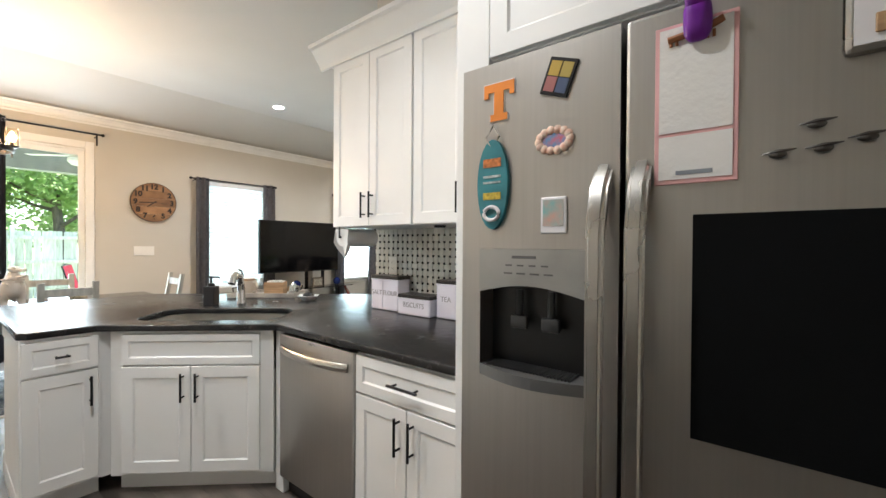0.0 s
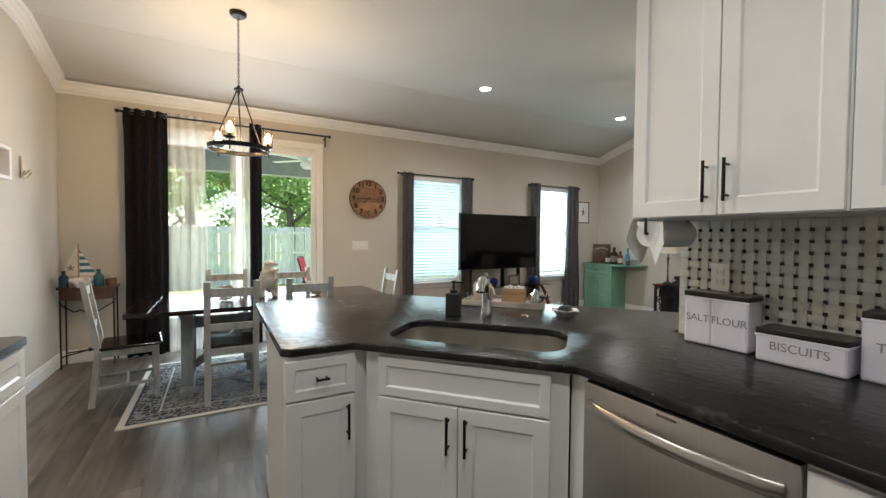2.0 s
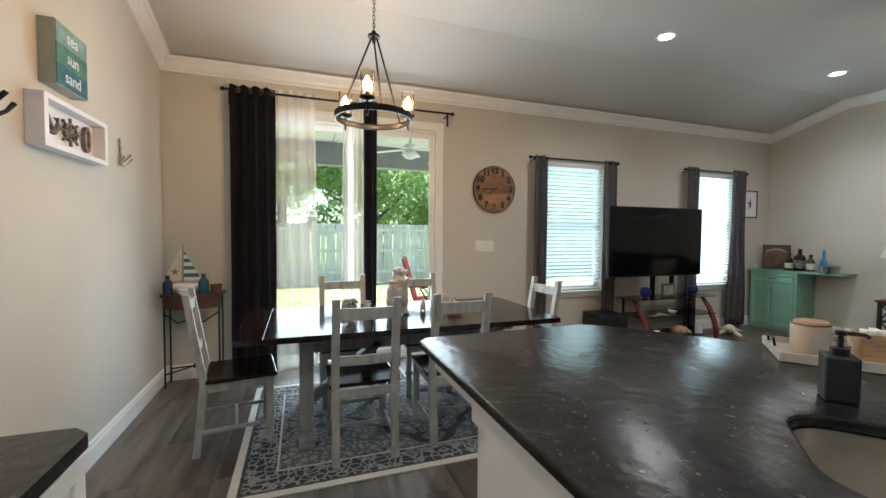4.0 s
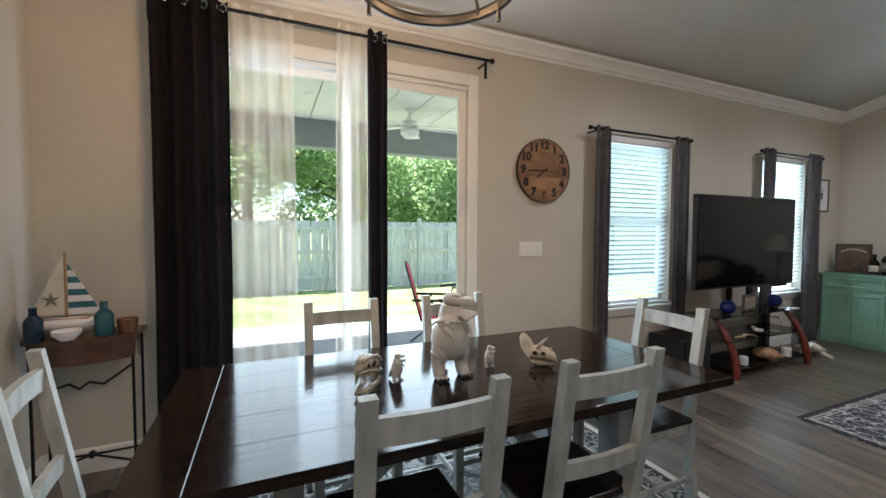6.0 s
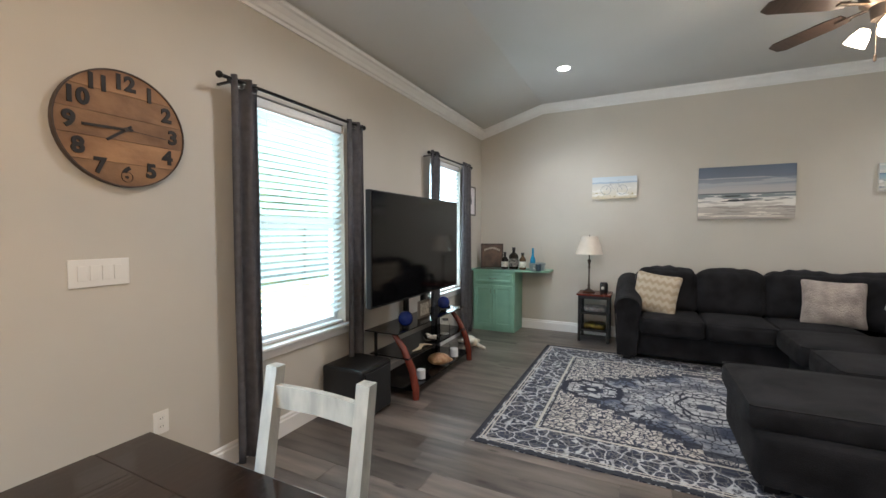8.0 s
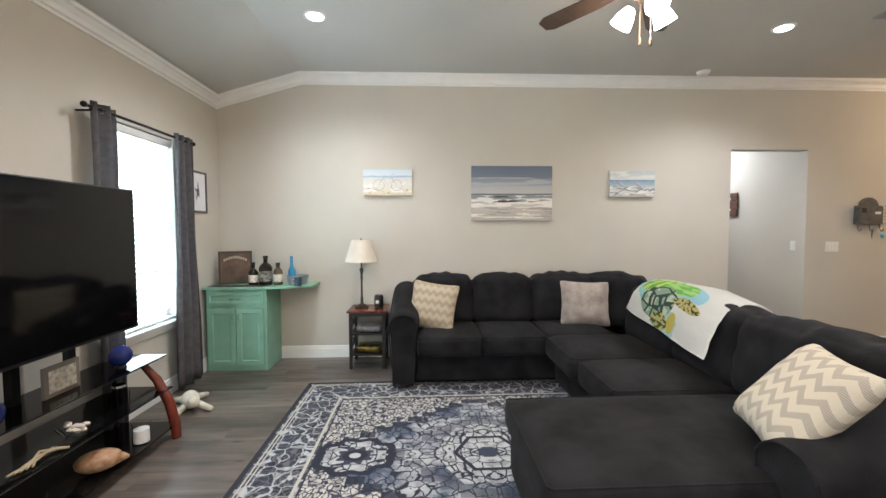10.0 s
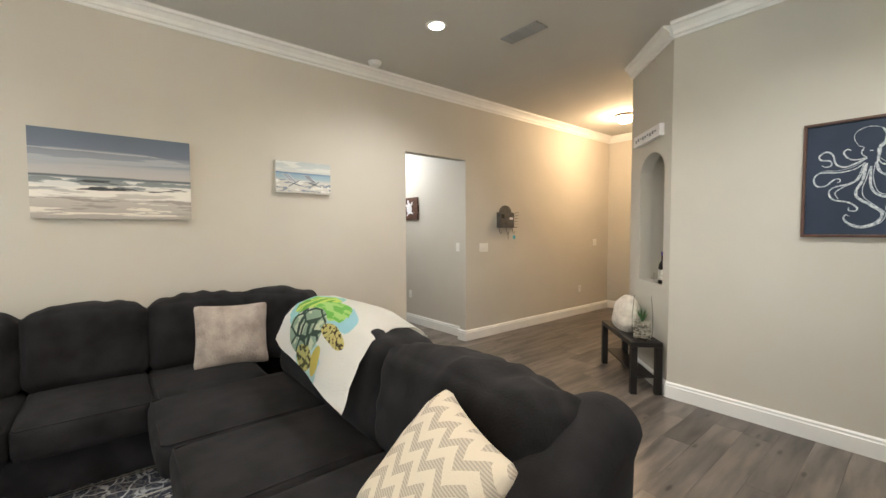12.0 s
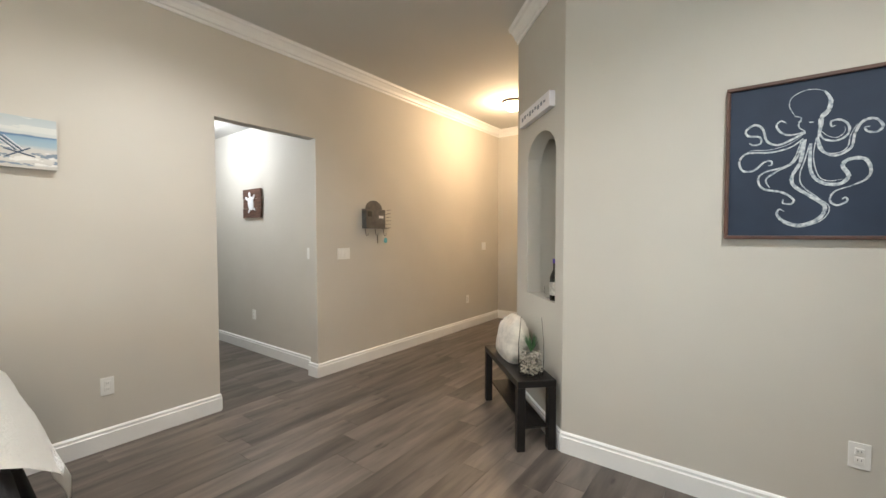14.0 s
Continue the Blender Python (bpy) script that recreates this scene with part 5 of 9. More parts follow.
    l.new(out, b.inputs["Base Color"])
    return m


CANVAS = mat("canvas_edge", (0.6, 0.58, 0.53), 0.8)
def canvas(name, label, x0, x1, z0, z1, material, d=0.035):
    c = thing(name, label, "painting", (x0 + x1) / 2, NY, (z0 + z1) / 2)
    w, h = (x1 - x0) / 2, (z1 - z0) / 2
    box("stretcher_box", c, CANVAS, -w, w, -d, 0, -h, h, 0.003)
    box("painted_face", c, material, -w, w, -d - 0.003, -d - 0.0002, -h, h, 0)
    return c, w, h, -d - 0.0035


SEAM = painting_mat("seascape_paint", [(0.0, (0.40, 0.37, 0.34)), (0.20, (0.50, 0.46, 0.42)), (0.30, (0.58, 0.55, 0.51)), (0.36, (0.30, 0.32, 0.33)), (0.46, (0.22, 0.26, 0.27)), (0.485, (0.10, 0.12, 0.14)), (0.50, (0.50, 0.48, 0.47)), (0.62, (0.44, 0.44, 0.46)), (0.66, (0.30, 0.33, 0.38)), (0.76, (0.25, 0.28, 0.33)), (0.78, (0.17, 0.20, 0.26)), (1.0, (0.12, 0.155, 0.21))], 0.03, (1.6, 1, 7),
    [(0.22, 0.40, (0.80, 0.77, 0.72), 3, 16, 0.55), (0.32, 0.47, (0.72, 0.71, 0.69), 4, 22, 0.30), (0.30, 0.46, (0.05, 0.055, 0.06), 3.0, 18, 0.22), (0.02, 0.22, (0.74, 0.69, 0.62), 3, 20, 0.25), (0.05, 0.26, (0.34, 0.31, 0.29), 3, 18, 0.2), (0.56, 0.80, (0.40, 0.42, 0.46), 1.5, 18, 0.3)])
canvas("seascape_painting", "large canvas of gray sky and breaking surf above the sofa", -3.79, -2.85, 1.575, 2.20, SEAM)
P1 = painting_mat("bicycle_paint", [(0.0, (0.60, 0.52, 0.36)), (0.15, (0.66, 0.62, 0.52)), (0.45, (0.68, 0.66, 0.61)), (0.68, (0.62, 0.62, 0.60)), (0.72, (0.30, 0.42, 0.55)), (0.78, (0.60, 0.66, 0.70)), (1.0, (0.52, 0.62, 0.70))], 0.10, (2, 1, 3),
    [(0.02, 0.30, (0.42, 0.36, 0.18), 9, 7, 0.12), (0.1, 0.6, (0.76, 0.75, 0.72), 5, 7, 0.3)])
c, w, h, yy = canvas("bicycle_painting", "small pale canvas of a bicycle on the beach", -5.02, -4.47, 1.865, 2.155, P1)
INK = mat("gray_ink", (0.36, 0.38, 0.40), 0.8)
for cx in (-0.10, 0.10):
    tube("painted_wheel", [(cx + 0.062 * math.cos(2 * math.pi * k / 20), yy, -0.03 + 0.062 * math.sin(2 * math.pi * k / 20)) for k in range(20)], 0.003, INK, c, seg=5, closed=True)
tube("painted_frame", [(-0.10, yy, -0.03), (-0.05, yy, 0.05), (0.05, yy, 0.05), (0.0, yy, -0.03), (-0.05, yy, 0.05), (-0.04, yy, 0.08)], 0.003, INK, c, seg=5)
tube("painted_frame", [(0.10, yy, -0.03), (0.05, yy, 0.05), (0.045, yy, 0.09), (0.08, yy, 0.095)], 0.003, INK, c, seg=5)
P3 = painting_mat("beach_paint", [(0.0, (0.50, 0.48, 0.44)), (0.18, (0.62, 0.60, 0.56)), (0.38, (0.56, 0.55, 0.52)), (0.46, (0.34, 0.44, 0.50)), (0.60, (0.24, 0.36, 0.47)), (0.635, (0.07, 0.15, 0.28)), (0.66, (0.56, 0.58, 0.57)), (1.0, (0.42, 0.48, 0.50))], 0.05, (3, 1, 6),
    [(0.03, 0.42, (0.20, 0.25, 0.31), 5, 9, 0.28), (0.05, 0.42, (0.74, 0.73, 0.70), 6, 8, 0.22), (0.70, 1.0, (0.62, 0.63, 0.60), 2, 6, 0.3)])
c, w, h, yy = canvas("beach_chair_painting", "small canvas of two white beach chairs by the sea", -2.17, -1.635, 1.845, 2.145, P3)
BLUEINK = mat("blue_gray_ink", (0.09, 0.13, 0.19), 0.8)
for cx in (-0.15, 0.05):
    for a in range(5):
        tube("painted_slat", [(cx - 0.06 + a * 0.013, yy, 0.03), (cx + 0.03 + a * 0.012, yy, -0.05)], 0.0028, BLUEINK if a % 2 else WHITE, c, seg=5)
    tube("painted_leg", [(cx - 0.01, yy, -0.045), (cx + 0.12, yy, -0.08)], 0.004, BLUEINK, c, seg=5)
    tube("painted_leg", [(cx + 0.0, yy, -0.09), (cx + 0.10, yy, -0.03)], 0.004, BLUEINK, c, seg=5)

# octopus picture
oc = new("octopus_picture")
oc.matrix_basis = pose(OX, 3.055, 1.81, 0, 0, -90)
tagged(oc, "framed white octopus drawing on a navy ground", "picture")
FRAMEW = mat("walnut_frame_wood", (0.085, 0.035, 0.022), 0.45, scale=8, vary=0.15)
NAVY = mat("navy_ground", (0.018, 0.032, 0.062), 0.7, scale=3, vary=0.08)
OW, OH = 0.315, 0.385
for a, b, c_, d in ((-OW, OW, OH - 0.018, OH), (-OW, OW, -OH, -OH + 0.018), (-OW, -OW + 0.018, -OH + 0.018, OH - 0.018), (OW - 0.018, OW, -OH + 0.018, OH - 0.018)):
    box("frame", oc, FRAMEW, a, b, -0.032, 0, c_, d, 0.003)
box("print", oc, NAVY, -OW + 0.017, OW - 0.017, -0.018, -0.004, -OH + 0.017, OH - 0.017, 0)
CHALKW = mat("white_chalk_line", (0.62, 0.65, 0.66), 0.8, scale=60, second=(0.20, 0.24, 0.29), bump=0)


def chalk_stroke(name, r, pts, ends=(0.15, 0.15)):
    """A chalk line through (x, z) points, r wide at its middle and thinner to its ends."""
    P = [Vector(p) for p in pts]
    out = []
    for i in range(len(P) - 1):
        p0, p1, p2, p3 = P[max(i - 1, 0)], P[i], P[i + 1], P[min(i + 2, len(P) - 1)]
        for k in range(6):
            t = k / 6
            out.append(0.5 * ((2 * p1) + (p2 - p0) * t + (2 * p0 - 5 * p1 + 4 * p2 - p3) * t * t + (3 * p1 - p0 - 3 * p2 + p3) * t ** 3))
    out.append(P[-1])
    n = len(out) - 1
    rad = []
    for i in range(n + 1):
        u = i / n
        e = ends[0] * (1 - u) + ends[1] * u
        rad.append(r * (e + (1 - e) * math.sin(math.pi * u) ** 0.8) * (1 + 0.25 * noise.noise(Vector((i * 0.6, r * 900, 0)))))
    bm = bmesh.new()
    addtube(bm, [(p.x, -0.0185, p.y) for p in out], r, 6, False, rad)
    bmesh.ops.transform(bm, matrix=Matrix.Translation((0, -0.0185, 0)) @ Matrix.Scale(0.12, 4, (0, 1, 0)) @ Matrix.Translation((0, 0.0185, 0)), verts=bm.verts)
    return part(name, bm, CHALKW, oc, smooth="auto")


chalk_stroke("head_outline", 0.0022, [(-0.045, 0.206), (-0.066, 0.253), (-0.058, 0.295), (-0.015, 0.319), (0.028, 0.317), (0.06, 0.301)], (0.6, 0.6))
chalk_stroke("octopus_head", 0.0115, [(0.056, 0.306), (0.078, 0.261), (0.072, 0.214), (0.050, 0.184), (0.046, 0.138), (0.04, 0.092)], (0.2, 0.35))
chalk_stroke("octopus_neck", 0.0035, [(-0.047, 0.205), (-0.022, 0.192), (-0.031, 0.165), (-0.026, 0.145), (-0.006, 0.128)], (0.4, 0.6))
chalk_stroke("eye", 0.0035, [(-0.033, 0.175), (-0.020, 0.176)], (0.5, 0.5))
chalk_stroke("eye", 0.0035, [(0.005, 0.168), (0.023, 0.166)], (0.5, 0.5))
chalk_stroke("tentacle", 0.0052, [(-0.006, 0.126), (-0.054, 0.117), (-0.091, 0.131), (-0.113, 0.169), (-0.096, 0.19), (-0.076, 0.177)], (0.7, 0.3))
chalk_stroke("tentacle", 0.0058, [(-0.006, 0.123), (-0.053, 0.096), (-0.105, 0.076), (-0.148, 0.1), (-0.165, 0.162), (-0.198, 0.187), (-0.232, 0.162), (-0.221, 0.135), (-0.177, 0.124), (-0.172, 0.093), (-0.2, 0.087), (-0.218, 0.099)], (1.0, 0.4))
chalk_stroke("tentacle", 0.0055, [(-0.013, 0.095), (-0.06, 0.058), (-0.135, 0.043), (-0.224, 0.049), (-0.256, 0.012), (-0.242, -0.036), (-0.197, -0.04), (-0.158, -0.004), (-0.131, 0.001), (-0.126, -0.017), (-0.14, -0.021)], (0.5, 0.4))
chalk_stroke("tentacle", 0.0022, [(-0.02, 0.105), (-0.07, 0.072), (-0.14, 0.056), (-0.21, 0.060), (-0.245, 0.03)], (0.4, 0.2))
chalk_stroke("tentacle", 0.0048, [(-0.014, 0.072), (-0.043, -0.011), (-0.11, -0.054), (-0.148, -0.09), (-0.132, -0.131)], (1.2, 0.3))
chalk_stroke("tentacle", 0.0055, [(-0.02, 0.082), (-0.058, -0.02), (-0.157, -0.054), (-0.178, -0.093), (-0.155, -0.135), (-0.085, -0.156), (-0.043, -0.191), (-0.05, -0.213), (-0.08, -0.209), (-0.08, -0.189)], (0.5, 0.5))
chalk_stroke("tentacle", 0.0088, [(-0.008, 0.09), (-0.021, -0.014), (-0.049, -0.079), (-0.041, -0.128), (0.019, -0.18), (0.069, -0.23), (0.05, -0.286), (-0.014, -0.316), (-0.074, -0.298), (-0.102, -0.263), (-0.094, -0.238), (-0.075, -0.249)], (1.0, 0.1))
chalk_stroke("tentacle", 0.0030, [(0.009, 0.059), (-0.007, -0.015), (-0.021, -0.072), (-0.011, -0.13), (0.047, -0.191), (0.085, -0.235), (0.062, -0.292), (-0.014, -0.326), (-0.08, -0.306)], (1.0, 0.3))
chalk_stroke("tentacle", 0.0092, [(0.014, 0.068), (0.016, -0.056), (0.052, -0.116), (0.114, -0.13), (0.146, -0.096), (0.125, -0.048), (0.145, -0.021), (0.196, -0.024), (0.216, -0.076), (0.199, -0.117), (0.148, -0.143)], (0.7, 0.2))
chalk_stroke("tentacle", 0.0050, [(0.160, -0.140), (0.102, -0.162), (0.086, -0.203), (0.11, -0.227), (0.143, -0.21), (0.139, -0.192), (0.126, -0.2)], (0.4, 0.4))
chalk_stroke("tentacle", 0.0026, [(0.033, 0.093), (0.025, 0.0), (0.045, -0.087), (0.08, -0.113), (0.127, -0.108)], (0.8, 0.3))
chalk_stroke("tentacle", 0.0060, [(0.037, 0.093), (0.049, 0.035), (0.098, 0.001), (0.15, 0.031), (0.161, 0.093), (0.185, 0.143), (0.223, 0.15), (0.248, 0.115), (0.231, 0.091), (0.202, 0.096), (0.192, 0.115), (0.208, 0.117)], (1.0, 0.3))
chalk_stroke("tentacle", 0.0028, [(0.041, 0.084), (0.063, 0.024), (0.104, 0.012), (0.138, 0.034), (0.148, 0.090), (0.168, 0.135)], (1.0, 0.3))
chalk_stroke("tentacle", 0.0052, [(0.043, 0.111), (0.062, 0.08), (0.103, 0.07), (0.138, 0.092), (0.141, 0.132), (0.114, 0.162), (0.083, 0.16), (0.084, 0.137), (0.097, 0.139)], (0.8, 0.4))
chalk_stroke("tentacle", 0.0020, [(0.050, 0.120), (0.075, 0.093), (0.105, 0.084), (0.128, 0.105), (0.128, 0.130)], (0.6, 0.3))

# star picture, turtle plaque, niche sign
st = new("starfish_picture")
st.matrix_basis = pose(WX, 6.275, 1.865, 0, 0, 90)
tagged(st, "framed starfish print in the corner by the window", "picture")
for a, b, c_, d in ((-0.155, 0.155, 0.19, 0.21), (-0.155, 0.155, -0.21, -0.19), (-0.155, -0.135, -0.19, 0.19), (0.135, 0.155, -0.19, 0.19)):
    box("frame", st, mat("gray_frame", (0.10, 0.095, 0.09), 0.5), a, b, -0.022, 0, c_, d, 0.002)
box("print", st, WHITE, -0.136, 0.136, -0.012, -0.004, -0.191, 0.191, 0)
bm = bmesh.new()
addslab(bm, [((0.085 if k % 2 == 0 else 0.026) * math.cos(radians(90 + 36 * k)), (0.105 if k % 2 == 0 else 0.03) * math.sin(radians(90 + 36 * k))) for k in range(10)], 0, 0.002)
part("starfish", bm, mat("slate_print", (0.10, 0.11, 0.15), 0.7, scale=30, vary=0.2), st, m=pose(0, -0.0125, 0, 90, 0, 6))

PALLET = mat("pallet_wood", (0.10, 0.045, 0.028), 0.6, scale=8, stretch=(1, 1, 6), vary=0.2)
tp = new("turtle_plaque")
tp.matrix_basis = pose(0.36, 8.10, 1.83, 0, 0, -90)
tagged(tp, "dark plank plaque with a white sea turtle cutout", "wall decoration")
for i, (a, b) in enumerate(((-0.175, -0.062), (-0.057, 0.055), (0.060, 0.175))):
    box("plank", tp, PALLET, -0.215 + 0.01 * (i % 2), 0.215 - 0.012 * ((i + 1) % 2), -0.03, -0.012, a, b, 0.003)
for x in (-0.12, 0.12):
    box("batten", tp, PALLET, x - 0.03, x + 0.03, -0.0118, 0, -0.16, 0.16, 0.002)
bm = bmesh.new()
addslab(bm, [(0.085 * math.cos(t) * (1 + 0.0 * t), 0.065 * math.sin(t)) for t in [2 * math.pi * k / 24 for k in range(24)]], 0, 0.01)
for cx, cy, rx_, ry_, rz_ in ((0.11, 0.01, 0.032, 0.022, 0), (0.07, 0.075, 0.05, 0.016, 50), (0.06, -0.075, 0.045, 0.016, -50), (-0.08, 0.055, 0.035, 0.014, 130), (-0.08, -0.055, 0.035, 0.014, -130)):
    ca, sa = math.cos(radians(rz_)), math.sin(radians(rz_))
    addslab(bm, [(cx + rx_ * math.cos(t) * ca - ry_ * math.sin(t) * sa, cy + rx_ * math.cos(t) * sa + ry_ * math.sin(t) * ca) for t in [2 * math.pi * k / 12 for k in range(12)]], 0.001, 0.009)
part("turtle", bm, WHITE, tp, "white sea turtle cutout", m=pose(-0.01, -0.031, 0, 90, 0, 0) @ pose(0, 0, 0, 0, 0, 100))

def ondiag(s, d, z, rz=0):
    """A place s along the slanted wall, d out from it."""
    return DIAG @ pose(s, d, z, 0, 0, rz)


sg = new("wall_sign")
sg.matrix_basis = ondiag(0.46, 0.0, 2.385, 180)
tagged(sg, "white block sign with gray script above the niche", "sign")
box("board", sg, WHITE, -0.31, 0.31, -0.045, 0.0, -0.055, 0.055, 0.004)
GRAYINK = mat("gray_print", (0.25, 0.28, 0.32), 0.7)
for i in range(9):
    box("script_bar", sg, GRAYINK, -0.25 + i * 0.057, -0.215 + i * 0.057, -0.047, -0.0452, -0.018 + 0.008 * (i % 3), 0.012 + 0.006 * (i % 2), 0)

bench = new("low_bench")
bench.matrix_basis = ondiag(0.0, 0.0, 0.0)
tagged(bench, "black brown low table with a shelf under the niche", "side table")
box("tabletop", bench, ESPRESSO, 0.02, 0.92, 0.03, 0.30, 0.43, 0.475, 0.003)
for s in (0.02, 0.865):
    for d in (0.03, 0.245):
        box("leg", bench, ESPRESSO, s, s + 0.055, d, d + 0.055, 0, 0.429, 0.003)
box("shelf", bench, ESPRESSO, 0.03, 0.91, 0.085, 0.245, 0.15, 0.166, 0.002)
CREAM = mat("cream_ribbed_cloth", (0.62, 0.57, 0.50), 0.9, scale=20, vary=0.08, bump=0.5, bump_scale=60)
bm = bmesh.new()
addsoft(bm, 0.40, 0.14, 0.30, 0.06, 0.05, 8, None, 0.008, 3)
part("bench_pillow", bm, CREAM, None, smooth=True, m=ondiag(0.56, 0.17, 0.62) @ pose(0, 0, 0, 12, 6, 0))
bpy.data.objects["bench_pillow"]["label"], bpy.data.objects["bench_pillow"]["category"] = "cream ribbed throw pillow lying on the low bench", "pillow"
vs_ = new("glass_vase")
vs_.matrix_basis = ondiag(0.14, 0.165, 0.476)
tagged(vs_, "tall clear glass vase with pebbles and a green succulent", "vase")
lathe("vessel", [(0.0, 0.0), (0.078, 0.0), (0.083, 0.01), (0.088, 0.10), (0.088, 0.22), (0.072, 0.40), (0.070, 0.40), (0.085, 0.22), (0.085, 0.10), (0.080, 0.012), (0.0, 0.008)], CLEAR, vs_, m=Matrix())
bm = bmesh.new()
rnd = random.Random(4)
for i in range(330):
    a, r = rnd.uniform(0, 6.283), 0.074 * math.sqrt(rnd.random())
    q = bmesh.ops.create_icosphere(bm, subdivisions=1, radius=0.008)
    bmesh.ops.transform(bm, matrix=Matrix.Translation((r * math.cos(a), r * math.sin(a), rnd.uniform(0.02, 0.165))) @ Matrix.Diagonal((rnd.uniform(0.8, 1.4), rnd.uniform(0.7, 1.2), rnd.uniform(0.5, 0.9), 1)), verts=q["verts"])
PEB = mat("river_pebbles", (0.42, 0.38, 0.32), 0.6, island=0.5, scale=30)
part("pebbles", bm, PEB, vs_, "mixed tan and gray pebbles", kind="stuff")
LEAFM = mat("succulent_green", (0.06, 0.14, 0.05), 0.5, island=0.25)
for i in range(26):
    a, t = rnd.uniform(0, 360), rnd.uniform(5, 38)
    bm = bmesh.new()
    addcyl(bm, 0.006, 0.0005, rnd.uniform(0.09, 0.14), seg=5)
    part("leaf", bm, LEAFM, vs_, m=pose(0, 0, 0.165, 0, 0, a) @ pose(0, 0, 0, 0, t, 0))


def bottle(name, label, category, m, material, r, h, neck=0.014, nh=0.35, cap=None, lab=None, rough=False):
    t = new(name)
    t.matrix_basis = m
    tagged(t, label, category)
    s = h * (1 - nh)
    lathe("body", [(0.0, 0.0), (r * 0.95, 0.0), (r, 0.01), (r, s * 0.85), (r * 0.75, s), (neck, s + h * nh * 0.25), (neck, h), (neck + 0.002, h), (0, h)], material, t, seg=20)
    if cap:
        lathe("cap", [(neck + 0.001, h - 0.03), (neck + 0.0035, h - 0.028), (neck + 0.0035, h + 0.004), (0, h + 0.005)], cap, t, seg=14)
    if lab:
        lathe("paper_label", [(r + 0.0008, s * 0.2), (r + 0.0014, s * 0.22), (r + 0.0014, s * 0.68), (r + 0.0008, s * 0.7)], lab, t, seg=20)
    return t


BROWNGL = mat("dark_bottle_glass", (0.012, 0.009, 0.006), 0.08, vary=0, bump=0)
PURPLE = mat("purple_foil", (0.08, 0.05, 0.30), 0.35)
PAPER = mat("paper_label", (0.6, 0.57, 0.5), 0.7, scale=40, vary=0.2)
bottle("wine_bottle", "dark wine bottle with purple foil in the niche", "bottle", ondiag(0.27, -0.06, NZ0), BROWNGL, 0.037, 0.30, cap=PURPLE, lab=PAPER)
bottle("wine_bottle", "dark wine bottle in the niche", "bottle", ondiag(0.20, -0.12, NZ0), BROWNGL, 0.037, 0.29, cap=PURPLE)
for s_ in (0.36, 0.44):
    g_ = new("stemless_glass")
    g_.matrix_basis = ondiag(s_, -0.06 - (s_ - 0.36), NZ0)
    tagged(g_, "clear stemless wine glass in the niche", "glass")
    lathe("vessel", [(0.0, 0.0), (0.03, 0.003), (0.043, 0.04), (0.038, 0.095), (0.036, 0.095), (0.04, 0.04), (0.0, 0.008)], CLEAR, g_, seg=18)

# mail holder
mh = thing("mail_organizer", "gray metal wall mail holder with hooks", "wall organizer", 1.05, NY, 1.68)
GMETAL = mat("galvanized_gray", (0.13, 0.13, 0.13), 0.5, 0.6, scale=12, vary=0.15)
box("back_plate", mh, GMETAL, -0.19, 0.17, -0.006, -0.001, -0.16, 0.06, 0.001)
bm = bmesh.new()
addslab(bm, [(-0.14, 0.06), (0.12, 0.06)] + [(-0.01 + 0.13 * math.cos(t), 0.06 + 0.10 * math.sin(t)) for t in [math.pi * k / 14 for k in range(15)]][1:-1], 0.001, 0.006)
part("arched_top", bm, GMETAL, mh, m=pose(0, 0, 0, 90, 0, 0))
box("pocket_front", mh, GMETAL, -0.19, 0.10, -0.075, -0.070, -0.16, 0.04, 0.001)
box("pocket_floor", mh, GMETAL, -0.19, 0.17, -0.074, -0.007, -0.162, -0.157, 0.001)
box("pocket_side", mh, GMETAL, -0.19, -0.186, -0.070, -0.007, -0.157, 0.04, 0.001)
for i in range(6):
    tube("wire", [(0.10, -0.072, -0.15 + i * 0.038), (0.20, -0.07, -0.15 + i * 0.042), (0.20, -0.004, -0.15 + i * 0.042)], 0.0022, GMETAL, mh, seg=5)
box("label_plate", mh, WHITE, 0.0, 0.07, -0.079, -0.0755, -0.045, -0.015, 0.001)
box("window_card", mh, BLKPLASTIC, -0.17, -0.11, -0.079, -0.0755, -0.03, 0.03, 0.001)
for x_ in (-0.15, 0.0, 0.13):
    tube("hook", [(x_, -0.01, -0.16), (x_, -0.02, -0.21), (x_, -0.03, -0.245), (x_, -0.055, -0.24), (x_, -0.06, -0.215)], 0.0035, GMETAL, mh, seg=6)
tube("key_cord", [(0.0, -0.05, -0.235), (0.005, -0.045, -0.33)], 0.004, RIM, mh, "dangling key", seg=5)
bm = bmesh.new()
addball(bm, (0.13, -0.05, -0.30), 0.03, (1, 0.5, 1.1), 8)
part("keychain", bm, mat("teal_charm", (0.12, 0.42, 0.48), 0.5), mh, "teal key charm", smooth=True)

# south wall decorations
def frame_s(x, z):
    return pose(x, SY, z, 0, 0, 180)


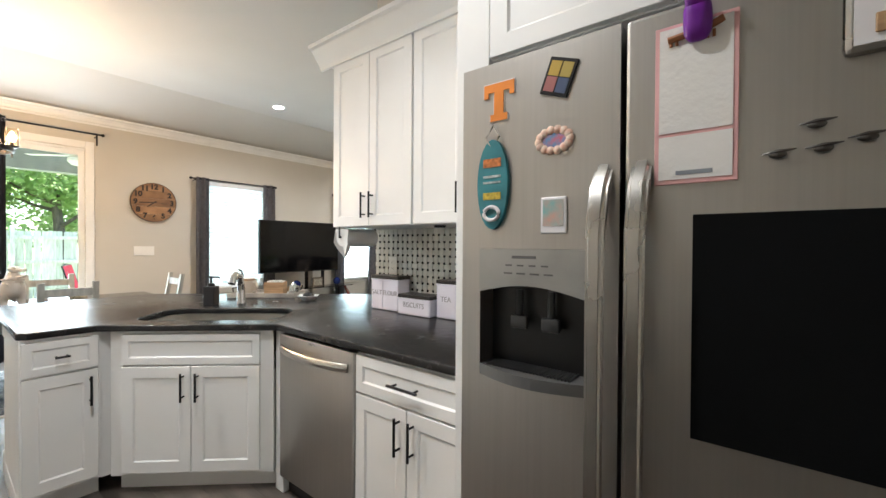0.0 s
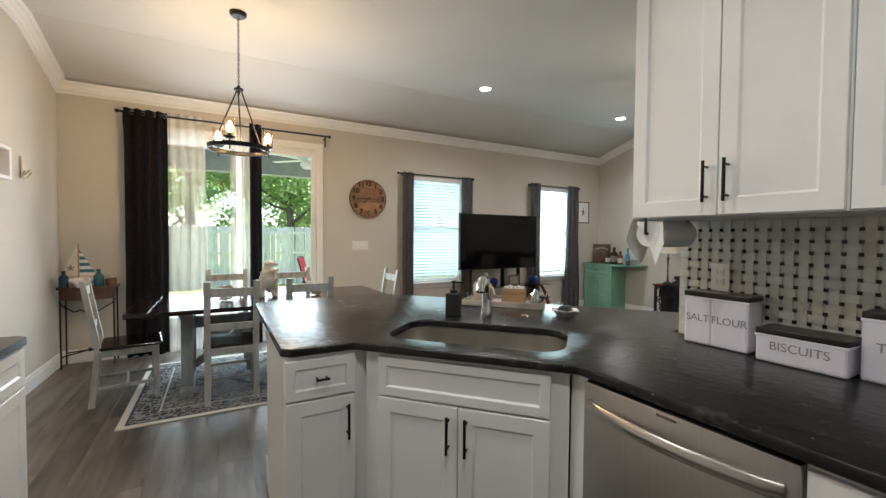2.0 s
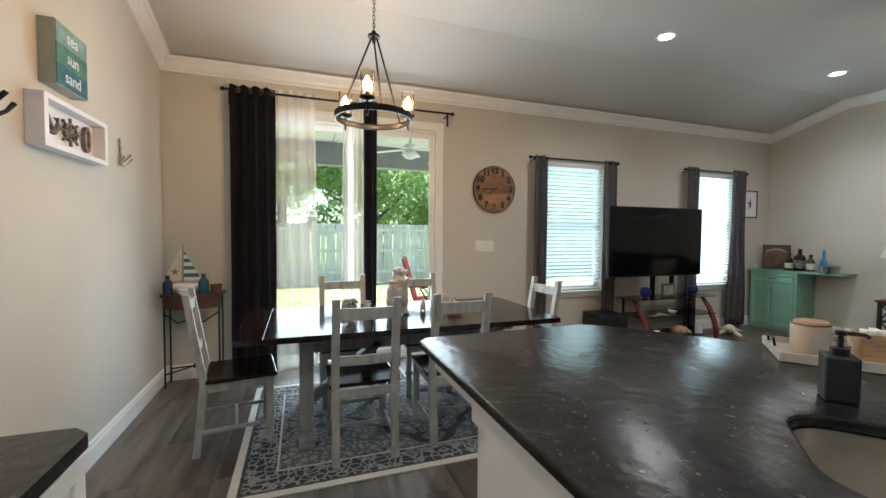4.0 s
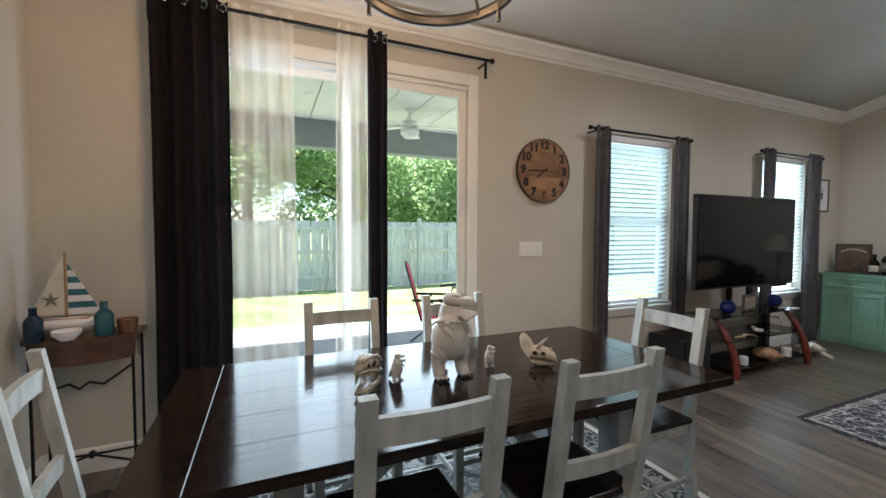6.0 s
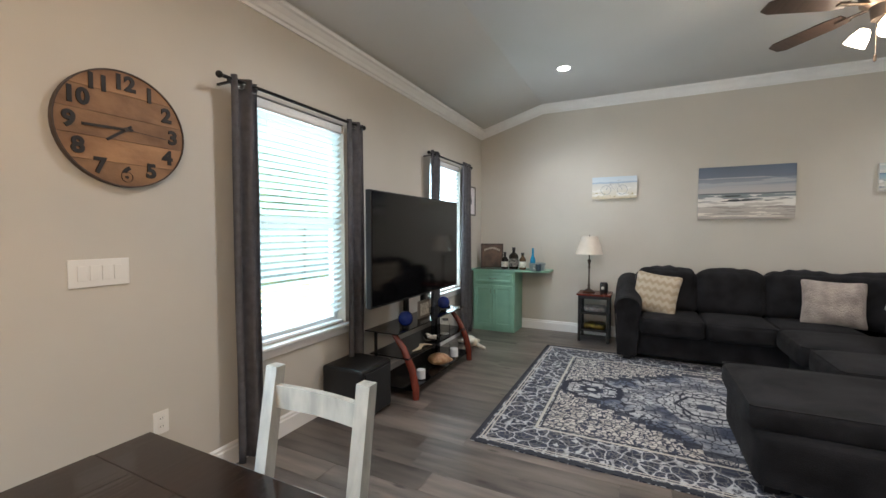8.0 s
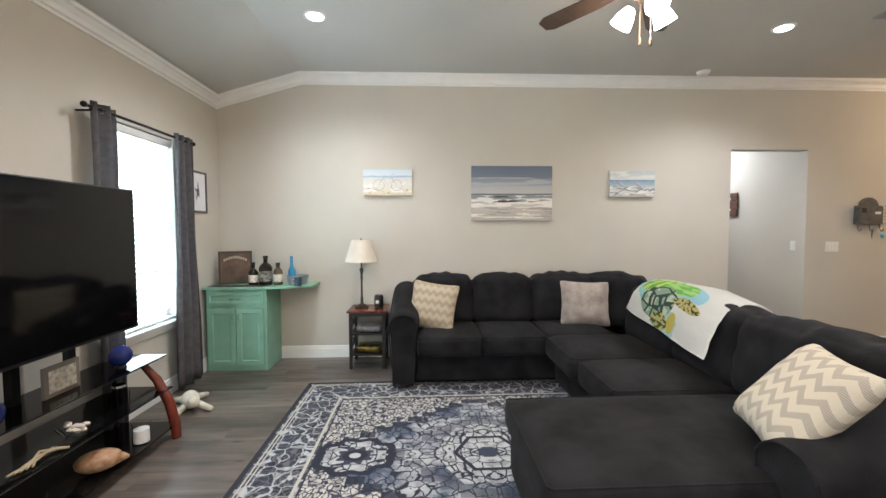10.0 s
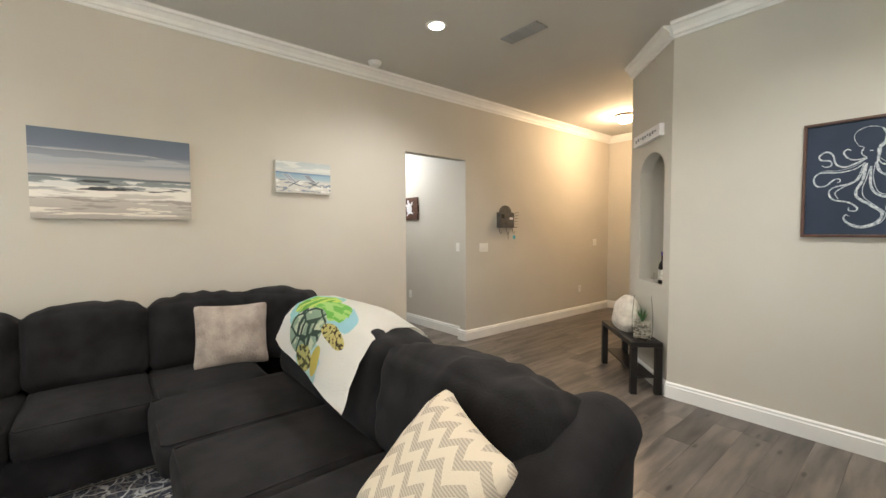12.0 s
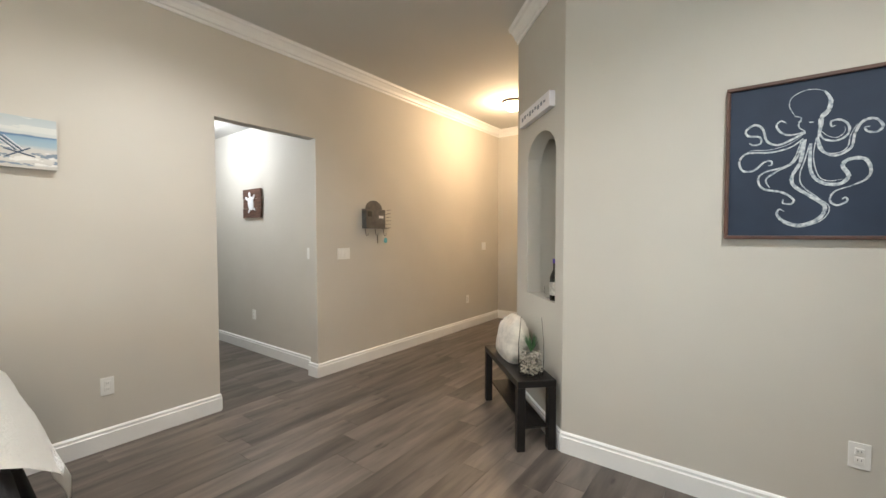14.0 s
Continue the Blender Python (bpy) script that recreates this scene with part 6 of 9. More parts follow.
DKIRON = mat("dark_cast_iron", (0.02, 0.022, 0.028), 0.6, 0.5, scale=30, vary=0.2, bump=0.3)
def anchor_hook(name, label, x, z, material, k=1.0):
    a = new(name)
    a.matrix_basis = frame_s(x, z) @ Matrix.Scale(k, 4)
    tagged(a, label, "wall hook")
    bm = bmesh.new()
    addtube(bm, [(0, -0.015, 0.13), (0, -0.018, -0.12)], 0.013, 8)
    addball(bm, (0, -0.016, 0.15), 0.03, (1, 0.45, 1.1), 12)
    addtube(bm, [(-0.05, -0.016, 0.095), (0.05, -0.016, 0.095)], 0.008, 8)
    part("shank", bm, material, a, smooth="auto")
    for s in (-1, 1):
        tube("fluke", [(0, -0.02, -0.11), (s * 0.05, -0.035, -0.115), (s * 0.09, -0.06, -0.08), (s * 0.11, -0.085, -0.03)], 0.01, material, a, radii=[0.013, 0.012, 0.010, 0.013])
    tube("prong", [(0, -0.02, -0.09), (0, -0.06, -0.06), (0, -0.11, 0.0)], 0.01, material, a, radii=[0.012, 0.010, 0.013])


anchor_hook("anchor_hook", "dark cast iron anchor wall hook", -4.42, 1.93, DKIRON, 0.78)
anchor_hook("coral_hook", "small cream metal wall hook", -5.72, 1.91, mat("antique_cream", (0.5, 0.42, 0.32), 0.5, 0.2), 0.62)
ss = new("beach_sign")
ss.matrix_basis = frame_s(-4.96, 2.25)
tagged(ss, "teal block sign with white script on the dining wall", "sign")
bands = [(0.10, (0.20, 0.33, 0.30)), (0.0, (0.07, 0.20, 0.14)), (-0.10, (0.03, 0.13, 0.17))]
box("block", ss, mat("pale_wood_block", (0.40, 0.42, 0.36), 0.7), -0.15, 0.15, -0.07, 0, -0.155, 0.155, 0.002)
for (zc, col), wd in zip(bands, ("sea", "sun", "sand")):
    box("painted_band", ss, mat("band_paint", col, 0.7, scale=12, vary=0.15), -0.149, 0.149, -0.0735, -0.0702, zc - 0.05, zc + 0.05, 0)
    text("lettering", wd, 0.085, WHITE, ss, pose(0.0, -0.0745, zc, 90, 0, 0), 0.0008)
sb_ = new("shadow_box")
sb_.matrix_basis = frame_s(-5.02, 1.90) @ Matrix.Diagonal((1.2, 1, 0.86, 1))
tagged(sb_, "white shadow box frame holding nautical wooden shapes", "wall decoration")
for a, b, c_, d in ((-0.27, 0.27, 0.115, 0.145), (-0.27, 0.27, -0.145, -0.115), (-0.27, -0.24, -0.115, 0.115), (0.24, 0.27, -0.115, 0.115)):
    box("frame", sb_, WHITE, a, b, -0.075, 0, c_, d, 0.003)
box("backing", sb_, WHITE, -0.24, 0.24, -0.012, -0.002, -0.115, 0.115, 0)
DRIFT = mat("driftwood_gray", (0.16, 0.125, 0.09), 0.7, scale=15, vary=0.2)
bm = bmesh.new()
addlathe(bm, [(0.045, -0.008), (0.055, -0.008), (0.055, 0.008), (0.045, 0.008), (0.045, -0.008)], 20)
for k in range(8):
    a = math.pi * k / 4
    addrod(bm, (0, 0, 0), (0.085 * math.cos(a), 0.085 * math.sin(a), 0), 0.006, 0.008, 6)
part("ship_wheel", bm, DRIFT, sb_, m=pose(0, -0.03, 0, 90, 0, 0))
bm = bmesh.new()
addslab(bm, [(0.03 * math.cos(t), 0.085 * math.sin(t)) for t in [2 * math.pi * k / 16 for k in range(16)]], 0, 0.02, [rounded(0, 0, 0.02, 0.10, 0.009, 3)])
part("cleat", bm, DRIFT, sb_, m=pose(0.15, -0.015, 0, 90, 0, 0))
bm = bmesh.new()
addtube(bm, [(-0.06, 0, 0.03), (-0.05, 0, -0.02), (0.0, 0, -0.045), (0.05, 0, -0.02), (0.06, 0, 0.03)], 0.013, 8)
addtube(bm, [(0, 0, -0.04), (0, 0, 0.06)], 0.009, 8)
part("anchor_shape", bm, DRIFT, sb_, m=pose(-0.15, -0.03, 0.0, 0, -25, 0))

# ---------- rugs ----------
def pattern_mat(name, w, h, border, ground, dark, mid, light, cell=9.0, lines=(), medallion=False):
    """A woven pattern: a border with motifs round a field, in metres from the rug's corner."""
    m = bpy.data.materials.new(name)
    m.use_nodes = True
    n, l = m.node_tree.nodes, m.node_tree.links
    b = n["Principled BSDF"]
    b.inputs["Roughness"].default_value = 0.95
    tc, sep = n.new("ShaderNodeTexCoord"), n.new("ShaderNodeSeparateXYZ")
    l.new(tc.outputs["Object"], sep.inputs[0])

    def mth(op, a, b_=None, c=None):
        k = n.new("ShaderNodeMath")
        k.operation = op
        for i, v in enumerate((a, b_, c)):
            if v is None:
                continue
            if isinstance(v, (int, float)):
                k.inputs[i].default_value = v
            else:
                l.new(v, k.inputs[i])
        return k.outputs[0]

    x, y = sep.outputs["X"], sep.outputs["Y"]
    ex = mth("MINIMUM", x, mth("SUBTRACT", w, x))
    ey = mth("MINIMUM", y, mth("SUBTRACT", h, y))
    edge = mth("MINIMUM", ex, ey)
    ax = mth("ABSOLUTE", mth("SUBTRACT", x, w / 2))
    ay = mth("ABSOLUTE", mth("SUBTRACT", y, h / 2))
    co = n.new("ShaderNodeCombineXYZ")
    l.new(ax, co.inputs[0]), l.new(ay, co.inputs[1])
    wn_, ws, wa = n.new("ShaderNodeTexNoise"), n.new("ShaderNodeVectorMath"), n.new("ShaderNodeVectorMath")
    wn_.inputs["Scale"].default_value, wn_.inputs["Detail"].default_value = 13.0, 3
    ws.operation, wa.operation = "MULTIPLY_ADD", "ADD"
    ws.inputs[1].default_value, ws.inputs[2].default_value = (0.07, 0.07, 0), (-0.035, -0.035, 0)
    l.new(co.outputs[0], wn_.inputs["Vector"]), l.new(wn_.outputs["Color"], ws.inputs[0])
    l.new(co.outputs[0], wa.inputs[0]), l.new(ws.outputs[0], wa.inputs[1])

    def mix(f, a, b_):
        k = n.new("ShaderNodeMix")
        k.data_type = "RGBA"
        l.new(f, k.inputs["Factor"])
        for s, v in (("A", a), ("B", b_)):
            if isinstance(v, tuple):
                k.inputs[s].default_value = (*v, 1)
            else:
                l.new(v, k.inputs[s])
        return k.outputs["Result"]

    def motif(scale, feat, lo, hi, metric="MANHATTAN", rnd=0.85):
        v = n.new("ShaderNodeTexVoronoi")
        v.feature, v.distance = feat, metric if feat == "F1" else v.distance
        v.inputs["Scale"].default_value, v.inputs["Randomness"].default_value = scale, rnd
        l.new(wa.outputs[0], v.inputs["Vector"])
        r = n.new("ShaderNodeMapRange")
        r.inputs["From Min"].default_value, r.inputs["From Max"].default_value = lo, hi
        l.new(v.outputs["Distance"], r.inputs["Value"])
        return r.outputs[0]

    def gt(a, v):
        return mth("GREATER_THAN", a, v)

    m1 = motif(cell, "F1", 0.37, 0.43)
    m2 = motif(cell * 2.3, "DISTANCE_TO_EDGE", 0.09, 0.14)
    m3 = motif(cell * 1.4, "F1", 0.46, 0.40, "CHEBYCHEV", 0.4)
    sn = n.new("ShaderNodeTexNoise")
    sn.inputs["Scale"].default_value, sn.inputs["Detail"].default_value = 2.2, 5
    l.new(tc.outputs["Object"], sn.inputs["Vector"])
    wear = n.new("ShaderNodeMapRange")
    wear.inputs["From Min"].default_value, wear.inputs["From Max"].default_value = 0.42, 0.62
    l.new(sn.outputs["Fac"], wear.inputs["Value"])
    field = mix(m1, dark, mix(m2, mid, light))
    field = mix(mth("MULTIPLY", m3, 0.2), field, mix(wear.outputs[0], dark, light))
    if medallion:
        cream = tuple(min(1.0, c * k) for c, k in zip(light, (1.18, 1.10, 0.98)))
        stepx, stepy = mth("SNAP", ax, 0.11), mth("SNAP", ay, 0.075)
        d = mth("ADD", mth("MULTIPLY", stepx, 0.72), stepy)
        sn.inputs["Scale"].default_value = 3.4
        worn = n.new("ShaderNodeTexNoise")
        worn.inputs["Scale"].default_value, worn.inputs["Detail"].default_value = 16, 6
        l.new(tc.outputs["Object"], worn.inputs["Vector"])
        wo = n.new("ShaderNodeMapRange")
        wo.inputs["From Min"].default_value, wo.inputs["From Max"].default_value = 0.45, 0.60
        l.new(worn.outputs["Fac"], wo.inputs["Value"])
        blue = mix(wear.outputs[0], (0.08, 0.10, 0.15), (0.30, 0.32, 0.36))
        ml = motif(cell * 1.25, "DISTANCE_TO_EDGE", 0.035, 0.065)
        mb = motif(cell * 0.9, "F1", 0.20, 0.26, "MANHATTAN", 0.8)
        md = motif(cell * 2.0, "F1", 0.25, 0.30, "MANHATTAN", 0.9)
        light2 = mix(wo.outputs[0], light, tuple(0.62 * c for c in light))
        inner = mix(md, mix(wo.outputs[0], dark, mid), mix(ml, dark, mix(mb, mix(md, dark, blue), mix(wear.outputs[0], blue, light2))))
        inner = mix(mth("MULTIPLY", mth("LESS_THAN", mth("ABSOLUTE", mth("SUBTRACT", d, 0.42)), 0.045), 0.6), inner, mix(md, dark, mid))
        corner = mix(motif(cell * 1.5, "F1", 0.34, 0.38, "MANHATTAN", 0.95), mix(m2, dark, mid), mix(motif(cell * 2.4, "DISTANCE_TO_EDGE", 0.07, 0.10), mid, mix(wo.outputs[0], cream, tuple(0.6 * c for c in cream))))
        field = mix(gt(d, 0.80), inner, corner)
        field = mix(mth("MULTIPLY", mth("LESS_THAN", mth("ABSOLUTE", mth("SUBTRACT", d, 0.765)), 0.045), mth("ADD", 0.45, mth("MULTIPLY", md, 0.4))), field, dark)
        # the two pendants at the ends of the field
        px, py = mth("DIVIDE", mth("SUBTRACT", ax, 0.87), 0.27), mth("DIVIDE", ay, 0.215)
        e = mth("SQRT", mth("ADD", mth("MULTIPLY", px, px), mth("MULTIPLY", py, py)))
        lobe = mth("ADD", e, mth("MULTIPLY", mth("SINE", mth("MULTIPLY", mth("ARCTAN2", py, px), 9.0)), 0.06))
        field = mix(mth("LESS_THAN", lobe, 1.0), field, dark)
        field = mix(mth("LESS_THAN", lobe, 0.80), field, mix(md, mid, mix(ml, dark, light2)))
        field = mix(mth("LESS_THAN", lobe, 0.42), field, mid)
        field = mix(mth("LESS_THAN", e, 0.30), field, dark)
        field = mix(mth("LESS_THAN", e, 0.14), field, light)
        # the middle flower and its six-sided frame
        hx = mth("MAXIMUM", mth("ADD", mth("MULTIPLY", ax, 0.87), mth("MULTIPLY", ay, 0.5)), ay)
        field = mix(mth("LESS_THAN", hx, 0.33), field, mix(md, mid, mix(ml, dark, light2)))
        field = mix(mth("LESS_THAN", mth("ABSOLUTE", mth("SUBTRACT", hx, 0.19)), 0.014), field, dark)
        field = mix(mth("LESS_THAN", hx, 0.06), field, mid)
    else:
        d = mth("ADD", mth("MULTIPLY", ax, 1.0), mth("MULTIPLY", ay, 1.15))
        zig = mth("ADD", d, mth("MULTIPLY", mth("PINGPONG", mth("MULTIPLY", ax, 6.0), 0.5), 0.10))
        med = mth("MULTIPLY", gt(zig, w * 0.36), mth("LESS_THAN", zig, w * 0.36 + 0.08))
        field = mix(med, field, dark)
    # border
    bm1 = motif(cell * 1.25, "F1", 0.30, 0.36, "MANHATTAN", 0.35)
    bm2 = motif(cell * 2.6, "DISTANCE_TO_EDGE", 0.06, 0.12)
    bord = mix(bm1, light, mix(bm2, light, dark))
    if medallion:
        vine = motif(cell * 0.95, "DISTANCE_TO_EDGE", 0.030, 0.055)
        vine2 = motif(cell * 2.0, "DISTANCE_TO_EDGE", 0.04, 0.07)
        flower = motif(cell * 0.85, "F1", 0.22, 0.27, "MANHATTAN", 0.4)
        bord = mix(vine2, tuple(0.28 * c for c in light), mix(wo.outputs[0], mid, dark))
        bord = mix(vine, mix(wo.outputs[0], light, tuple(0.6 * c for c in light)), bord)
        bord = mix(flower, mix(md, dark, light), bord)
    col = mix(gt(edge, border), bord, field)
    for p, t, c in lines:
        col = mix(mth("MULTIPLY", gt(edge, p), mth("LESS_THAN", edge, p + t)), col, c)
    wv = n.new("ShaderNodeTexNoise")
    wv.inputs["Scale"].default_value, wv.inputs["Detail"].default_value = 180, 2
    l.new(tc.outputs["Object"], wv.inputs["Vector"])
    col2 = n.new("ShaderNodeVectorMath")
    col2.operation = "SCALE"
    wr = n.new("ShaderNodeMapRange")
    wr.inputs["To Min"].default_value, wr.inputs["To Max"].default_value = 0.75, 1.2
    l.new(wv.outputs["Fac"], wr.inputs["Value"]), l.new(col, col2.inputs[0]), l.new(wr.outputs[0], col2.inputs["Scale"])
    l.new(col2.outputs[0], b.inputs["Base Color"])
    bp = n.new("ShaderNodeBump")
    bp.inputs["Strength"].default_value, bp.inputs["Distance"].default_value = 0.5, 0.004
    l.new(wv.outputs["Fac"], bp.inputs["Height"]), l.new(bp.outputs[0], b.inputs["Normal"])
    return m


def rug(t, w, h, material):
    f = t.children[0]
    f.data.materials.clear()
    f.data.materials.append(material)


rug(rugl, 3.05, 2.57, pattern_mat("navy_medallion_weave", 3.05, 2.57, 0.40, (0.38, 0.37, 0.36), (0.014, 0.018, 0.034), (0.035, 0.042, 0.07), (0.45, 0.455, 0.475), 11.0,
    [(0.0, 0.035, (0.022, 0.025, 0.035)), (0.05, 0.012, (0.45, 0.42, 0.38)), (0.075, 0.01, (0.45, 0.42, 0.38)), (0.36, 0.02, (0.48, 0.45, 0.40)), (0.395, 0.012, (0.02, 0.025, 0.04))], True))
rug(rugd, 1.62, 2.44, pattern_mat("gray_tile_weave", 1.62, 2.44, 0.24, (0.24, 0.24, 0.23), (0.030, 0.034, 0.040), (0.10, 0.10, 0.105), (0.26, 0.255, 0.245), 8.0,
    [(0.0, 0.045, (0.60, 0.57, 0.52)), (0.23, 0.014, (0.50, 0.47, 0.43)), (0.05, 0.014, (0.05, 0.05, 0.055))]))

# ---------- exterior ----------
GRASS = mat("lawn_grass", (0.22, 0.28, 0.08), 0.9, scale=1.2, second=(0.40, 0.40, 0.20), bump=0.8, bump_scale=60)
bm = bmesh.new()
addbox(bm, -400, WX - 0.16, -300, 300, -0.5, -0.15)
structure("ground", bm, GRASS, "bright green back lawn", "lawn")
bm = bmesh.new()
addbox(bm, -10.3, WX - 0.151, -7.0, 6.0, -0.148, -0.05, 0.01)
structure("patio", bm, CONCRETE, "gray concrete covered patio slab", "patio")
porch = tagged(new("porch_roof"), "white panelled porch ceiling with a gray beam", "porch", "", "structure")
PORCHW = mat("porch_panel", (0.80, 0.80, 0.78), 0.5, vary=0.02)
PORCHG = mat("porch_beam_gray", (0.26, 0.28, 0.28), 0.6, vary=0.05)
for i in range(26):
    y = -7.0 + i * 0.43
    box("ceiling_panel", porch, PORCHW, -10.25, WX - 0.155, y, y + 0.418, 3.02, 3.04, 0.004)
box("beam", porch, PORCHG, -10.25, -10.0, -7.0, 4.3, 2.62, 3.015, 0.004)
box("side_beam", porch, PORCHG, -9.999, WX - 0.16, 4.1, 4.3, 2.62, 3.015, 0.004)
box("roof_deck", porch, PORCHG, -10.35, WX - 0.155, -7.05, 4.33, 3.045, 3.12, 0)
for y in (-6.8, 4.05):
    box("post", porch, PORCHW, -10.24, -10.02, y, y + 0.2, -0.05, 2.615, 0.01)
pf = thing("patio_fan", "white patio ceiling fan with a white globe light", "ceiling fan", -9.0, 1.50, 0)
lathe("motor", [(0.0, 3.018), (0.06, 3.018), (0.06, 2.99), (0.02, 2.97), (0.02, 2.88), (0.10, 2.86), (0.12, 2.80), (0.08, 2.76), (0.0, 2.75)], PORCHW, pf)
for i in range(5):
    box("blade", pf, PORCHW, 0.12, 0.74, -0.06, 0.06, 2.79, 2.797, 0.002, m=pose(0, 0, 0, 0, 0, 72 * i + 10))
lathe("globe", [(0.0, 2.62), (0.08, 2.64), (0.13, 2.70), (0.12, 2.75), (0.0, 2.76)], PORCHW, pf)
for (x, y) in ((-8.9, 0.2), (-9.0, 3.2)):
    c = thing("patio_downlight", "small round porch ceiling light", "ceiling light", x, y, 3.018)
    lathe("trim_ring", [(0.0, -0.006), (0.06, -0.006), (0.07, 0.0)], PORCHW, c)

fence = thing("wooden_fence", "weathered gray green wooden privacy fence with flat boards", "fence", kind="")
bmq = bmesh.new()
addbox(bmq, -0.011, 0.011, -0.066, 0.066, 0.0, 1.78)
board0 = part("board", bmq, FENCEW, fence)
FXX = -14.6
rb = random.Random(7)
board0.matrix_basis = pose(FXX, -9.0, -0.14)
for i in range(1, 215):
    b = new("board", board0.data)
    b.parent = fence
    b.matrix_basis = pose(FXX + rb.uniform(-0.004, 0.004), -9.0 + i * 0.142, -0.14 + rb.uniform(-0.012, 0.012), rb.uniform(-0.6, 0.6), 0, 0)
for z in (0.15, 0.80, 1.42):
    box("rail", fence, FENCEW, FXX + 0.013, FXX + 0.05, -9.0, 21.4, z, z + 0.09, 0.003)
for i in range(12):
    box("post", fence, FENCEW, FXX + 0.051, FXX + 0.14, -8.6 + i * 2.44, -8.51 + i * 2.44, -0.15, 1.74, 0.004)
f2 = thing("side_fence", "weathered gray wooden privacy fence along the side of the lawn", "fence")
bmq = bmesh.new()
addbox(bmq, -0.066, 0.066, -0.011, 0.011, 0.0, 1.78)
b1_ = part("board", bmq, FENCEW, f2)
b1_.matrix_basis = pose(-14.4, -9.1, -0.14)
for i in range(1, 50):
    b = new("board", b1_.data)
    b.parent = f2
    b.matrix_basis = pose(-14.4 + i * 0.142, -9.1, -0.14 + rb.uniform(-0.012, 0.012))
for z in (0.15, 1.42):
    box("rail", f2, FENCEW, -14.4, -7.4, -9.088, -9.05, z, z + 0.09, 0.003)

LEAF = mat("tree_leaf", (0.18, 0.29, 0.11), 0.55, scale=0.6, second=(0.10, 0.18, 0.06), island=0.4, bump=0)
leaf_nodes, leaf_links = LEAF.node_tree.nodes, LEAF.node_tree.links
_p, _t, _m = leaf_nodes["Principled BSDF"], leaf_nodes.new("ShaderNodeBsdfTranslucent"), leaf_nodes.new("ShaderNodeMixShader")
_t.inputs[0].default_value, _m.inputs[0].default_value = (0.55, 0.70, 0.34, 1), 0.55
leaf_links.new(_p.outputs[0], _m.inputs[1]), leaf_links.new(_t.outputs[0], _m.inputs[2]), leaf_links.new(_m.outputs[0], leaf_nodes["Material Output"].inputs[0])
BARK = mat("tree_bark", (0.16, 0.13, 0.105), 0.9, scale=6, stretch=(3, 3, 0.6), vary=0.2, bump=0.6, bump_scale=20)


def tree(seed, h, spread):
    r = random.Random(seed)
    t = thing("tree", "leafy green tree behind the wooden fence", "tree")
    bm = bmesh.new()
    addtube(bm, [(0, 0, -0.2), (0.1, 0.05, h * 0.25), (0.0, 0.15, h * 0.5), (0.15, 0.1, h * 0.8)], 0.2, 8, False, [0.24, 0.18, 0.13, 0.05])
    tips = []
    for i in range(9):
        a, z0 = r.uniform(0, 6.283), h * r.uniform(0.2, 0.7)
        e = Vector((spread * 0.7 * math.cos(a), spread * 0.7 * math.sin(a), z0 + h * r.uniform(0.1, 0.28)))
        addtube(bm, [(0.05, 0.1, z0), (e.x * 0.5, e.y * 0.5, z0 + (e.z - z0) * 0.4), tuple(e)], 0.05, 6, False, [0.08, 0.05, 0.02])
        tips.append(e)
    part("trunk", bm, BARK, t, "brown bark", smooth="auto")
    verts, faces = [], []
    blobs = [(e, r.uniform(0.8, 1.5)) for e in tips] + [(Vector((r.uniform(-1, 1) * spread * 0.7, r.uniform(-1, 1) * spread * 0.7, h * r.uniform(0.15, 1.0))), r.uniform(0.7, 1.5)) for _ in range(17)]
    for c, rad in blobs:
        for _ in range(520):
            d = Vector((r.gauss(0, 1), r.gauss(0, 1), r.gauss(0, 1))).normalized() * rad * r.uniform(0.55, 1.08)
            p = c + Vector((d.x, d.y, d.z * 0.75))
            u = Vector((r.gauss(0, 1), r.gauss(0, 1), r.gauss(0, 0.6))).normalized() * r.uniform(0.06, 0.14)
            w = u.cross(Vector((r.gauss(0, 1), r.gauss(0, 1), r.gauss(0, 1)))).normalized() * r.uniform(0.04, 0.09)
            k = len(verts)
            verts += [p - u, p + w, p + u, p - w]
            faces.append((k, k + 1, k + 2, k + 3))
    me = bpy.data.meshes.new("crown")
    me.from_pydata(verts, [], faces)
    me.materials.append(LEAF)
    cr = new("crown", me)
    cr.parent = t
    return t


trees = [tree(1, 6.5, 3.0), tree(2, 5.2, 2.6), tree(3, 7.5, 3.2)]
spots = [(-19, -12), (-20.5, -5.5), (-19, -1), (-21, 3.0), (-19.5, 7), (-21, 11), (-19, 15), (-24, -9), (-25, -2.5), (-26, 4.5), (-25, 9.5), (-26, 16), (-24, 21), (-18.5, 20)]
for i, (x, y) in enumerate(spots):
    m = pose(x, y, -0.15, 0, 0, 47 * i)
    if i < 3:
        trees[i].matrix_basis = m
    else:
        copy_thing(trees[i % 3], m)
nh = thing("neighbour_house", "gray roofed white house beyond the fence", "house", -30, -9, -0.15)
box("wall", nh, mat("house_siding", (0.6, 0.6, 0.58), 0.7), 0, 6, -5, 5, 0, 2.6, 0)
bm = bmesh.new()
vv = [bm.verts.new(p) for p in ((-0.4, -5.5, 2.6), (6.4, -5.5, 2.6), (6.4, 5.5, 2.6), (-0.4, 5.5, 2.6), (3, -5.5, 4.3), (3, 5.5, 4.3))]
for f in ((0, 1, 4), (2, 3, 5), (1, 2, 5, 4), (3, 0, 4, 5), (0, 3, 2, 1)):
    bm.faces.new([vv[k] for k in f])
part("roof", bm, mat("roof_shingle_gray", (0.22, 0.22, 0.23), 0.9), nh)
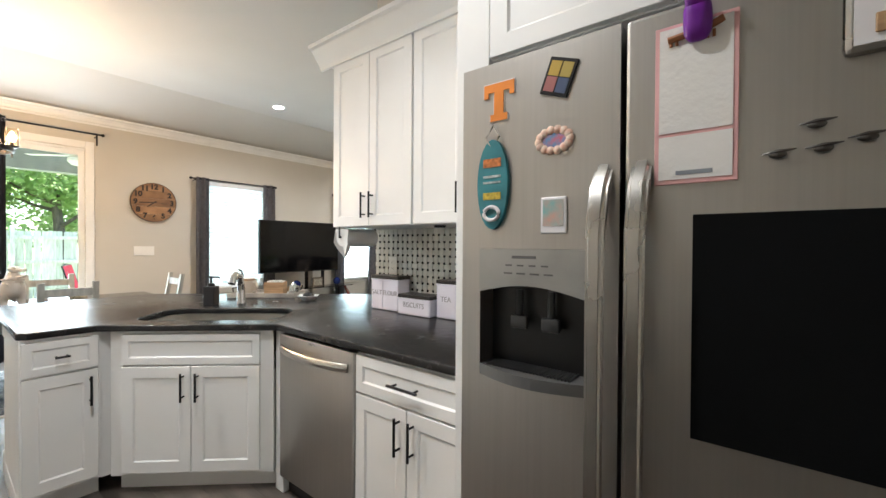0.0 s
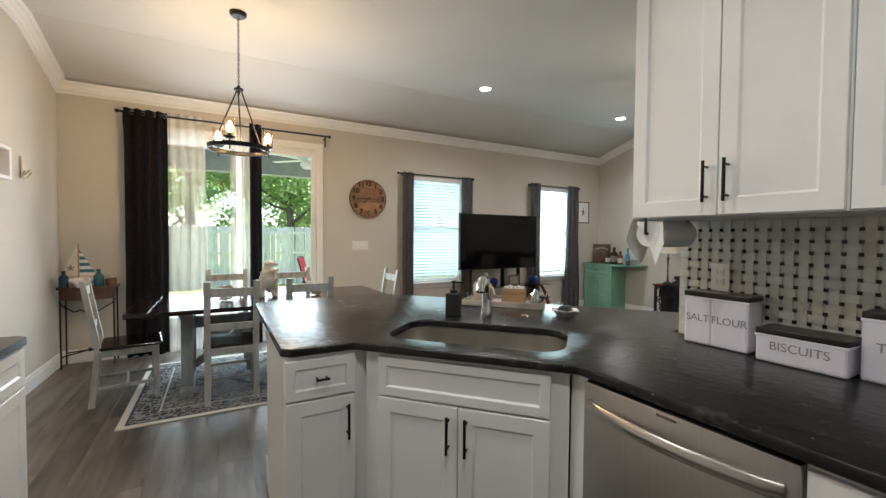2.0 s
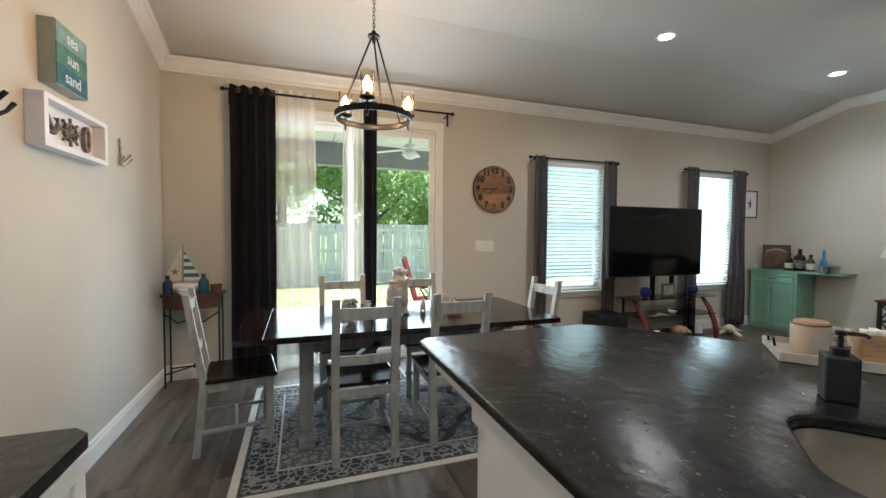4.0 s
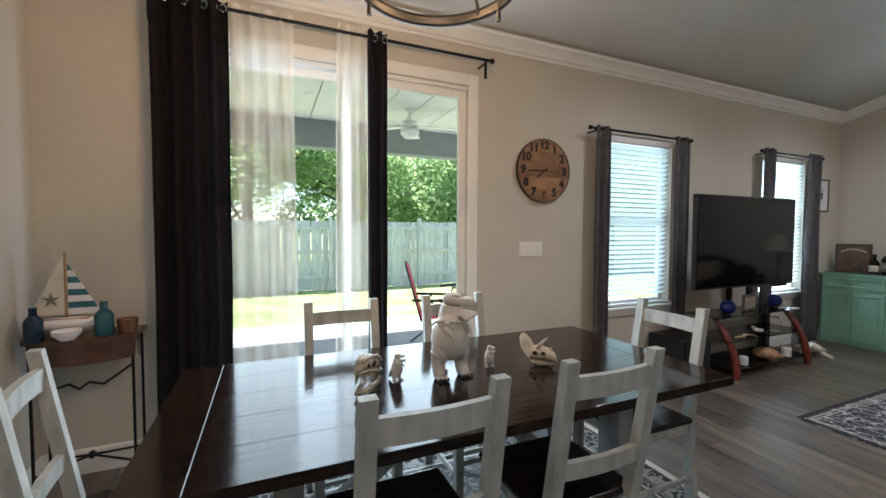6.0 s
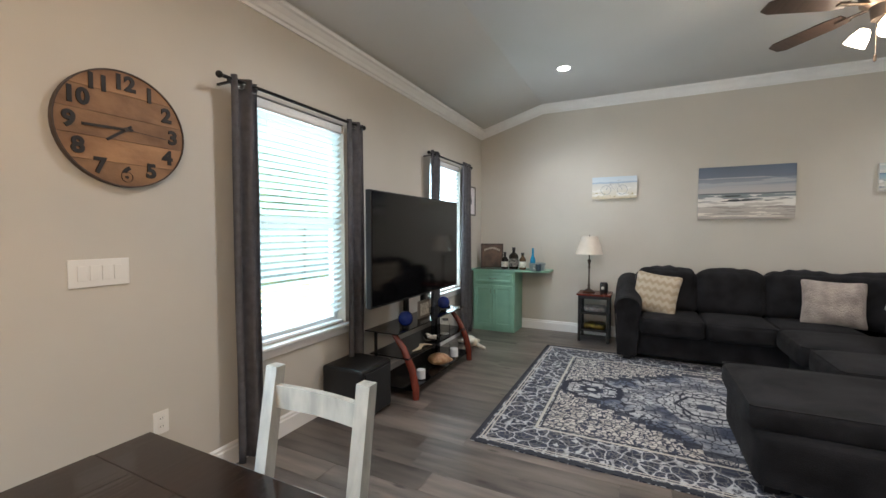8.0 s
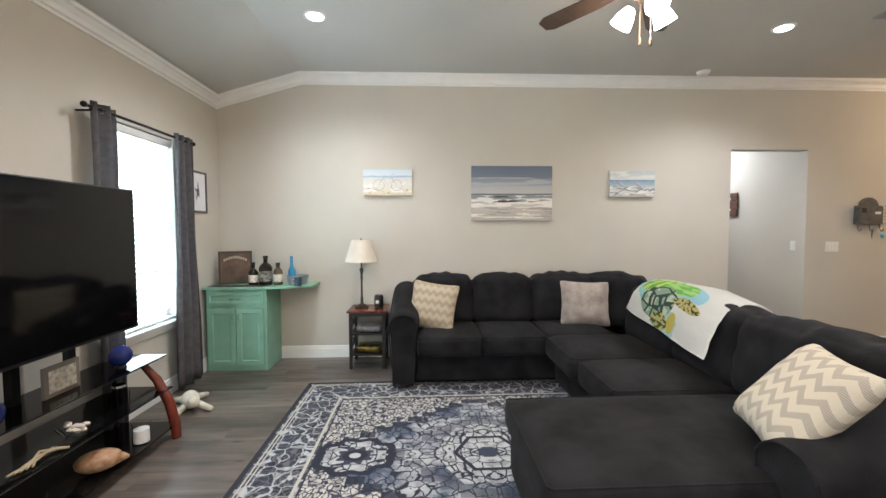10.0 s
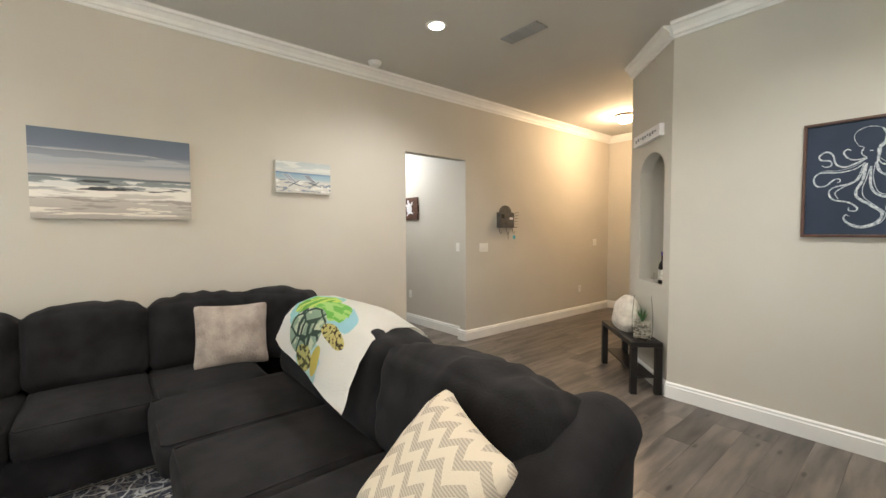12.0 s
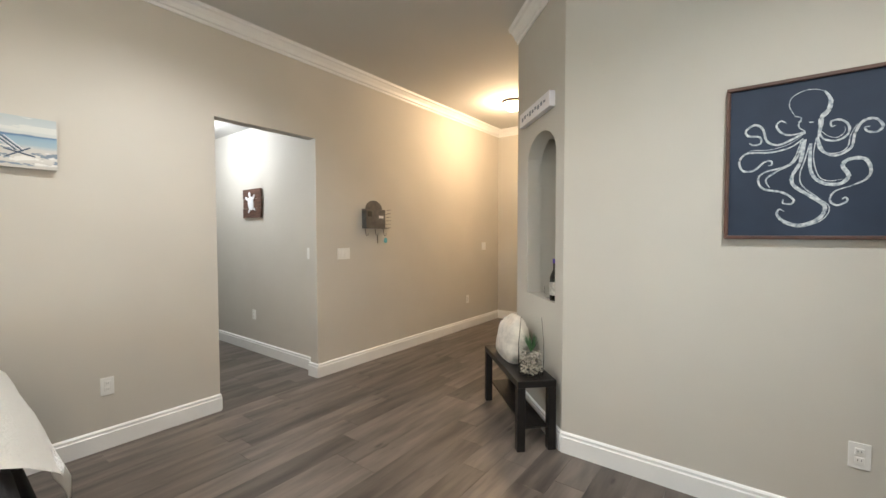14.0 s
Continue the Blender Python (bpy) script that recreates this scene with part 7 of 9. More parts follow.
for y in (-3, 0, 3):
    box("window", nh, BLKPLASTIC, 6.0, 6.03, y - 0.5, y + 0.5, 1.0, 2.1, 0)

PATM = mat("patio_metal", (0.03, 0.03, 0.03), 0.4, 0.5)
def patio_chair(x, y, rz):
    c = thing("patio_chair", "red sling folding chair with a black metal frame on the patio", "chair", x, y, -0.05, rz, group="red patio chairs")
    for s in (-0.26, 0.26):
        tube("side_frame", [(s, 0.30, 0), (s, -0.08, 0.60), (s, -0.02, 0.60)], 0.011, PATM, c)
        tube("side_frame", [(s, -0.30, 0), (s, 0.24, 0.42)], 0.011, PATM, c)
        tube("back_post", [(s, -0.16, 0.38), (s, -0.34, 1.03)], 0.011, PATM, c)
        tube("armrest", [(s, -0.27, 0.63), (s, 0.20, 0.62)], 0.016, PATM, c)
    tube("top_bar", [(-0.26, -0.34, 1.03), (0, -0.355, 1.06), (0.26, -0.34, 1.03)], 0.011, PATM, c)
    bm = bmesh.new()
    addslab(bm, [(-0.25, 0), (0.25, 0), (0.25, 0.66), (-0.25, 0.66)], 0, 0.006)
    part("back_sling", bm, REDCLOTH, c, "red sling back", m=pose(0, -0.165, 0.40, 90 + 14.5, 0, 0))
    bm = bmesh.new()
    addslab(bm, [(-0.25, 0), (0.25, 0), (0.25, 0.46), (-0.25, 0.46)], 0, 0.006)
    part("seat_sling", bm, REDCLOTH, c, "red sling seat", m=pose(0, -0.18, 0.39, 6, 0, 0))
    return c


patio_chair(-8.35, 1.60, -20)
patio_chair(-9.1, 2.35, 200)
pt = thing("patio_table", "round patio table with a glass top", "table", -8.35, 2.35, -0.05)
lathe("tabletop", [(0.0, 0.70), (0.45, 0.70), (0.46, 0.71), (0.45, 0.72), (0.0, 0.72)], CLEAR, pt, "glass top")
for k in range(4):
    tube("leg", [(0.38 * math.cos(1.57 * k), 0.38 * math.sin(1.57 * k), 0), (0.30 * math.cos(1.57 * k), 0.30 * math.sin(1.57 * k), 0.70)], 0.013, PATM, pt)
gr = thing("patio_grill", "dark barbecue grill on the patio", "grill", -8.1, -1.05, -0.05)
box("cart", gr, PATM, -0.25, 0.25, -0.4, 0.4, 0.12, 0.8, 0.01)
bm = bmesh.new()
addsoft(bm, 0.5, 0.8, 0.35, 0.15, 0.02, 6)
part("lid", bm, PATM, gr, smooth=True, m=pose(0, 0, 0.96))
for sy in (-0.38, 0.38):
    box("leg", gr, PATM, -0.2, 0.2, sy - 0.02, sy + 0.02, 0, 0.12)

# ---------- kitchen details ----------
bs = tagged(new("backsplash"), "white basketweave tile backsplash with small black squares", "backsplash", "", "structure")
box("grout", bs, mat("grout", (0.58, 0.58, 0.53), 0.8), -2.14, -0.777, 1.960, 1.969, 0.915, 1.449, 0)
P = 0.0445
TILEW = mat("white_marble_tile", (0.64, 0.64, 0.59), 0.25, scale=12, vary=0.06, island=0.06, bump=0)
TILEB = mat("black_tile", (0.012, 0.012, 0.012), 0.2, bump=0)
nx, nz = int(1.40 / P), int(0.535 / P)
bm = bmesh.new()
for i in range(nx):
    for j in range(nz):
        x, z = -2.163 + i * P, 0.916 + j * P
        if (i + j) % 2:
            addbox(bm, x + 0.0075, x + P - 0.0077, 1.9565, 1.960, z + 0.0004, z + P - 0.0004)
        else:
            addbox(bm, x + 0.0004, x + P - 0.0004, 1.9565, 1.960, z + 0.0075, z + P - 0.0077)
part("white_tile", bm, TILEW, bs, "white stone tiles in a basketweave", kind="stuff")
bq = bmesh.new()
addbox(bq, -0.0068, 0.0068, 1.9562, 1.960, -0.0068, 0.0068)
dot = part("tile", bq, TILEB, bs, "small black square tile")
dot.matrix_basis = pose(-2.163 + P, 0, 0.916 + P)
cnt, rest = 1, []
for j in range(1, nz):
    for i in range(1, nx):
        if i == 1 and j == 1:
            continue
        x, z = -2.163 + i * P, 0.916 + j * P
        if cnt < 298 and i < 28:
            d = new("tile", dot.data)
            d.parent = bs
            d.matrix_basis = pose(x, 0, z)
            tagged(d, "small black square tile")
            cnt += 1
        else:
            rest.append((x, z))
bm = bmesh.new()
for x, z in rest:
    addbox(bm, x - 0.0068, x + 0.0068, 1.9562, 1.960, z - 0.0068, z + 0.0068)
part("black_tiles", bm, TILEB, bs, "small black square tiles", kind="stuff")

LIDM = mat("dark_bamboo_lid", (0.014, 0.010, 0.009), 0.3, bump=0.05)
LETTER = mat("gray_lettering", (0.24, 0.23, 0.25), 0.7)
ENAM = mat("lilac_white_enamel", (0.70, 0.68, 0.76), 0.35, vary=0.02, bump=0.02)
def canister(word, x0, x1, yf, d, h, size):
    t = thing("canister", "white metal kitchen canister lettered in gray with a dark lid", "canister", (x0 + x1) / 2, yf, 0.915, group="kitchen canisters")
    w = (x1 - x0) / 2
    box("body", t, ENAM, -w, w, 0, d, 0, h - 0.022, 0.010)
    box("lid", t, LIDM, -w - 0.001, w + 0.001, -0.001, d + 0.001, h - 0.022, h, 0.004, "dark wooden lid")
    box("rim", t, ENAM, -w - 0.002, w + 0.002, -0.002, d + 0.002, h - 0.032, h - 0.0225, 0.002)
    text("lettering", word, size, LETTER, t, pose(0, -0.0008, h * 0.5, 90, 0, 0), 0.0004)


canister("SALT", -2.065, -1.95, 1.83, 0.115, 0.225, 0.043)
canister("FLOUR", -1.955, -1.815, 1.83, 0.115, 0.225, 0.043)
canister("BISCUITS", -1.775, -1.515, 1.79, 0.13, 0.125, 0.043)
canister("TEA", -1.50, -1.355, 1.83, 0.115, 0.225, 0.043)
canister("RICE", -1.335, -1.19, 1.82, 0.115, 0.225, 0.043)

pth = thing("paper_towel_roll", "white paper towel roll hanging under the wall cabinet", "paper towel", -2.095, 1.74, 1.388)
bm = bmesh.new()
addlathe(bm, [(0.018, -0.13), (0.055, -0.13), (0.058, -0.125), (0.058, 0.125), (0.055, 0.13), (0.018, 0.13)], 24)
PAPERW = mat("paper_white", (0.78, 0.77, 0.75), 0.9, vary=0.02, bump=0.15, bump_scale=80)
part("roll", bm, PAPERW, pth, smooth="auto", m=pose(0, 0, 0, 90, 0, 0))
bm = bmesh.new()
grid = [[bm.verts.new((-0.052 - 0.07 * v + 0.014 * math.sin(6 * u + 4 * v), (u - 0.5) * 0.25 * (1 - 0.4 * v) - 0.02 * v, 0.03 + 0.10 * math.sin(2.9 * v) * (1 - 0.3 * u) - 0.17 * v * (1.1 - 0.6 * abs(2 * u - 1)))) for u in [k / 10 for k in range(11)]] for v in [k / 8 for k in range(9)]]
for r_, s_ in zip(grid, grid[1:]):
    for k in range(10):
        bm.faces.new((r_[k], r_[k + 1], s_[k + 1], s_[k]))
part("loose_sheet", bm, PAPERW, pth, smooth=True)
bm = bmesh.new()
grid = [[bm.verts.new((-0.05 + 0.11 * u + 0.02 * v, -0.138 - 0.01 * math.sin(5 * u + 3 * v), 0.05 - v * (0.03 + 0.15 * (1 - abs(1.6 * u - 1))))) for u in [k / 8 for k in range(9)]] for v in [k / 6 for k in range(7)]]
for r_, s_ in zip(grid, grid[1:]):
    for k in range(8):
        bm.faces.new((r_[k], r_[k + 1], s_[k + 1], s_[k]))
part("loose_sheet", bm, PAPERW, pth, smooth=True)
tube("holder_rod", [(0, -0.15, 0), (0, 0.15, 0)], 0.006, BLACK, pth)
for s in (-0.15, 0.15):
    box("holder_arm", pth, BLACK, -0.006, 0.006, s - 0.002, s + 0.002, -0.006, 0.063, 0.001)

fa = thing("faucet", "chrome single handle kitchen faucet behind the sink", "faucet", -2.92, 1.365, 0.915, 40)
lathe("base", [(0.0, 0.0), (0.032, 0.0), (0.032, 0.006), (0.028, 0.03), (0.024, 0.12), (0.0, 0.12)], CHROME, fa)
tube("spout", [(0, 0, 0.08), (0, -0.005, 0.14), (0, -0.03, 0.195), (0, -0.08, 0.21), (0, -0.125, 0.185), (0, -0.14, 0.155)], 0.02, CHROME, fa, radii=[0.024, 0.025, 0.026, 0.026, 0.026, 0.024], seg=14)
tube("lever", [(0, 0.0, 0.15), (0, 0.02, 0.20), (0, 0.0, 0.235), (0, -0.05, 0.25)], 0.009, CHROME, fa, radii=[0.02, 0.012, 0.008, 0.007], seg=10)
sd = thing("soap_dispenser", "black square soap pump bottle beside the sink", "soap dispenser", -3.02, 1.205, 0.915, 40)
box("body", sd, mat("matte_black_ceramic", (0.015, 0.015, 0.017), 0.55), -0.038, 0.038, -0.038, 0.038, 0, 0.13, 0.006)
lathe("pump_collar", [(0.022, 0.131), (0.022, 0.15), (0.008, 0.153), (0.007, 0.185), (0.014, 0.187), (0.014, 0.20), (0.0, 0.202)], BLKPLASTIC, sd)
tube("nozzle", [(0, 0, 0.193), (0.05, 0, 0.193), (0.06, 0, 0.186)], 0.006, BLKPLASTIC, sd)
ty = thing("serving_tray", "rectangular whitewashed wooden tray with black handles on the counter", "tray", -3.215, 1.72, 0.915, 42)
TRAYW = mat("whitewashed_wood", (0.42, 0.38, 0.33), 0.6, scale=6, stretch=(1, 8, 1), vary=0.15)
box("bottom", ty, TRAYW, -0.25, 0.25, -0.14, 0.14, 0.0, 0.012, 0.002)
for a, b, c_, d in ((-0.25, 0.25, -0.15, -0.14), (-0.25, 0.25, 0.14, 0.15), (-0.26, -0.25, -0.15, 0.15), (0.25, 0.26, -0.15, 0.15)):
    box("rim", ty, TRAYW, a, b, c_, d, 0, 0.035, 0.002)
for s in (-1, 1):
    tube("handle", [(s * 0.255, -0.05, 0.035), (s * 0.26, -0.05, 0.065), (s * 0.26, 0.05, 0.065), (s * 0.255, 0.05, 0.035)], 0.005, BLACK, ty)
MUGC = mat("cream_stoneware", (0.55, 0.47, 0.38), 0.4, scale=10, vary=0.05)
mg = new("large_mug")
mg.matrix_basis = pose(-3.30, 1.60, 0.929, 0, 0, 10)
tagged(mg, "large cream stoneware mug with a wooden lid on the tray", "mug")
lathe("cup", [(0.0, 0.0), (0.055, 0.0), (0.062, 0.01), (0.064, 0.115), (0.060, 0.115), (0.058, 0.012), (0.0, 0.01)], MUGC, mg)
tube("handle", [(0.06, 0, 0.10), (0.10, 0, 0.10), (0.112, 0, 0.06), (0.09, 0, 0.025), (0.06, 0, 0.025)], 0.009, MUGC, mg)
LWOOD = mat("light_basket_wood", (0.42, 0.26, 0.14), 0.6, scale=10, stretch=(1, 1, 8), vary=0.15)
lathe("wooden_lid", [(0.0, 0.116), (0.052, 0.116), (0.055, 0.122), (0.052, 0.13), (0.0, 0.131)], LWOOD, mg, "pale wooden lid")
bk = new("berry_basket")
bk.matrix_basis = pose(-3.16, 1.76, 0.929, 0, 0, 42)
tagged(bk, "small pale wooden basket of sugar packets on the tray", "basket")
for a, b, c_, d in ((-0.075, 0.075, -0.055, -0.050), (-0.075, 0.075, 0.050, 0.055), (-0.075, -0.070, -0.05, 0.05), (0.070, 0.075, -0.05, 0.05)):
    box("side", bk, LWOOD, a, b, c_, d, 0, 0.10, 0.001)
box("base", bk, LWOOD, -0.07, 0.07, -0.05, 0.05, 0, 0.004, 0)
for i in range(5):
    box("packet", bk, PAPERW, -0.06 + i * 0.026, -0.04 + i * 0.026, -0.03, 0.03, 0.006, 0.108 + 0.006 * (i % 2), 0.001)
cs = new("glass_cloche")
cs.matrix_basis = pose(-3.30, 1.75, 0.929)
tagged(cs, "clear glass dome with a metal knob on the tray", "glass dome")
lathe("dome", [(0.045, 0.0), (0.047, 0.05), (0.038, 0.085), (0.015, 0.10), (0.012, 0.115), (0.0, 0.12)], CLEAR, cs)
sv = new("silver_kettle")
sv.matrix_basis = pose(-3.06, 1.86, 0.929, 0, 0, 30)
tagged(sv, "small polished silver pot on the tray", "pot")
lathe("bowl", [(0.0, 0.0), (0.03, 0.0), (0.05, 0.03), (0.045, 0.065), (0.02, 0.075), (0.012, 0.09), (0.0, 0.095)], CHROME, sv)
tube("spout", [(0.045, 0, 0.03), (0.07, 0, 0.05), (0.08, 0, 0.075)], 0.007, CHROME, sv)
sp = new("scrubber_dish")
sp.matrix_basis = pose(-2.72, 1.78, 0.915, 0, 0, 20)
tagged(sp, "white flower shaped dish with a black scrubber", "dish")
bm = bmesh.new()
addlathe(bm, [(0.0, 0.0), (0.045, 0.0), (0.065, 0.03), (0.075, 0.034), (0.073, 0.038), (0.06, 0.032), (0.04, 0.008), (0.0, 0.008)], 30)
for v in bm.verts:
    a = math.atan2(v.co.y, v.co.x)
    r = math.hypot(v.co.x, v.co.y)
    if r > 0.06:
        k = 1 + 0.18 * math.cos(6 * a)
        v.co.x *= k
        v.co.y *= k
part("dish", bm, WHITE, sp, smooth=True)
bm = bmesh.new()
addball(bm, (0, 0, 0.034), 0.042, (1, 1, 0.6), 16)
part("scrubber", bm, mat("black_scrub_mesh", (0.02, 0.02, 0.02), 0.8, scale=60, bump=0.8, bump_scale=300), sp, "black mesh scrubber", smooth=True)
lathe("drain_cover", [(0.0, 0.004), (0.018, 0.004), (0.022, 0.0)], CHROME, None, "small round chrome air switch on the counter", m=Matrix.Translation((-2.84, 1.58, 0.9145)))["category"] = "counter button"

# fridge door pieces; the door face is at y 0.905
def magnet(name, label, category, x, z, rx_=0):
    t = new(name)
    t.matrix_basis = pose(x, 0.9045, z)
    return tagged(t, label, category)


m1_ = magnet("letter_magnet", "orange letter T magnet with a white edge on the refrigerator", "magnet", -0.535, 1.712)
m1_.matrix_basis = m1_.matrix_basis @ Matrix.Scale(0.88, 4)
ORANGE = mat("orange_plastic", (0.85, 0.26, 0.02), 0.5, bump=0)
def tee(k, y0, y1):
    bm = bmesh.new()
    pts = [(-0.05, 0.055), (0.05, 0.055), (0.05, 0.015), (0.035, 0.015), (0.035, 0.03), (0.016, 0.03), (0.016, -0.035), (0.028, -0.035), (0.028, -0.055), (-0.028, -0.055), (-0.028, -0.035), (-0.016, -0.035), (-0.016, 0.03), (-0.035, 0.03), (-0.035, 0.015), (-0.05, 0.015)]
    pts = [(x + math.copysign(k, x), z + math.copysign(k, z)) for x, z in pts]
    addslab(bm, pts, y0, y1)
    bmesh.ops.transform(bm, matrix=pose(0, 0, 0, 90, 0, 0), verts=bm.verts)
    return bm
part("backing", tee(0.003, 0.0, 0.002), WHITE, m1_)
part("letter", tee(0.0, 0.0022, 0.004), ORANGE, m1_)
m2_ = magnet("photo_magnet", "colorful striped souvenir magnet tilted on the refrigerator", "magnet", -0.375, 1.735)
m2_.matrix_basis = m2_.matrix_basis @ pose(0, 0, 0, 0, 20, 0) @ Matrix.Scale(0.78, 4)
box("frame", m2_, BLKPLASTIC, -0.045, 0.045, -0.006, 0, -0.055, 0.055, 0.002)
cols = [(0.42, 0.16, 0.15), (0.50, 0.34, 0.06), (0.08, 0.11, 0.20), (0.45, 0.34, 0.08)]
for i in range(2):
    for j in range(2):
        box("picture_patch", m2_, mat("magnet_color", cols[i * 2 + j], 0.4, bump=0), -0.036 + i * 0.038, -0.002 + i * 0.038, -0.0075, -0.0062, -0.045 + j * 0.046, -0.002 + j * 0.046, 0)
m3_ = magnet("shell_magnet", "pink and blue seashell souvenir magnet on the refrigerator", "magnet", -0.385, 1.59)
m3_.matrix_basis = m3_.matrix_basis @ Matrix.Scale(0.76, 4)
bm = bmesh.new()
for k in range(14):
    a = 2 * math.pi * k / 14
    addball(bm, (0.05 * math.cos(a), -0.006, 0.032 * math.sin(a)), 0.014, (1, 0.5, 1), 8)
part("shell_border", bm, mat("shell_pink", (0.72, 0.40, 0.30), 0.5, scale=60, second=(0.75, 0.66, 0.55)), m3_, smooth=True)
box("center", m3_, mat("magnet_blue", (0.12, 0.32, 0.55), 0.4, scale=60, second=(0.6, 0.15, 0.2)), -0.042, 0.042, -0.007, 0, -0.025, 0.025, 0.004)
m4_ = magnet("beach_magnet", "small white framed card magnet with a pink and teal print", "magnet", -0.385, 1.415)
box("frame", m4_, WHITE, -0.032, 0.032, -0.006, 0, -0.043, 0.043, 0.003)
box("print", m4_, mat("peach_teal_print", (0.20, 0.50, 0.50), 0.5, scale=25, second=(0.65, 0.35, 0.28), bump=0), -0.025, 0.025, -0.0072, -0.0062, -0.025, 0.036, 0)
m5_ = magnet("surfboard_sign", "teal wooden surfboard shaped sign with a twine loop", "magnet", -0.548, 1.50)
bm = bmesh.new()
addslab(bm, [(0.045 * math.cos(t), 0.115 * math.sin(t)) for t in [2 * math.pi * k / 28 for k in range(28)]], 0.0, 0.012)
part("board", bm, mat("teal_board", (0.04, 0.23, 0.27), 0.45, scale=12, vary=0.15), m5_, m=pose(0, 0, 0, 90, 0, 0))
tube("twine", [(0.0, -0.008, 0.09), (-0.02, -0.012, 0.12), (0.0, -0.008, 0.15), (0.02, -0.012, 0.12), (0, -0.008, 0.09)], 0.003, CREAM, m5_)
for zc, hh, col in ((0.055, 0.022, (0.55, 0.18, 0.04)), (0.02, 0.006, (0.5, 0.6, 0.6)), (0.005, 0.005, (0.5, 0.6, 0.6)), (-0.03, 0.018, (0.55, 0.42, 0.05))):
    box("painted_mark", m5_, mat("sign_mark", col, 0.6, scale=80, vary=0.25, bump=0), -0.026, 0.026, -0.0135, -0.0122, zc - hh / 2, zc + hh / 2, 0)
bm = bmesh.new()
addtube(bm, [(0.022 * math.cos(t), -0.015, -0.075 + 0.017 * math.sin(t)) for t in [2 * math.pi * k / 18 for k in range(18)]], 0.005, 8, True)
part("opener_ring", bm, WHITE, m5_, "white metal bottle opener ring", smooth="auto")
np_ = magnet("notepad", "white notepad with a pink edge under a purple clip", "notepad", -0.105, 1.62)
PINK = mat("pink_border", (0.75, 0.42, 0.42), 0.6, bump=0)
box("backing", np_, PINK, -0.068, 0.068, -0.006, 0, -0.155, 0.155, 0.001)
box("paper", np_, PAPERW, -0.060, 0.060, -0.0075, -0.0062, -0.055, 0.148, 0)
box("paper", np_, PAPERW, -0.060, 0.060, -0.0075, -0.0062, -0.146, -0.062, 0)
box("script_bar", np_, GRAYINK, -0.03, 0.03, -0.0082, -0.0077, -0.138, -0.130, 0)
bm = bmesh.new()
addtube(bm, [(-0.045, -0.009, 0.125), (-0.02, -0.009, 0.128), (0.02, -0.009, 0.132), (0.045, -0.009, 0.142)], 0.007, 8)
for dx in (-0.04, -0.03, 0.02, 0.03):
    addtube(bm, [(dx, -0.009, 0.125), (dx, -0.009, 0.112)], 0.003, 6)
part("dog_print", bm, mat("dachshund_brown", (0.33, 0.13, 0.05), 0.6), np_)
cp = magnet("chip_clip", "purple plastic clip holding the notepad", "clip", -0.10, 1.782)
cp.matrix_basis = cp.matrix_basis @ Matrix.Scale(0.8, 4)
VIOLET = mat("violet_plastic", (0.16, 0.01, 0.30), 0.3, bump=0)
bm = bmesh.new()
addsoft(bm, 0.052, 0.03, 0.085, 0.012, 0.006, 5)
part("jaw", bm, VIOLET, cp, smooth=True, m=pose(0, -0.024, -0.02, 8, 0, 0))
bm = bmesh.new()
addsoft(bm, 0.046, 0.016, 0.06, 0.008, 0.004, 5)
part("grip", bm, VIOLET, cp, smooth=True, m=pose(0, -0.045, 0.03, 28, 0, 0))
bb = magnet("blackboard_sheet", "blank black magnetic sheet on the refrigerator door", "board", 0.11, 1.19)
box("sheet", bb, mat("blackboard", (0.003, 0.0035, 0.004), 0.7, vary=0.1, bump=0, spec=0.12), -0.216, 0.205, -0.003, 0, -0.215, 0.215, 0.001)
wb = magnet("whiteboard", "small white board with a silver frame on the refrigerator", "board", 0.20, 1.745)
box("frame", wb, STEELH, -0.105, 0.11, -0.012, 0, -0.10, 0.10, 0.01)
box("surface", wb, WHITE, -0.093, 0.098, -0.0135, -0.0122, -0.088, 0.088, 0)
box("wood_patch", wb, LWOOD, -0.07, 0.07, -0.018, -0.0137, -0.075, -0.045, 0.002)
PEWTER = mat("pewter", (0.16, 0.15, 0.14), 0.35, 1.0, vary=0.2, bump=0.2)
for (x, z) in ((0.018, 1.502), (0.075, 1.505), (0.125, 1.515), (0.067, 1.545)):
    q_ = magnet("bird_magnet", "small pewter bird magnet on the refrigerator", "magnet", x, z)
    tagged(q_, "", "", "bird magnets")
    bm = bmesh.new()
    addball(bm, (0, -0.008, 0), 0.007, (1.8, 0.9, 1), 8)
    addtube(bm, [(-0.022, -0.008, 0.002), (0, -0.012, 0.004), (0.024, -0.008, 0.007)], 0.003, 6, False, [0.001, 0.004, 0.001])
    part("bird", bm, PEWTER, q_, smooth="auto")

# ---------- dining details ----------
RESIN = mat("white_resin", (0.62, 0.56, 0.50), 0.5, scale=10, vary=0.05, bump=0.2, bump_scale=50)
BONE = mat("bone_resin", (0.58, 0.52, 0.41), 0.55, scale=14, second=(0.28, 0.22, 0.15), bump=0.3, bump_scale=60)


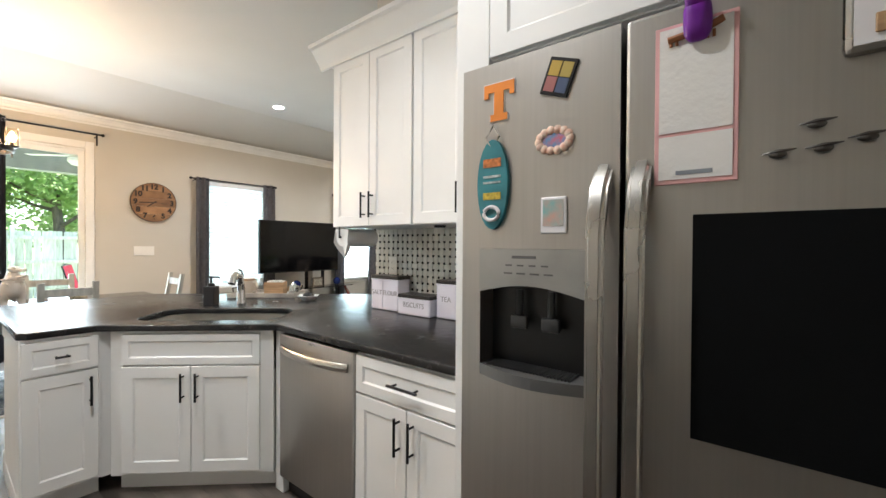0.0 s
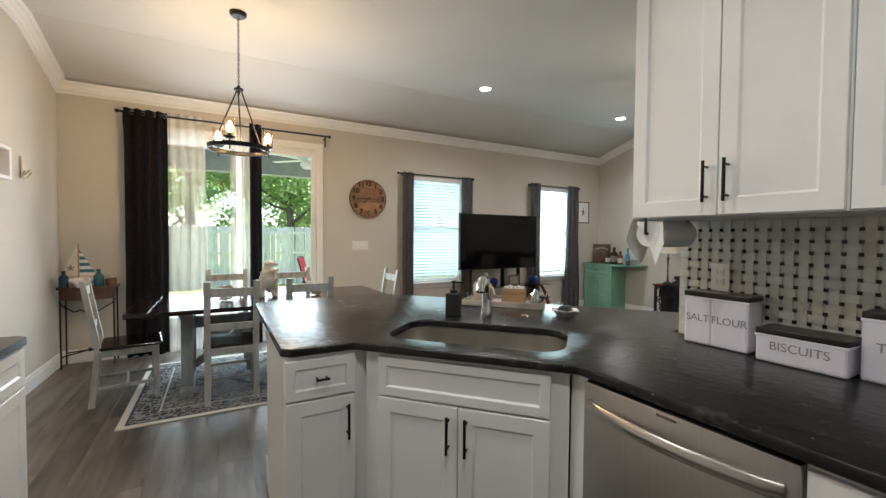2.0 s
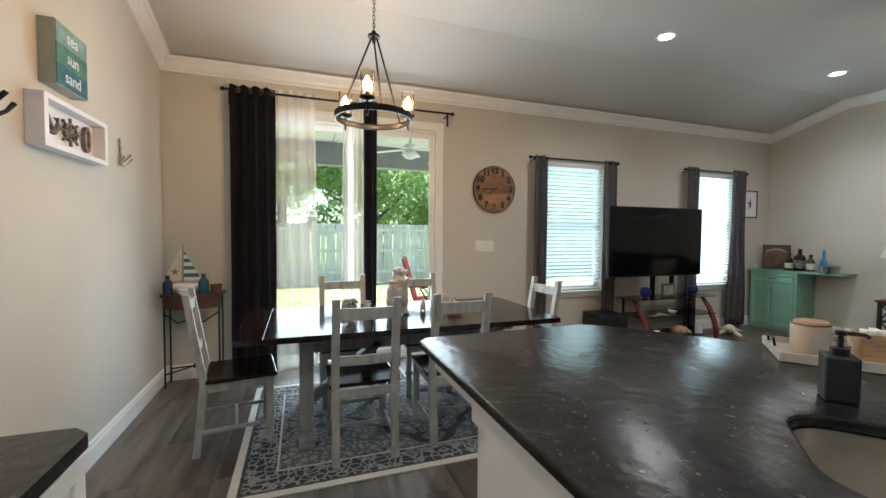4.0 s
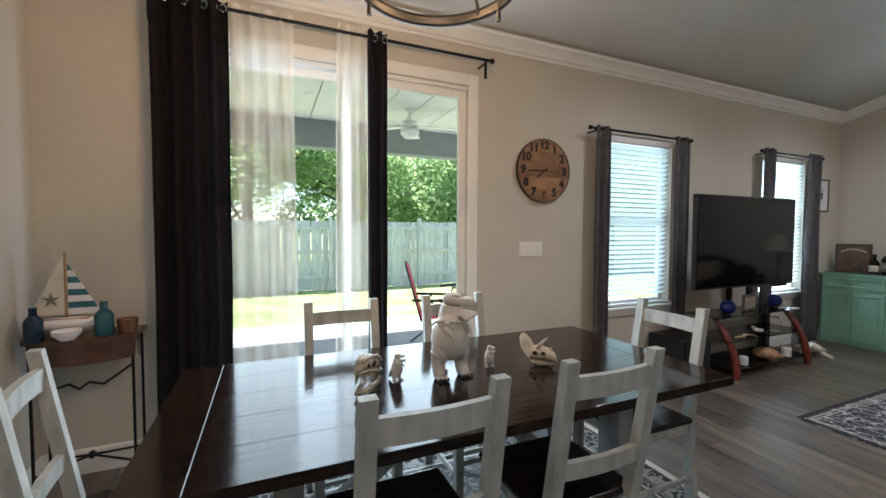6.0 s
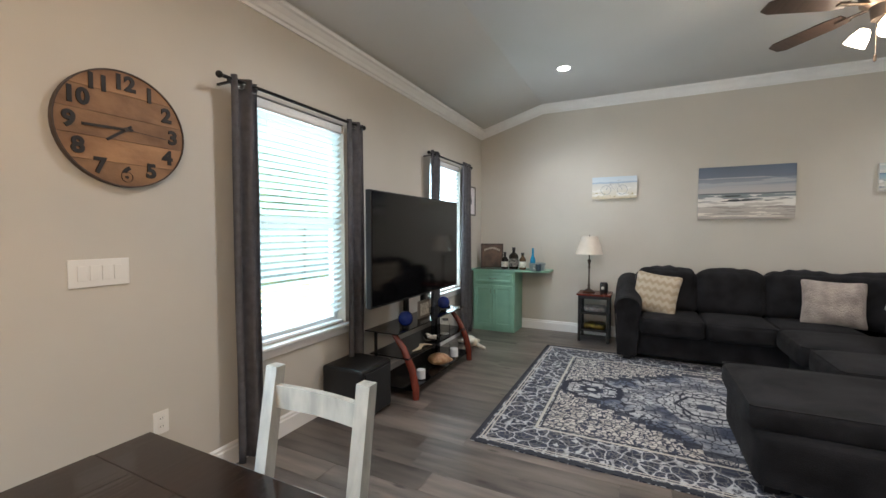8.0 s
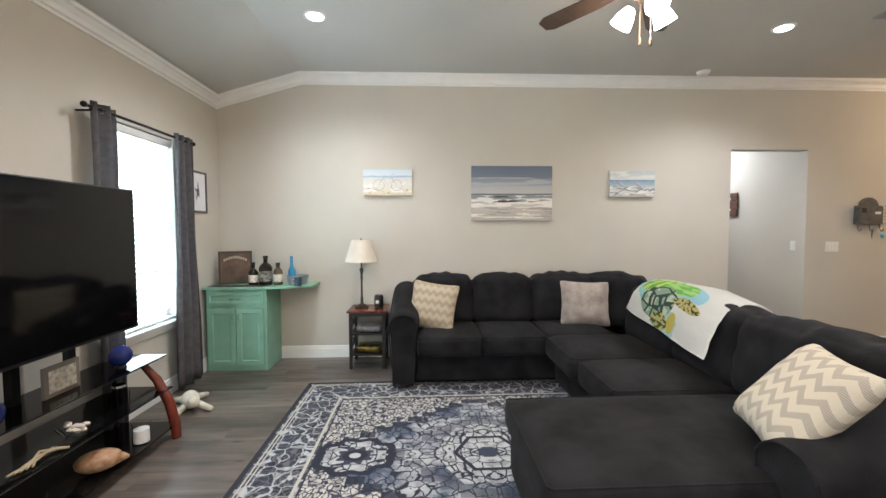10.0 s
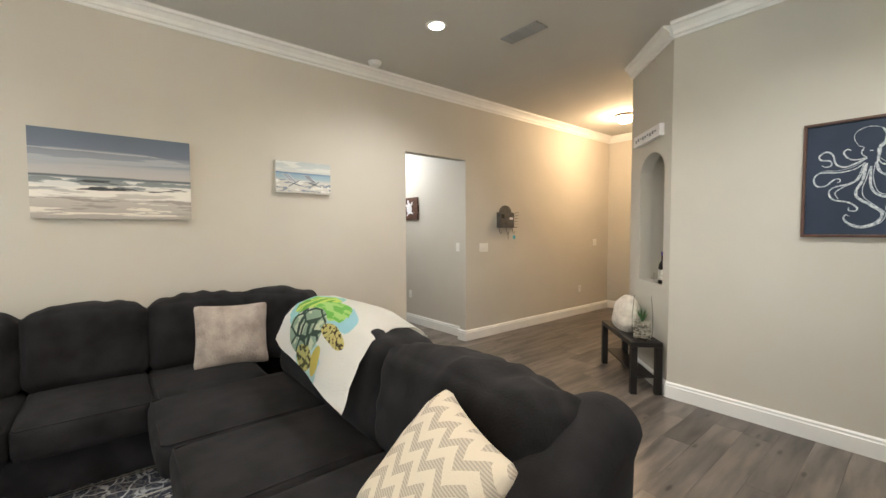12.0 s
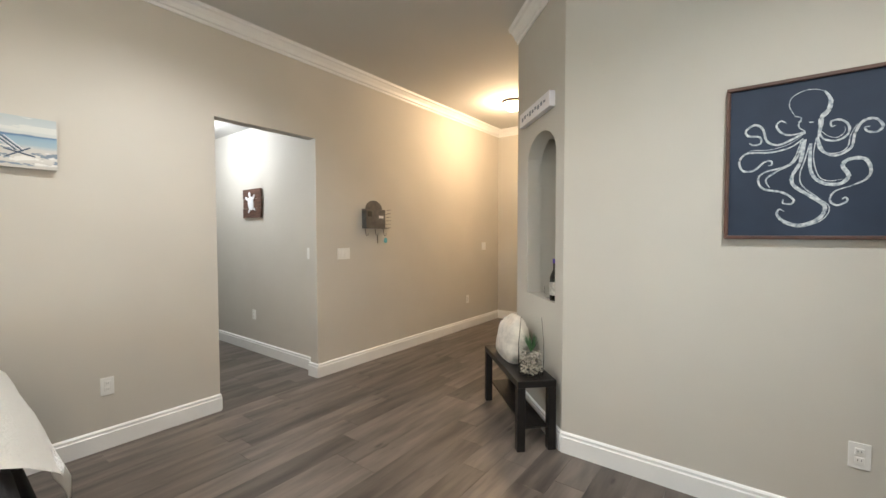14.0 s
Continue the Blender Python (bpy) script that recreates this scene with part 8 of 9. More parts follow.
def dinosaur(name, label, x, y, rz, k, material, claws=False):
    """A standing toy dinosaur; one plain mesh facing +x in its frame."""
    bm = bmesh.new()
    addball(bm, (0, 0, 0.195), 0.098, (0.92, 1.0, 1.15), 24)
    addball(bm, (0.012, 0, 0.262), 0.080, (0.85, 0.98, 1.0), 20)
    addtube(bm, [(0.0, 0, 0.25), (0.0, 0, 0.31), (0.004, 0, 0.36)], 0.05, 16, False, [0.078, 0.060, 0.050])
    for i in range(9):
        a = math.pi * (i / 8 - 0.5)
        addball(bm, (0.012 + 0.067 * math.cos(a), 0.076 * math.sin(a), 0.285 + 0.006 * (i % 2)), 0.014, (0.8, 1.2, 0.6), 8)
    addball(bm, (0.012, 0, 0.388), 0.048, (1.15, 0.92, 0.72), 18)
    addbox(bm, 0.01, 0.118, -0.034, 0.034, 0.366, 0.402, 0.014, seg=3)
    addbox(bm, 0.0, 0.098, -0.027, 0.027, 0.322, 0.344, 0.009, pose(0, 0, 0, 0, 7, 0), 3)
    addball(bm, (0.005, 0, 0.345), 0.040, (0.9, 0.85, 0.7), 14)
    for s in (-1, 1):
        addball(bm, (0.035, s * 0.026, 0.409), 0.014, (1.6, 0.8, 0.7), 10)
        addball(bm, (0.104, s * 0.016, 0.398), 0.009, (1, 1, 0.7), 8)
        addball(bm, (0.0, s * 0.058, 0.135), 0.052, (0.98, 0.78, 1.35), 16)
        addtube(bm, [(0.0, s * 0.062, 0.13), (-0.006, s * 0.064, 0.07), (0.0, s * 0.065, 0.035), (0.012, s * 0.066, 0.012)], 0.028, 12, False, [0.044, 0.034, 0.032, 0.030])
        for t in (-1, 0, 1):
            addball(bm, (0.038, s * 0.066 + t * 0.019, 0.012), 0.013, (1.9, 0.8, 0.9), 10)
            addcyl(bm, 0.0075, 0.001, 0.024, pose(0.054, s * 0.066 + t * 0.021, 0.010, 0, 100, 0), 8)
        addtube(bm, [(0.055, s * 0.062, 0.255), (0.095, s * 0.055, 0.238), (0.105, s * 0.045, 0.218)], 0.01, 8, False, [0.016, 0.011, 0.007])
    addtube(bm, [(-0.05, 0, 0.17), (-0.11, 0.02, 0.09), (-0.16, 0.05, 0.045), (-0.185, 0.09, 0.04)], 0.03, 12, False, [0.06, 0.04, 0.022, 0.006])
    for v in bm.verts:
        turn = min(1.0, max(0.0, (v.co.z - 0.30) / 0.03))
        v.co = Matrix.Rotation(radians(38) * turn, 3, "Z") @ v.co
        v.co += v.co.normalized() * 0.0025 * noise.noise(v.co * 30)
    ob = part(name, bm, material, None, label, smooth="auto", m=pose(x, y, 0.761, 0, 0, rz) @ Matrix.Scale(k, 4))
    if claws:
        ob.data.materials.append(BLKPLASTIC)
        for f in ob.data.polygons:
            c = f.center
            if c.x > 0.058 and c.z < 0.022:
                f.material_index = 1
    return tagged(ob, "", "statue")


dinosaur("dinosaur_statue", "tall cream dinosaur figure standing on the dining table", -5.33, 0.445, 6, 0.86, RESIN, True)
dinosaur("dinosaur_statue", "small gray dinosaur figure on the dining table", -5.36, 0.215, 42, 0.27, RESIN)
dinosaur("dinosaur_statue", "small gray dinosaur figure on the dining table", -5.37, 0.66, -6, 0.235, RESIN)


# dark colour that stands in for the shade inside the skull openings
HOLLOW_SHADE = mat("dark_hollow_shade", (0.05, 0.03, 0.02), 0.8)


def skull(name, label, x, y, rz, horned, k=1.0):
    """A resin skull model facing +x in its frame."""
    t = new(name)
    t.matrix_basis = pose(x, y, 0.762, 0, 0, rz) @ Matrix.Scale(k, 4)
    tagged(t, label, "figurine")
    bm = bmesh.new()
    holes = []
    if horned:
        addball(bm, (0.0, 0, 0.07), 0.052, (1.1, 0.8, 0.85), 16)
        addtube(bm, [(0.0, 0, 0.075), (0.06, 0, 0.068), (0.10, 0, 0.055), (0.125, 0, 0.03)], 0.03, 12, False, [0.045, 0.042, 0.032, 0.008])
        fr_ = bmesh.ops.create_uvsphere(bm, u_segments=26, v_segments=12, radius=0.088)
        bmesh.ops.transform(bm, matrix=Matrix.Translation((-0.055, 0, 0.10)) @ pose(0, 0, 0, 0, -28, 0) @ Matrix.Diagonal((0.16, 1.05, 1.0, 1)), verts=fr_["verts"])
        for s in (-1, 1):
            addtube(bm, [(0.01, s * 0.022, 0.095), (0.03, s * 0.026, 0.13), (0.065, s * 0.026, 0.165)], 0.012, 8, False, [0.016, 0.010, 0.002])
            holes += [((0.005, s * 0.038, 0.075), 0.016), ((0.055, s * 0.036, 0.078), 0.014), ((-0.02, s * 0.042, 0.045), 0.011)]
        addtube(bm, [(0.085, 0, 0.085), (0.095, 0, 0.115)], 0.01, 8, False, [0.012, 0.002])
        jaw = [(-0.02, 0.022), (0.04, 0.014), (0.10, 0.018)]
    else:
        addtube(bm, [(-0.085, 0, 0.108), (-0.05, 0, 0.135), (0.02, 0, 0.142), (0.08, 0, 0.128), (0.128, 0, 0.100)], 0.04, 14, False, [0.040, 0.050, 0.040, 0.034, 0.018])
        addball(bm, (-0.07, 0, 0.105), 0.052, (0.8, 1.1, 0.95), 14)
        for s in (-1, 1):
            addtube(bm, [(-0.085, s * 0.052, 0.15), (-0.03, s * 0.042, 0.178), (0.03, s * 0.030, 0.172), (0.11, s * 0.016, 0.142)], 0.01, 8, False, [0.012, 0.012, 0.010, 0.008])
            addtube(bm, [(-0.075, s * 0.050, 0.088), (0.0, s * 0.044, 0.098), (0.07, s * 0.032, 0.096), (0.125, s * 0.012, 0.082)], 0.01, 8, False, [0.010, 0.010, 0.010, 0.008])
            holes += [((-0.005, s * 0.038, 0.135), 0.021), ((-0.062, s * 0.044, 0.118), 0.017), ((0.055, s * 0.030, 0.128), 0.017), ((0.100, s * 0.020, 0.118), 0.008)]
            for i in range(9):
                addcyl(bm, 0.0055, 0.0006, 0.028 - 0.004 * (i % 2), pose(-0.005 + i * 0.015, s * (0.042 - i * 0.0034), 0.092, 180, 0, 0), 6)
                addcyl(bm, 0.0045, 0.0006, 0.018, pose(0.0 + i * 0.014, s * (0.032 - i * 0.0028), 0.030), 6)
            addtube(bm, [(-0.08, s * 0.050, 0.10), (-0.095, s * 0.050, 0.055), (-0.07, s * 0.044, 0.026)], 0.012, 8)
        jaw = [(-0.075, 0.026), (0.02, 0.014), (0.125, 0.026)]
    if not horned:  # the upper skull tips up from the jaw
        for v in bm.verts:
            if v.co.z > 0.07:
                q = v.co - Vector((-0.085, 0, 0.075))
                v.co = Vector((-0.085, 0, 0.075)) + Matrix.Rotation(-radians(14), 3, "Y") @ q
        holes = [(tuple(Vector((-0.085, 0, 0.075)) + Matrix.Rotation(-radians(14), 3, "Y") @ (Vector(p) - Vector((-0.085, 0, 0.075)))), r) for p, r in holes]
    for s in (-1, 1):
        addtube(bm, [(jaw[0][0], s * 0.040, jaw[0][1]), (jaw[1][0], s * 0.032, jaw[1][1]), (jaw[2][0], s * 0.006, jaw[2][1])], 0.013, 8, False, [0.014, 0.015, 0.010])
    zmin = min(v.co.z for v in bm.verts)
    for v in bm.verts:
        v.co.z -= zmin
        v.co += v.co.normalized() * 0.0035 * noise.noise(v.co * 45)
    part("bone", bm, BONE, t, smooth=True)
    # no real hollows: solid dark balls paint the shade of each opening
    for (hx, hy, hz), r in holes:
        bm = bmesh.new()
        addball(bm, (hx, hy, hz - zmin), r, (1.1, 0.62, 0.9), 10)
        part("socket", bm, HOLLOW_SHADE, t, "dark ball for the shade of an eye or cheek opening", smooth=True)


skull("horned_skull_model", "bone colored horned dinosaur skull model on the dining table", -5.32, 0.885, 36, True, 0.76)
skull("toothed_skull_model", "bone colored toothed dinosaur skull model on the dining table", -5.31, 0.075, -36, False, 0.68)

# console table in the corner
cn = thing("console_table", "small dark wood console table with thin curved metal legs", "console table", -6.47, -1.165, 0)
cn.scale = (1, 0.82, 1)
OLDWOOD = mat("worn_brown_wood", (0.075, 0.035, 0.022), 0.4, scale=8, stretch=(6, 1, 1), vary=0.2)
bm = bmesh.new()
addslab(bm, [(-0.15, -0.29), (0.06, -0.29)] + [(0.06 + 0.10 * math.sin(t), -0.29 + 0.58 * t / math.pi) for t in [math.pi * k / 12 for k in range(1, 12)]] + [(0.06, 0.29), (-0.15, 0.29)], 0.805, 0.83)
part("tabletop", bm, OLDWOOD, cn)
bm = bmesh.new()
addslab(bm, [(0.05, -0.27)] + [(0.05 + 0.09 * math.sin(t), -0.27 + 0.54 * t / math.pi) for t in [math.pi * k / 12 for k in range(1, 12)]] + [(0.05, 0.27), (0.035, 0.27), (0.035, -0.27)], 0.70, 0.804)
part("apron", bm, OLDWOOD, cn)
for x in (-0.13, 0.045):
    for y in (-0.26, 0.26):
        tube("leg", [(x, y, 0), (x, y, 0.804)], 0.009, BLACK, cn)
tube("scroll", [(0.05, -0.26, 0.66), (0.09, -0.12, 0.58), (0.10, -0.05, 0.60), (0.10, 0.0, 0.57), (0.10, 0.05, 0.60), (0.09, 0.12, 0.58), (0.05, 0.26, 0.66)], 0.007, BLACK, cn)
tube("stretcher", [(0.045, -0.26, 0.12), (-0.03, 0, 0.16), (0.045, 0.26, 0.12)], 0.007, BLACK, cn)
tube("stretcher", [(-0.13, -0.26, 0.12), (-0.03, 0, 0.16), (-0.13, 0.26, 0.12)], 0.007, BLACK, cn)
bm = bmesh.new()
addball(bm, (-0.03, 0, 0.16), 0.022, seg=10)
part("stretcher_ball", bm, BLACK, cn, smooth=True)
sbt = thing("model_sailboat", "white model sailboat with a striped teal jib on the console", "model boat", -6.47, -1.24, 0.831, 90)
bm = bmesh.new()
addsoft(bm, 0.30, 0.075, 0.06, 0.03, 0.01, 6)
for v in bm.verts:
    v.co.y *= max(0.15, 1 - (abs(v.co.x) / 0.16) ** 3)
    v.co.x *= 1 + v.co.z * 3
part("hull", bm, WHITE, sbt, smooth=True, m=pose(0, 0, 0.055))
box("deck", sbt, LWOOD, -0.10, 0.10, -0.02, 0.02, 0.085, 0.092, 0.001)
box("stand", sbt, LWOOD, -0.06, 0.06, -0.03, 0.03, 0, 0.028, 0.002)
tube("mast", [(0, 0, 0.085), (0, 0, 0.44)], 0.006, LWOOD, sbt)
bm = bmesh.new()
addslab(bm, [(-0.15, 0.11), (-0.008, 0.11), (-0.008, 0.42)], 0, 0.002)
part("mainsail", bm, mat("sail_canvas", (0.7, 0.66, 0.57), 0.85), sbt, m=pose(0, 0, 0, 90, 0, 0))
TEALP = mat("teal_stripe", (0.04, 0.16, 0.21), 0.7)
for i in range(8):
    z0, z1 = 0.11 + i * 0.033, 0.11 + (i + 1) * 0.033
    w0, w1 = 0.14 * (1 - (z0 - 0.11) / 0.27), max(0.001, 0.14 * (1 - (z1 - 0.11) / 0.27))
    bm = bmesh.new()
    addslab(bm, [(0.008, z0), (0.008 + w0, z0), (0.008 + w1, z1), (0.008, z1)], 0, 0.002)
    part("jib_stripe", bm, TEALP if i % 2 else WHITE, sbt, "teal stripe" if i % 2 else "white stripe", m=pose(0, 0, 0, 90, 0, 0))
STG = mat("starfish_gray", (0.20, 0.20, 0.18), 0.7)
bm = bmesh.new()
addslab(bm, [((0.04 if k % 2 == 0 else 0.013) * math.cos(radians(90 + 36 * k)) - 0.06, (0.04 if k % 2 == 0 else 0.013) * math.sin(radians(90 + 36 * k)) + 0.19) for k in range(10)], 0.003, 0.008)
part("starfish", bm, STG, sbt, "gray starfish on the sail", m=pose(0, 0, 0, 90, 0, 0))
NAVYG = mat("navy_bottle_glass", (0.008, 0.02, 0.05), 0.12, vary=0, bump=0)
TEALG = mat("teal_bottle_glass", (0.02, 0.09, 0.11), 0.15, vary=0, bump=0)
bottle("glass_bottle", "squat navy blue glass bottle on the console table", "bottle", pose(-6.36, -1.33, 0.831), NAVYG, 0.038, 0.17, 0.016, 0.3)
bottle("glass_bottle", "squat teal glass bottle on the console table", "bottle", pose(-6.42, -1.07, 0.831), TEALG, 0.042, 0.175, 0.017, 0.3)
bwl = new("ceramic_bowl")
bwl.matrix_basis = pose(-6.35, -1.20, 0.831)
tagged(bwl, "small white ceramic bowl on the console table", "bowl")
lathe("bowl", [(0.0, 0.0), (0.03, 0.0), (0.055, 0.03), (0.06, 0.05), (0.056, 0.05), (0.045, 0.02), (0, 0.008)], WHITE, bwl)
cup = new("copper_cup")
cup.matrix_basis = pose(-6.44, -0.975, 0.831)
tagged(cup, "brown metal cup with a candle on the console table", "candle holder")
lathe("cup", [(0.0, 0.0), (0.042, 0.0), (0.05, 0.075), (0.046, 0.075), (0.04, 0.01), (0, 0.01)], mat("copper_brown", (0.22, 0.11, 0.06), 0.35, 0.7), cup)
lathe("candle", [(0.0, 0.062), (0.04, 0.062), (0.04, 0.012), (0, 0.012)], WHITE, cup)

# ---------- living details ----------
# television stand
ts = thing("television_stand", "three tier black glass stand with curved cherry wood legs", "television stand", -6.35, 3.66, 0)
for z, x0, x1, y0, y1 in ((0.56, -0.20, 0.14, -0.02, 1.38), (0.34, -0.20, 0.20, 0.05, 1.33), (0.08, -0.20, 0.24, 0.05, 1.33)):
    box("shelf", ts, SCREEN, x0, x1, y0, y1, z, z + 0.01, 0.002, "black tempered glass")
for y in (0.09, 1.27):
    pts = [(0.02, y, 0.548), (0.13, y, 0.42), (0.21, y, 0.25), (0.245, y, 0.10), (0.25, y, 0.0)]
    bm = bmesh.new()
    addtube(bm, pts, 0.03, 10, False, [0.022, 0.03, 0.034, 0.034, 0.03])
    part("leg", bm, REDWOOD, ts, "curved cherry wood leg", smooth="auto")
    tube("rear_post", [(-0.16, y, 0.0), (-0.16, y, 0.55)], 0.015, BLACK, ts)
for y in (0.50, 0.84):
    box("mount_post", ts, BLACK, -0.13, -0.09, y, y + 0.05, 0.57, 1.3, 0.003)
tv.parent = None
box("mount_plate", tv, BLACK, -0.30, -0.051, 0.98, 1.02, 1.15, 1.35, 0.003)
box("mount_plate", tv, BLACK, -0.34, -0.051, 1.04, 1.08, 1.15, 1.35, 0.003)
BLUEG = mat("cobalt_glass", (0.012, 0.025, 0.16), 0.08, vary=0, bump=0)
for (x, y) in ((-6.28, 3.88), (-6.33, 4.75)):
    o = new("glass_ball")
    o.matrix_basis = pose(x, y, 0.571)
    tagged(o, "cobalt blue glass ball lamp on the television stand", "glass ball")
    lathe("foot", [(0.0, 0.0), (0.035, 0.0), (0.03, 0.015), (0.0, 0.016)], BLACK, o)
    bm = bmesh.new()
    addball(bm, (0, 0, 0.082), 0.068, seg=20)
    part("ball", bm, BLUEG, o, smooth=True)
pp = new("framed_photo")
pp.matrix_basis = pose(-6.36, 4.34, 0.571, 0, 0, 90)
tagged(pp, "gray framed photo on the television stand", "picture frame")
box("frame", pp, mat("rustic_gray_frame", (0.20, 0.17, 0.14), 0.7), -0.11, 0.11, -0.02, 0, 0, 0.17, 0.003)
box("print", pp, PAPER, -0.085, 0.085, -0.022, -0.0202, 0.025, 0.145, 0)
bw = new("shell_bowl")
bw.matrix_basis = pose(-6.24, 4.30, 0.351)
tagged(bw, "glass bowl of white seashells on the middle shelf", "bowl")
lathe("bowl", [(0.0, 0.0), (0.05, 0.0), (0.09, 0.05), (0.095, 0.075), (0.09, 0.075), (0.05, 0.01), (0, 0.01)], CLEAR, bw)
bm = bmesh.new()
for i in range(16):
    a, r_ = rnd.uniform(0, 6.28), rnd.uniform(0, 0.055)
    addball(bm, (r_ * math.cos(a), r_ * math.sin(a), rnd.uniform(0.035, 0.07)), 0.018, (1.2, 0.8, 0.6), 8)
part("shells", bm, RESIN, bw, "white seashells", smooth=True, kind="stuff")
jr = new("glass_jar")
jr.matrix_basis = pose(-6.25, 4.62, 0.351)
tagged(jr, "clear glass jar with a lid on the middle shelf", "jar")
lathe("vessel", [(0.0, 0.0), (0.05, 0.0), (0.053, 0.10), (0.035, 0.125), (0.035, 0.14), (0, 0.14)], CLEAR, jr)
lathe("lid", [(0.037, 0.141), (0.037, 0.155), (0, 0.156)], CHROME, jr)
DRIFTL = mat("pale_driftwood", (0.42, 0.33, 0.22), 0.7)
for i in range(5):
    s_ = tube("coral_twig", [(-6.22 + 0.01 * i, 3.90 + 0.02 * i, 0.36), (-6.20 - 0.015 * i, 4.02 + 0.02 * i, 0.368 + 0.006 * (i % 2)), (-6.23 + 0.02 * i, 4.14, 0.365)], 0.006, DRIFTL, None, "thin pale driftwood twig on the middle shelf", seg=6)
    tagged(s_, "", "driftwood")
cb = new("conch_shell")
cb.matrix_basis = pose(-6.20, 4.38, 0.091, 0, 0, 30)
tagged(cb, "large brown spotted shell on the bottom shelf", "seashell")
bm = bmesh.new()
addball(bm, (0, 0, 0.065), 0.075, (1.5, 1.0, 0.8), 16)
addtube(bm, [(0.07, 0, 0.06), (0.14, 0, 0.05)], 0.03, 10, False, [0.045, 0.008])
part("shell", bm, mat("tortoise_shell_brown", (0.30, 0.13, 0.06), 0.35, scale=25, second=(0.5, 0.36, 0.22)), cb, smooth=True)
for (y, r_, h_) in ((3.98, 0.045, 0.12), (4.70, 0.05, 0.13)):
    v_ = new("candle_jar")
    v_.matrix_basis = pose(-6.18, y, 0.091)
    tagged(v_, "white candle in a glass jar on the bottom shelf", "candle")
    lathe("vessel", [(0.0, 0.0), (r_, 0.0), (r_, h_), (r_ - 0.003, h_), (r_ - 0.003, 0.006), (0, 0.006)], CLEAR, v_)
    lathe("wax", [(0.0, 0.007), (r_ - 0.005, 0.007), (r_ - 0.005, h_ * 0.7), (0, h_ * 0.7)], WHITE, v_)
sw = thing("subwoofer", "black boxy subwoofer on the floor beside the television stand", "speaker", -6.50, 3.20, 0)
box("cabinet", sw, BLKPLASTIC, -0.10, 0.28, -0.03, 0.36, 0.012, 0.40, 0.02)
box("grille", sw, mat("speaker_cloth", (0.010, 0.010, 0.011), 0.95, bump=0.3), 0.281, 0.292, 0.0, 0.33, 0.04, 0.37, 0.005)
for (a, b) in ((-0.07, 0.0), (-0.07, 0.33), (0.24, 0.0), (0.24, 0.33)):
    box("foot", sw, BLKPLASTIC, a, a + 0.025, b, b + 0.025, 0, 0.012, 0)
al = new("animal_toy")
bm = bmesh.new()
addball(bm, (0, 0, 0.07), 0.075, (1.9, 0.9, 0.8), 14)
addball(bm, (0.16, 0.02, 0.10), 0.05, (1, 0.9, 0.9), 12)
for (x, y) in ((0.12, 0.09), (0.13, -0.07), (-0.12, 0.08), (-0.12, -0.08)):
    addtube(bm, [(x * 0.7, y * 0.6, 0.05), (x * 1.5, y * 1.6, 0.022)], 0.02, 8, False, [0.03, 0.02])
bpy.data.objects.remove(al)
tagged(part("animal_statue", bm, mat("plush_cream", (0.60, 0.56, 0.47), 0.9, bump=0.3), None, "cream animal figure lying on the floor by the television stand", smooth=True, m=pose(-6.28, 5.42, 0.004, 0, 0, -60)), "", "statue")

# green cabinet fronts and what stands on it
gfr = shaker("door", gc, 0.02, 0.30, 0.06, 0.66, 0.05, -0.018, GREEN)
shaker("door", gc, 0.31, 0.59, 0.06, 0.66, 0.05, -0.018, GREEN)
shaker("drawer_front", gc, 0.02, 0.59, 0.70, 0.83, 0.03, -0.018, GREEN)
tube("handle", [(0.25, -0.02, 0.765), (0.26, -0.04, 0.76), (0.35, -0.04, 0.76), (0.36, -0.02, 0.765)], 0.005, STEELH, gc)
for x in (0.275, 0.335):
    tube("handle", [(x, -0.02, 0.60), (x, -0.035, 0.59), (x, -0.035, 0.56), (x, -0.02, 0.55)], 0.005, STEELH, gc)
TZ = 0.886
wp = new("framed_print")
wp.matrix_basis = pose(-6.56, 6.50, TZ, 0, 0, 22)
tagged(wp, "dark framed vintage print leaning on the green cabinet", "picture frame")
bm = bmesh.new()
box("frame", wp, mat("dark_frame_wood", (0.05, 0.035, 0.028), 0.5), 0.0, 0.33, -0.025, 0, 0, 0.36, 0.003)
box("print", wp, mat("sepia_print", (0.16, 0.10, 0.07), 0.5, scale=7, second=(0.05, 0.035, 0.03), bump=0), 0.02, 0.31, -0.027, -0.0252, 0.02, 0.34, 0)
arcp = [(0.06 + 0.21 * k / 9, -0.028, 0.265 + 0.03 * math.sin(math.pi * k / 9)) for k in range(10)]
bm.free()
bm = bmesh.new()
for p_ in arcp[::1]:
    addbox(bm, p_[0] - 0.009, p_[0] + 0.008, -0.0285, -0.0272, p_[2] - 0.014, p_[2] + 0.014)
part("script_bar", bm, mat("pale_print", (0.42, 0.38, 0.32), 0.6), wp, "pale arched lettering bars")
mt = box("black_mat", None, BLKPLASTIC, -6.58, -6.00, 6.30, 6.42, TZ, TZ + 0.006, 0.002)
tagged(mt, "thin black serving mat on the green cabinet", "mat")
LAB2 = mat("black_label", (0.03, 0.03, 0.03), 0.6, scale=40, second=(0.4, 0.38, 0.34))
bottle("liquor_bottle", "dark whiskey bottle with a white label on the cabinet", "bottle", pose(-6.17, 6.45, TZ), BROWNGL, 0.05, 0.24, 0.018, 0.35, BLKPLASTIC, PAPER)
bottle("liquor_bottle", "large dark whiskey bottle on the green cabinet", "bottle", pose(-6.04, 6.45, TZ), BROWNGL, 0.068, 0.31, 0.022, 0.3, BLKPLASTIC, LAB2)
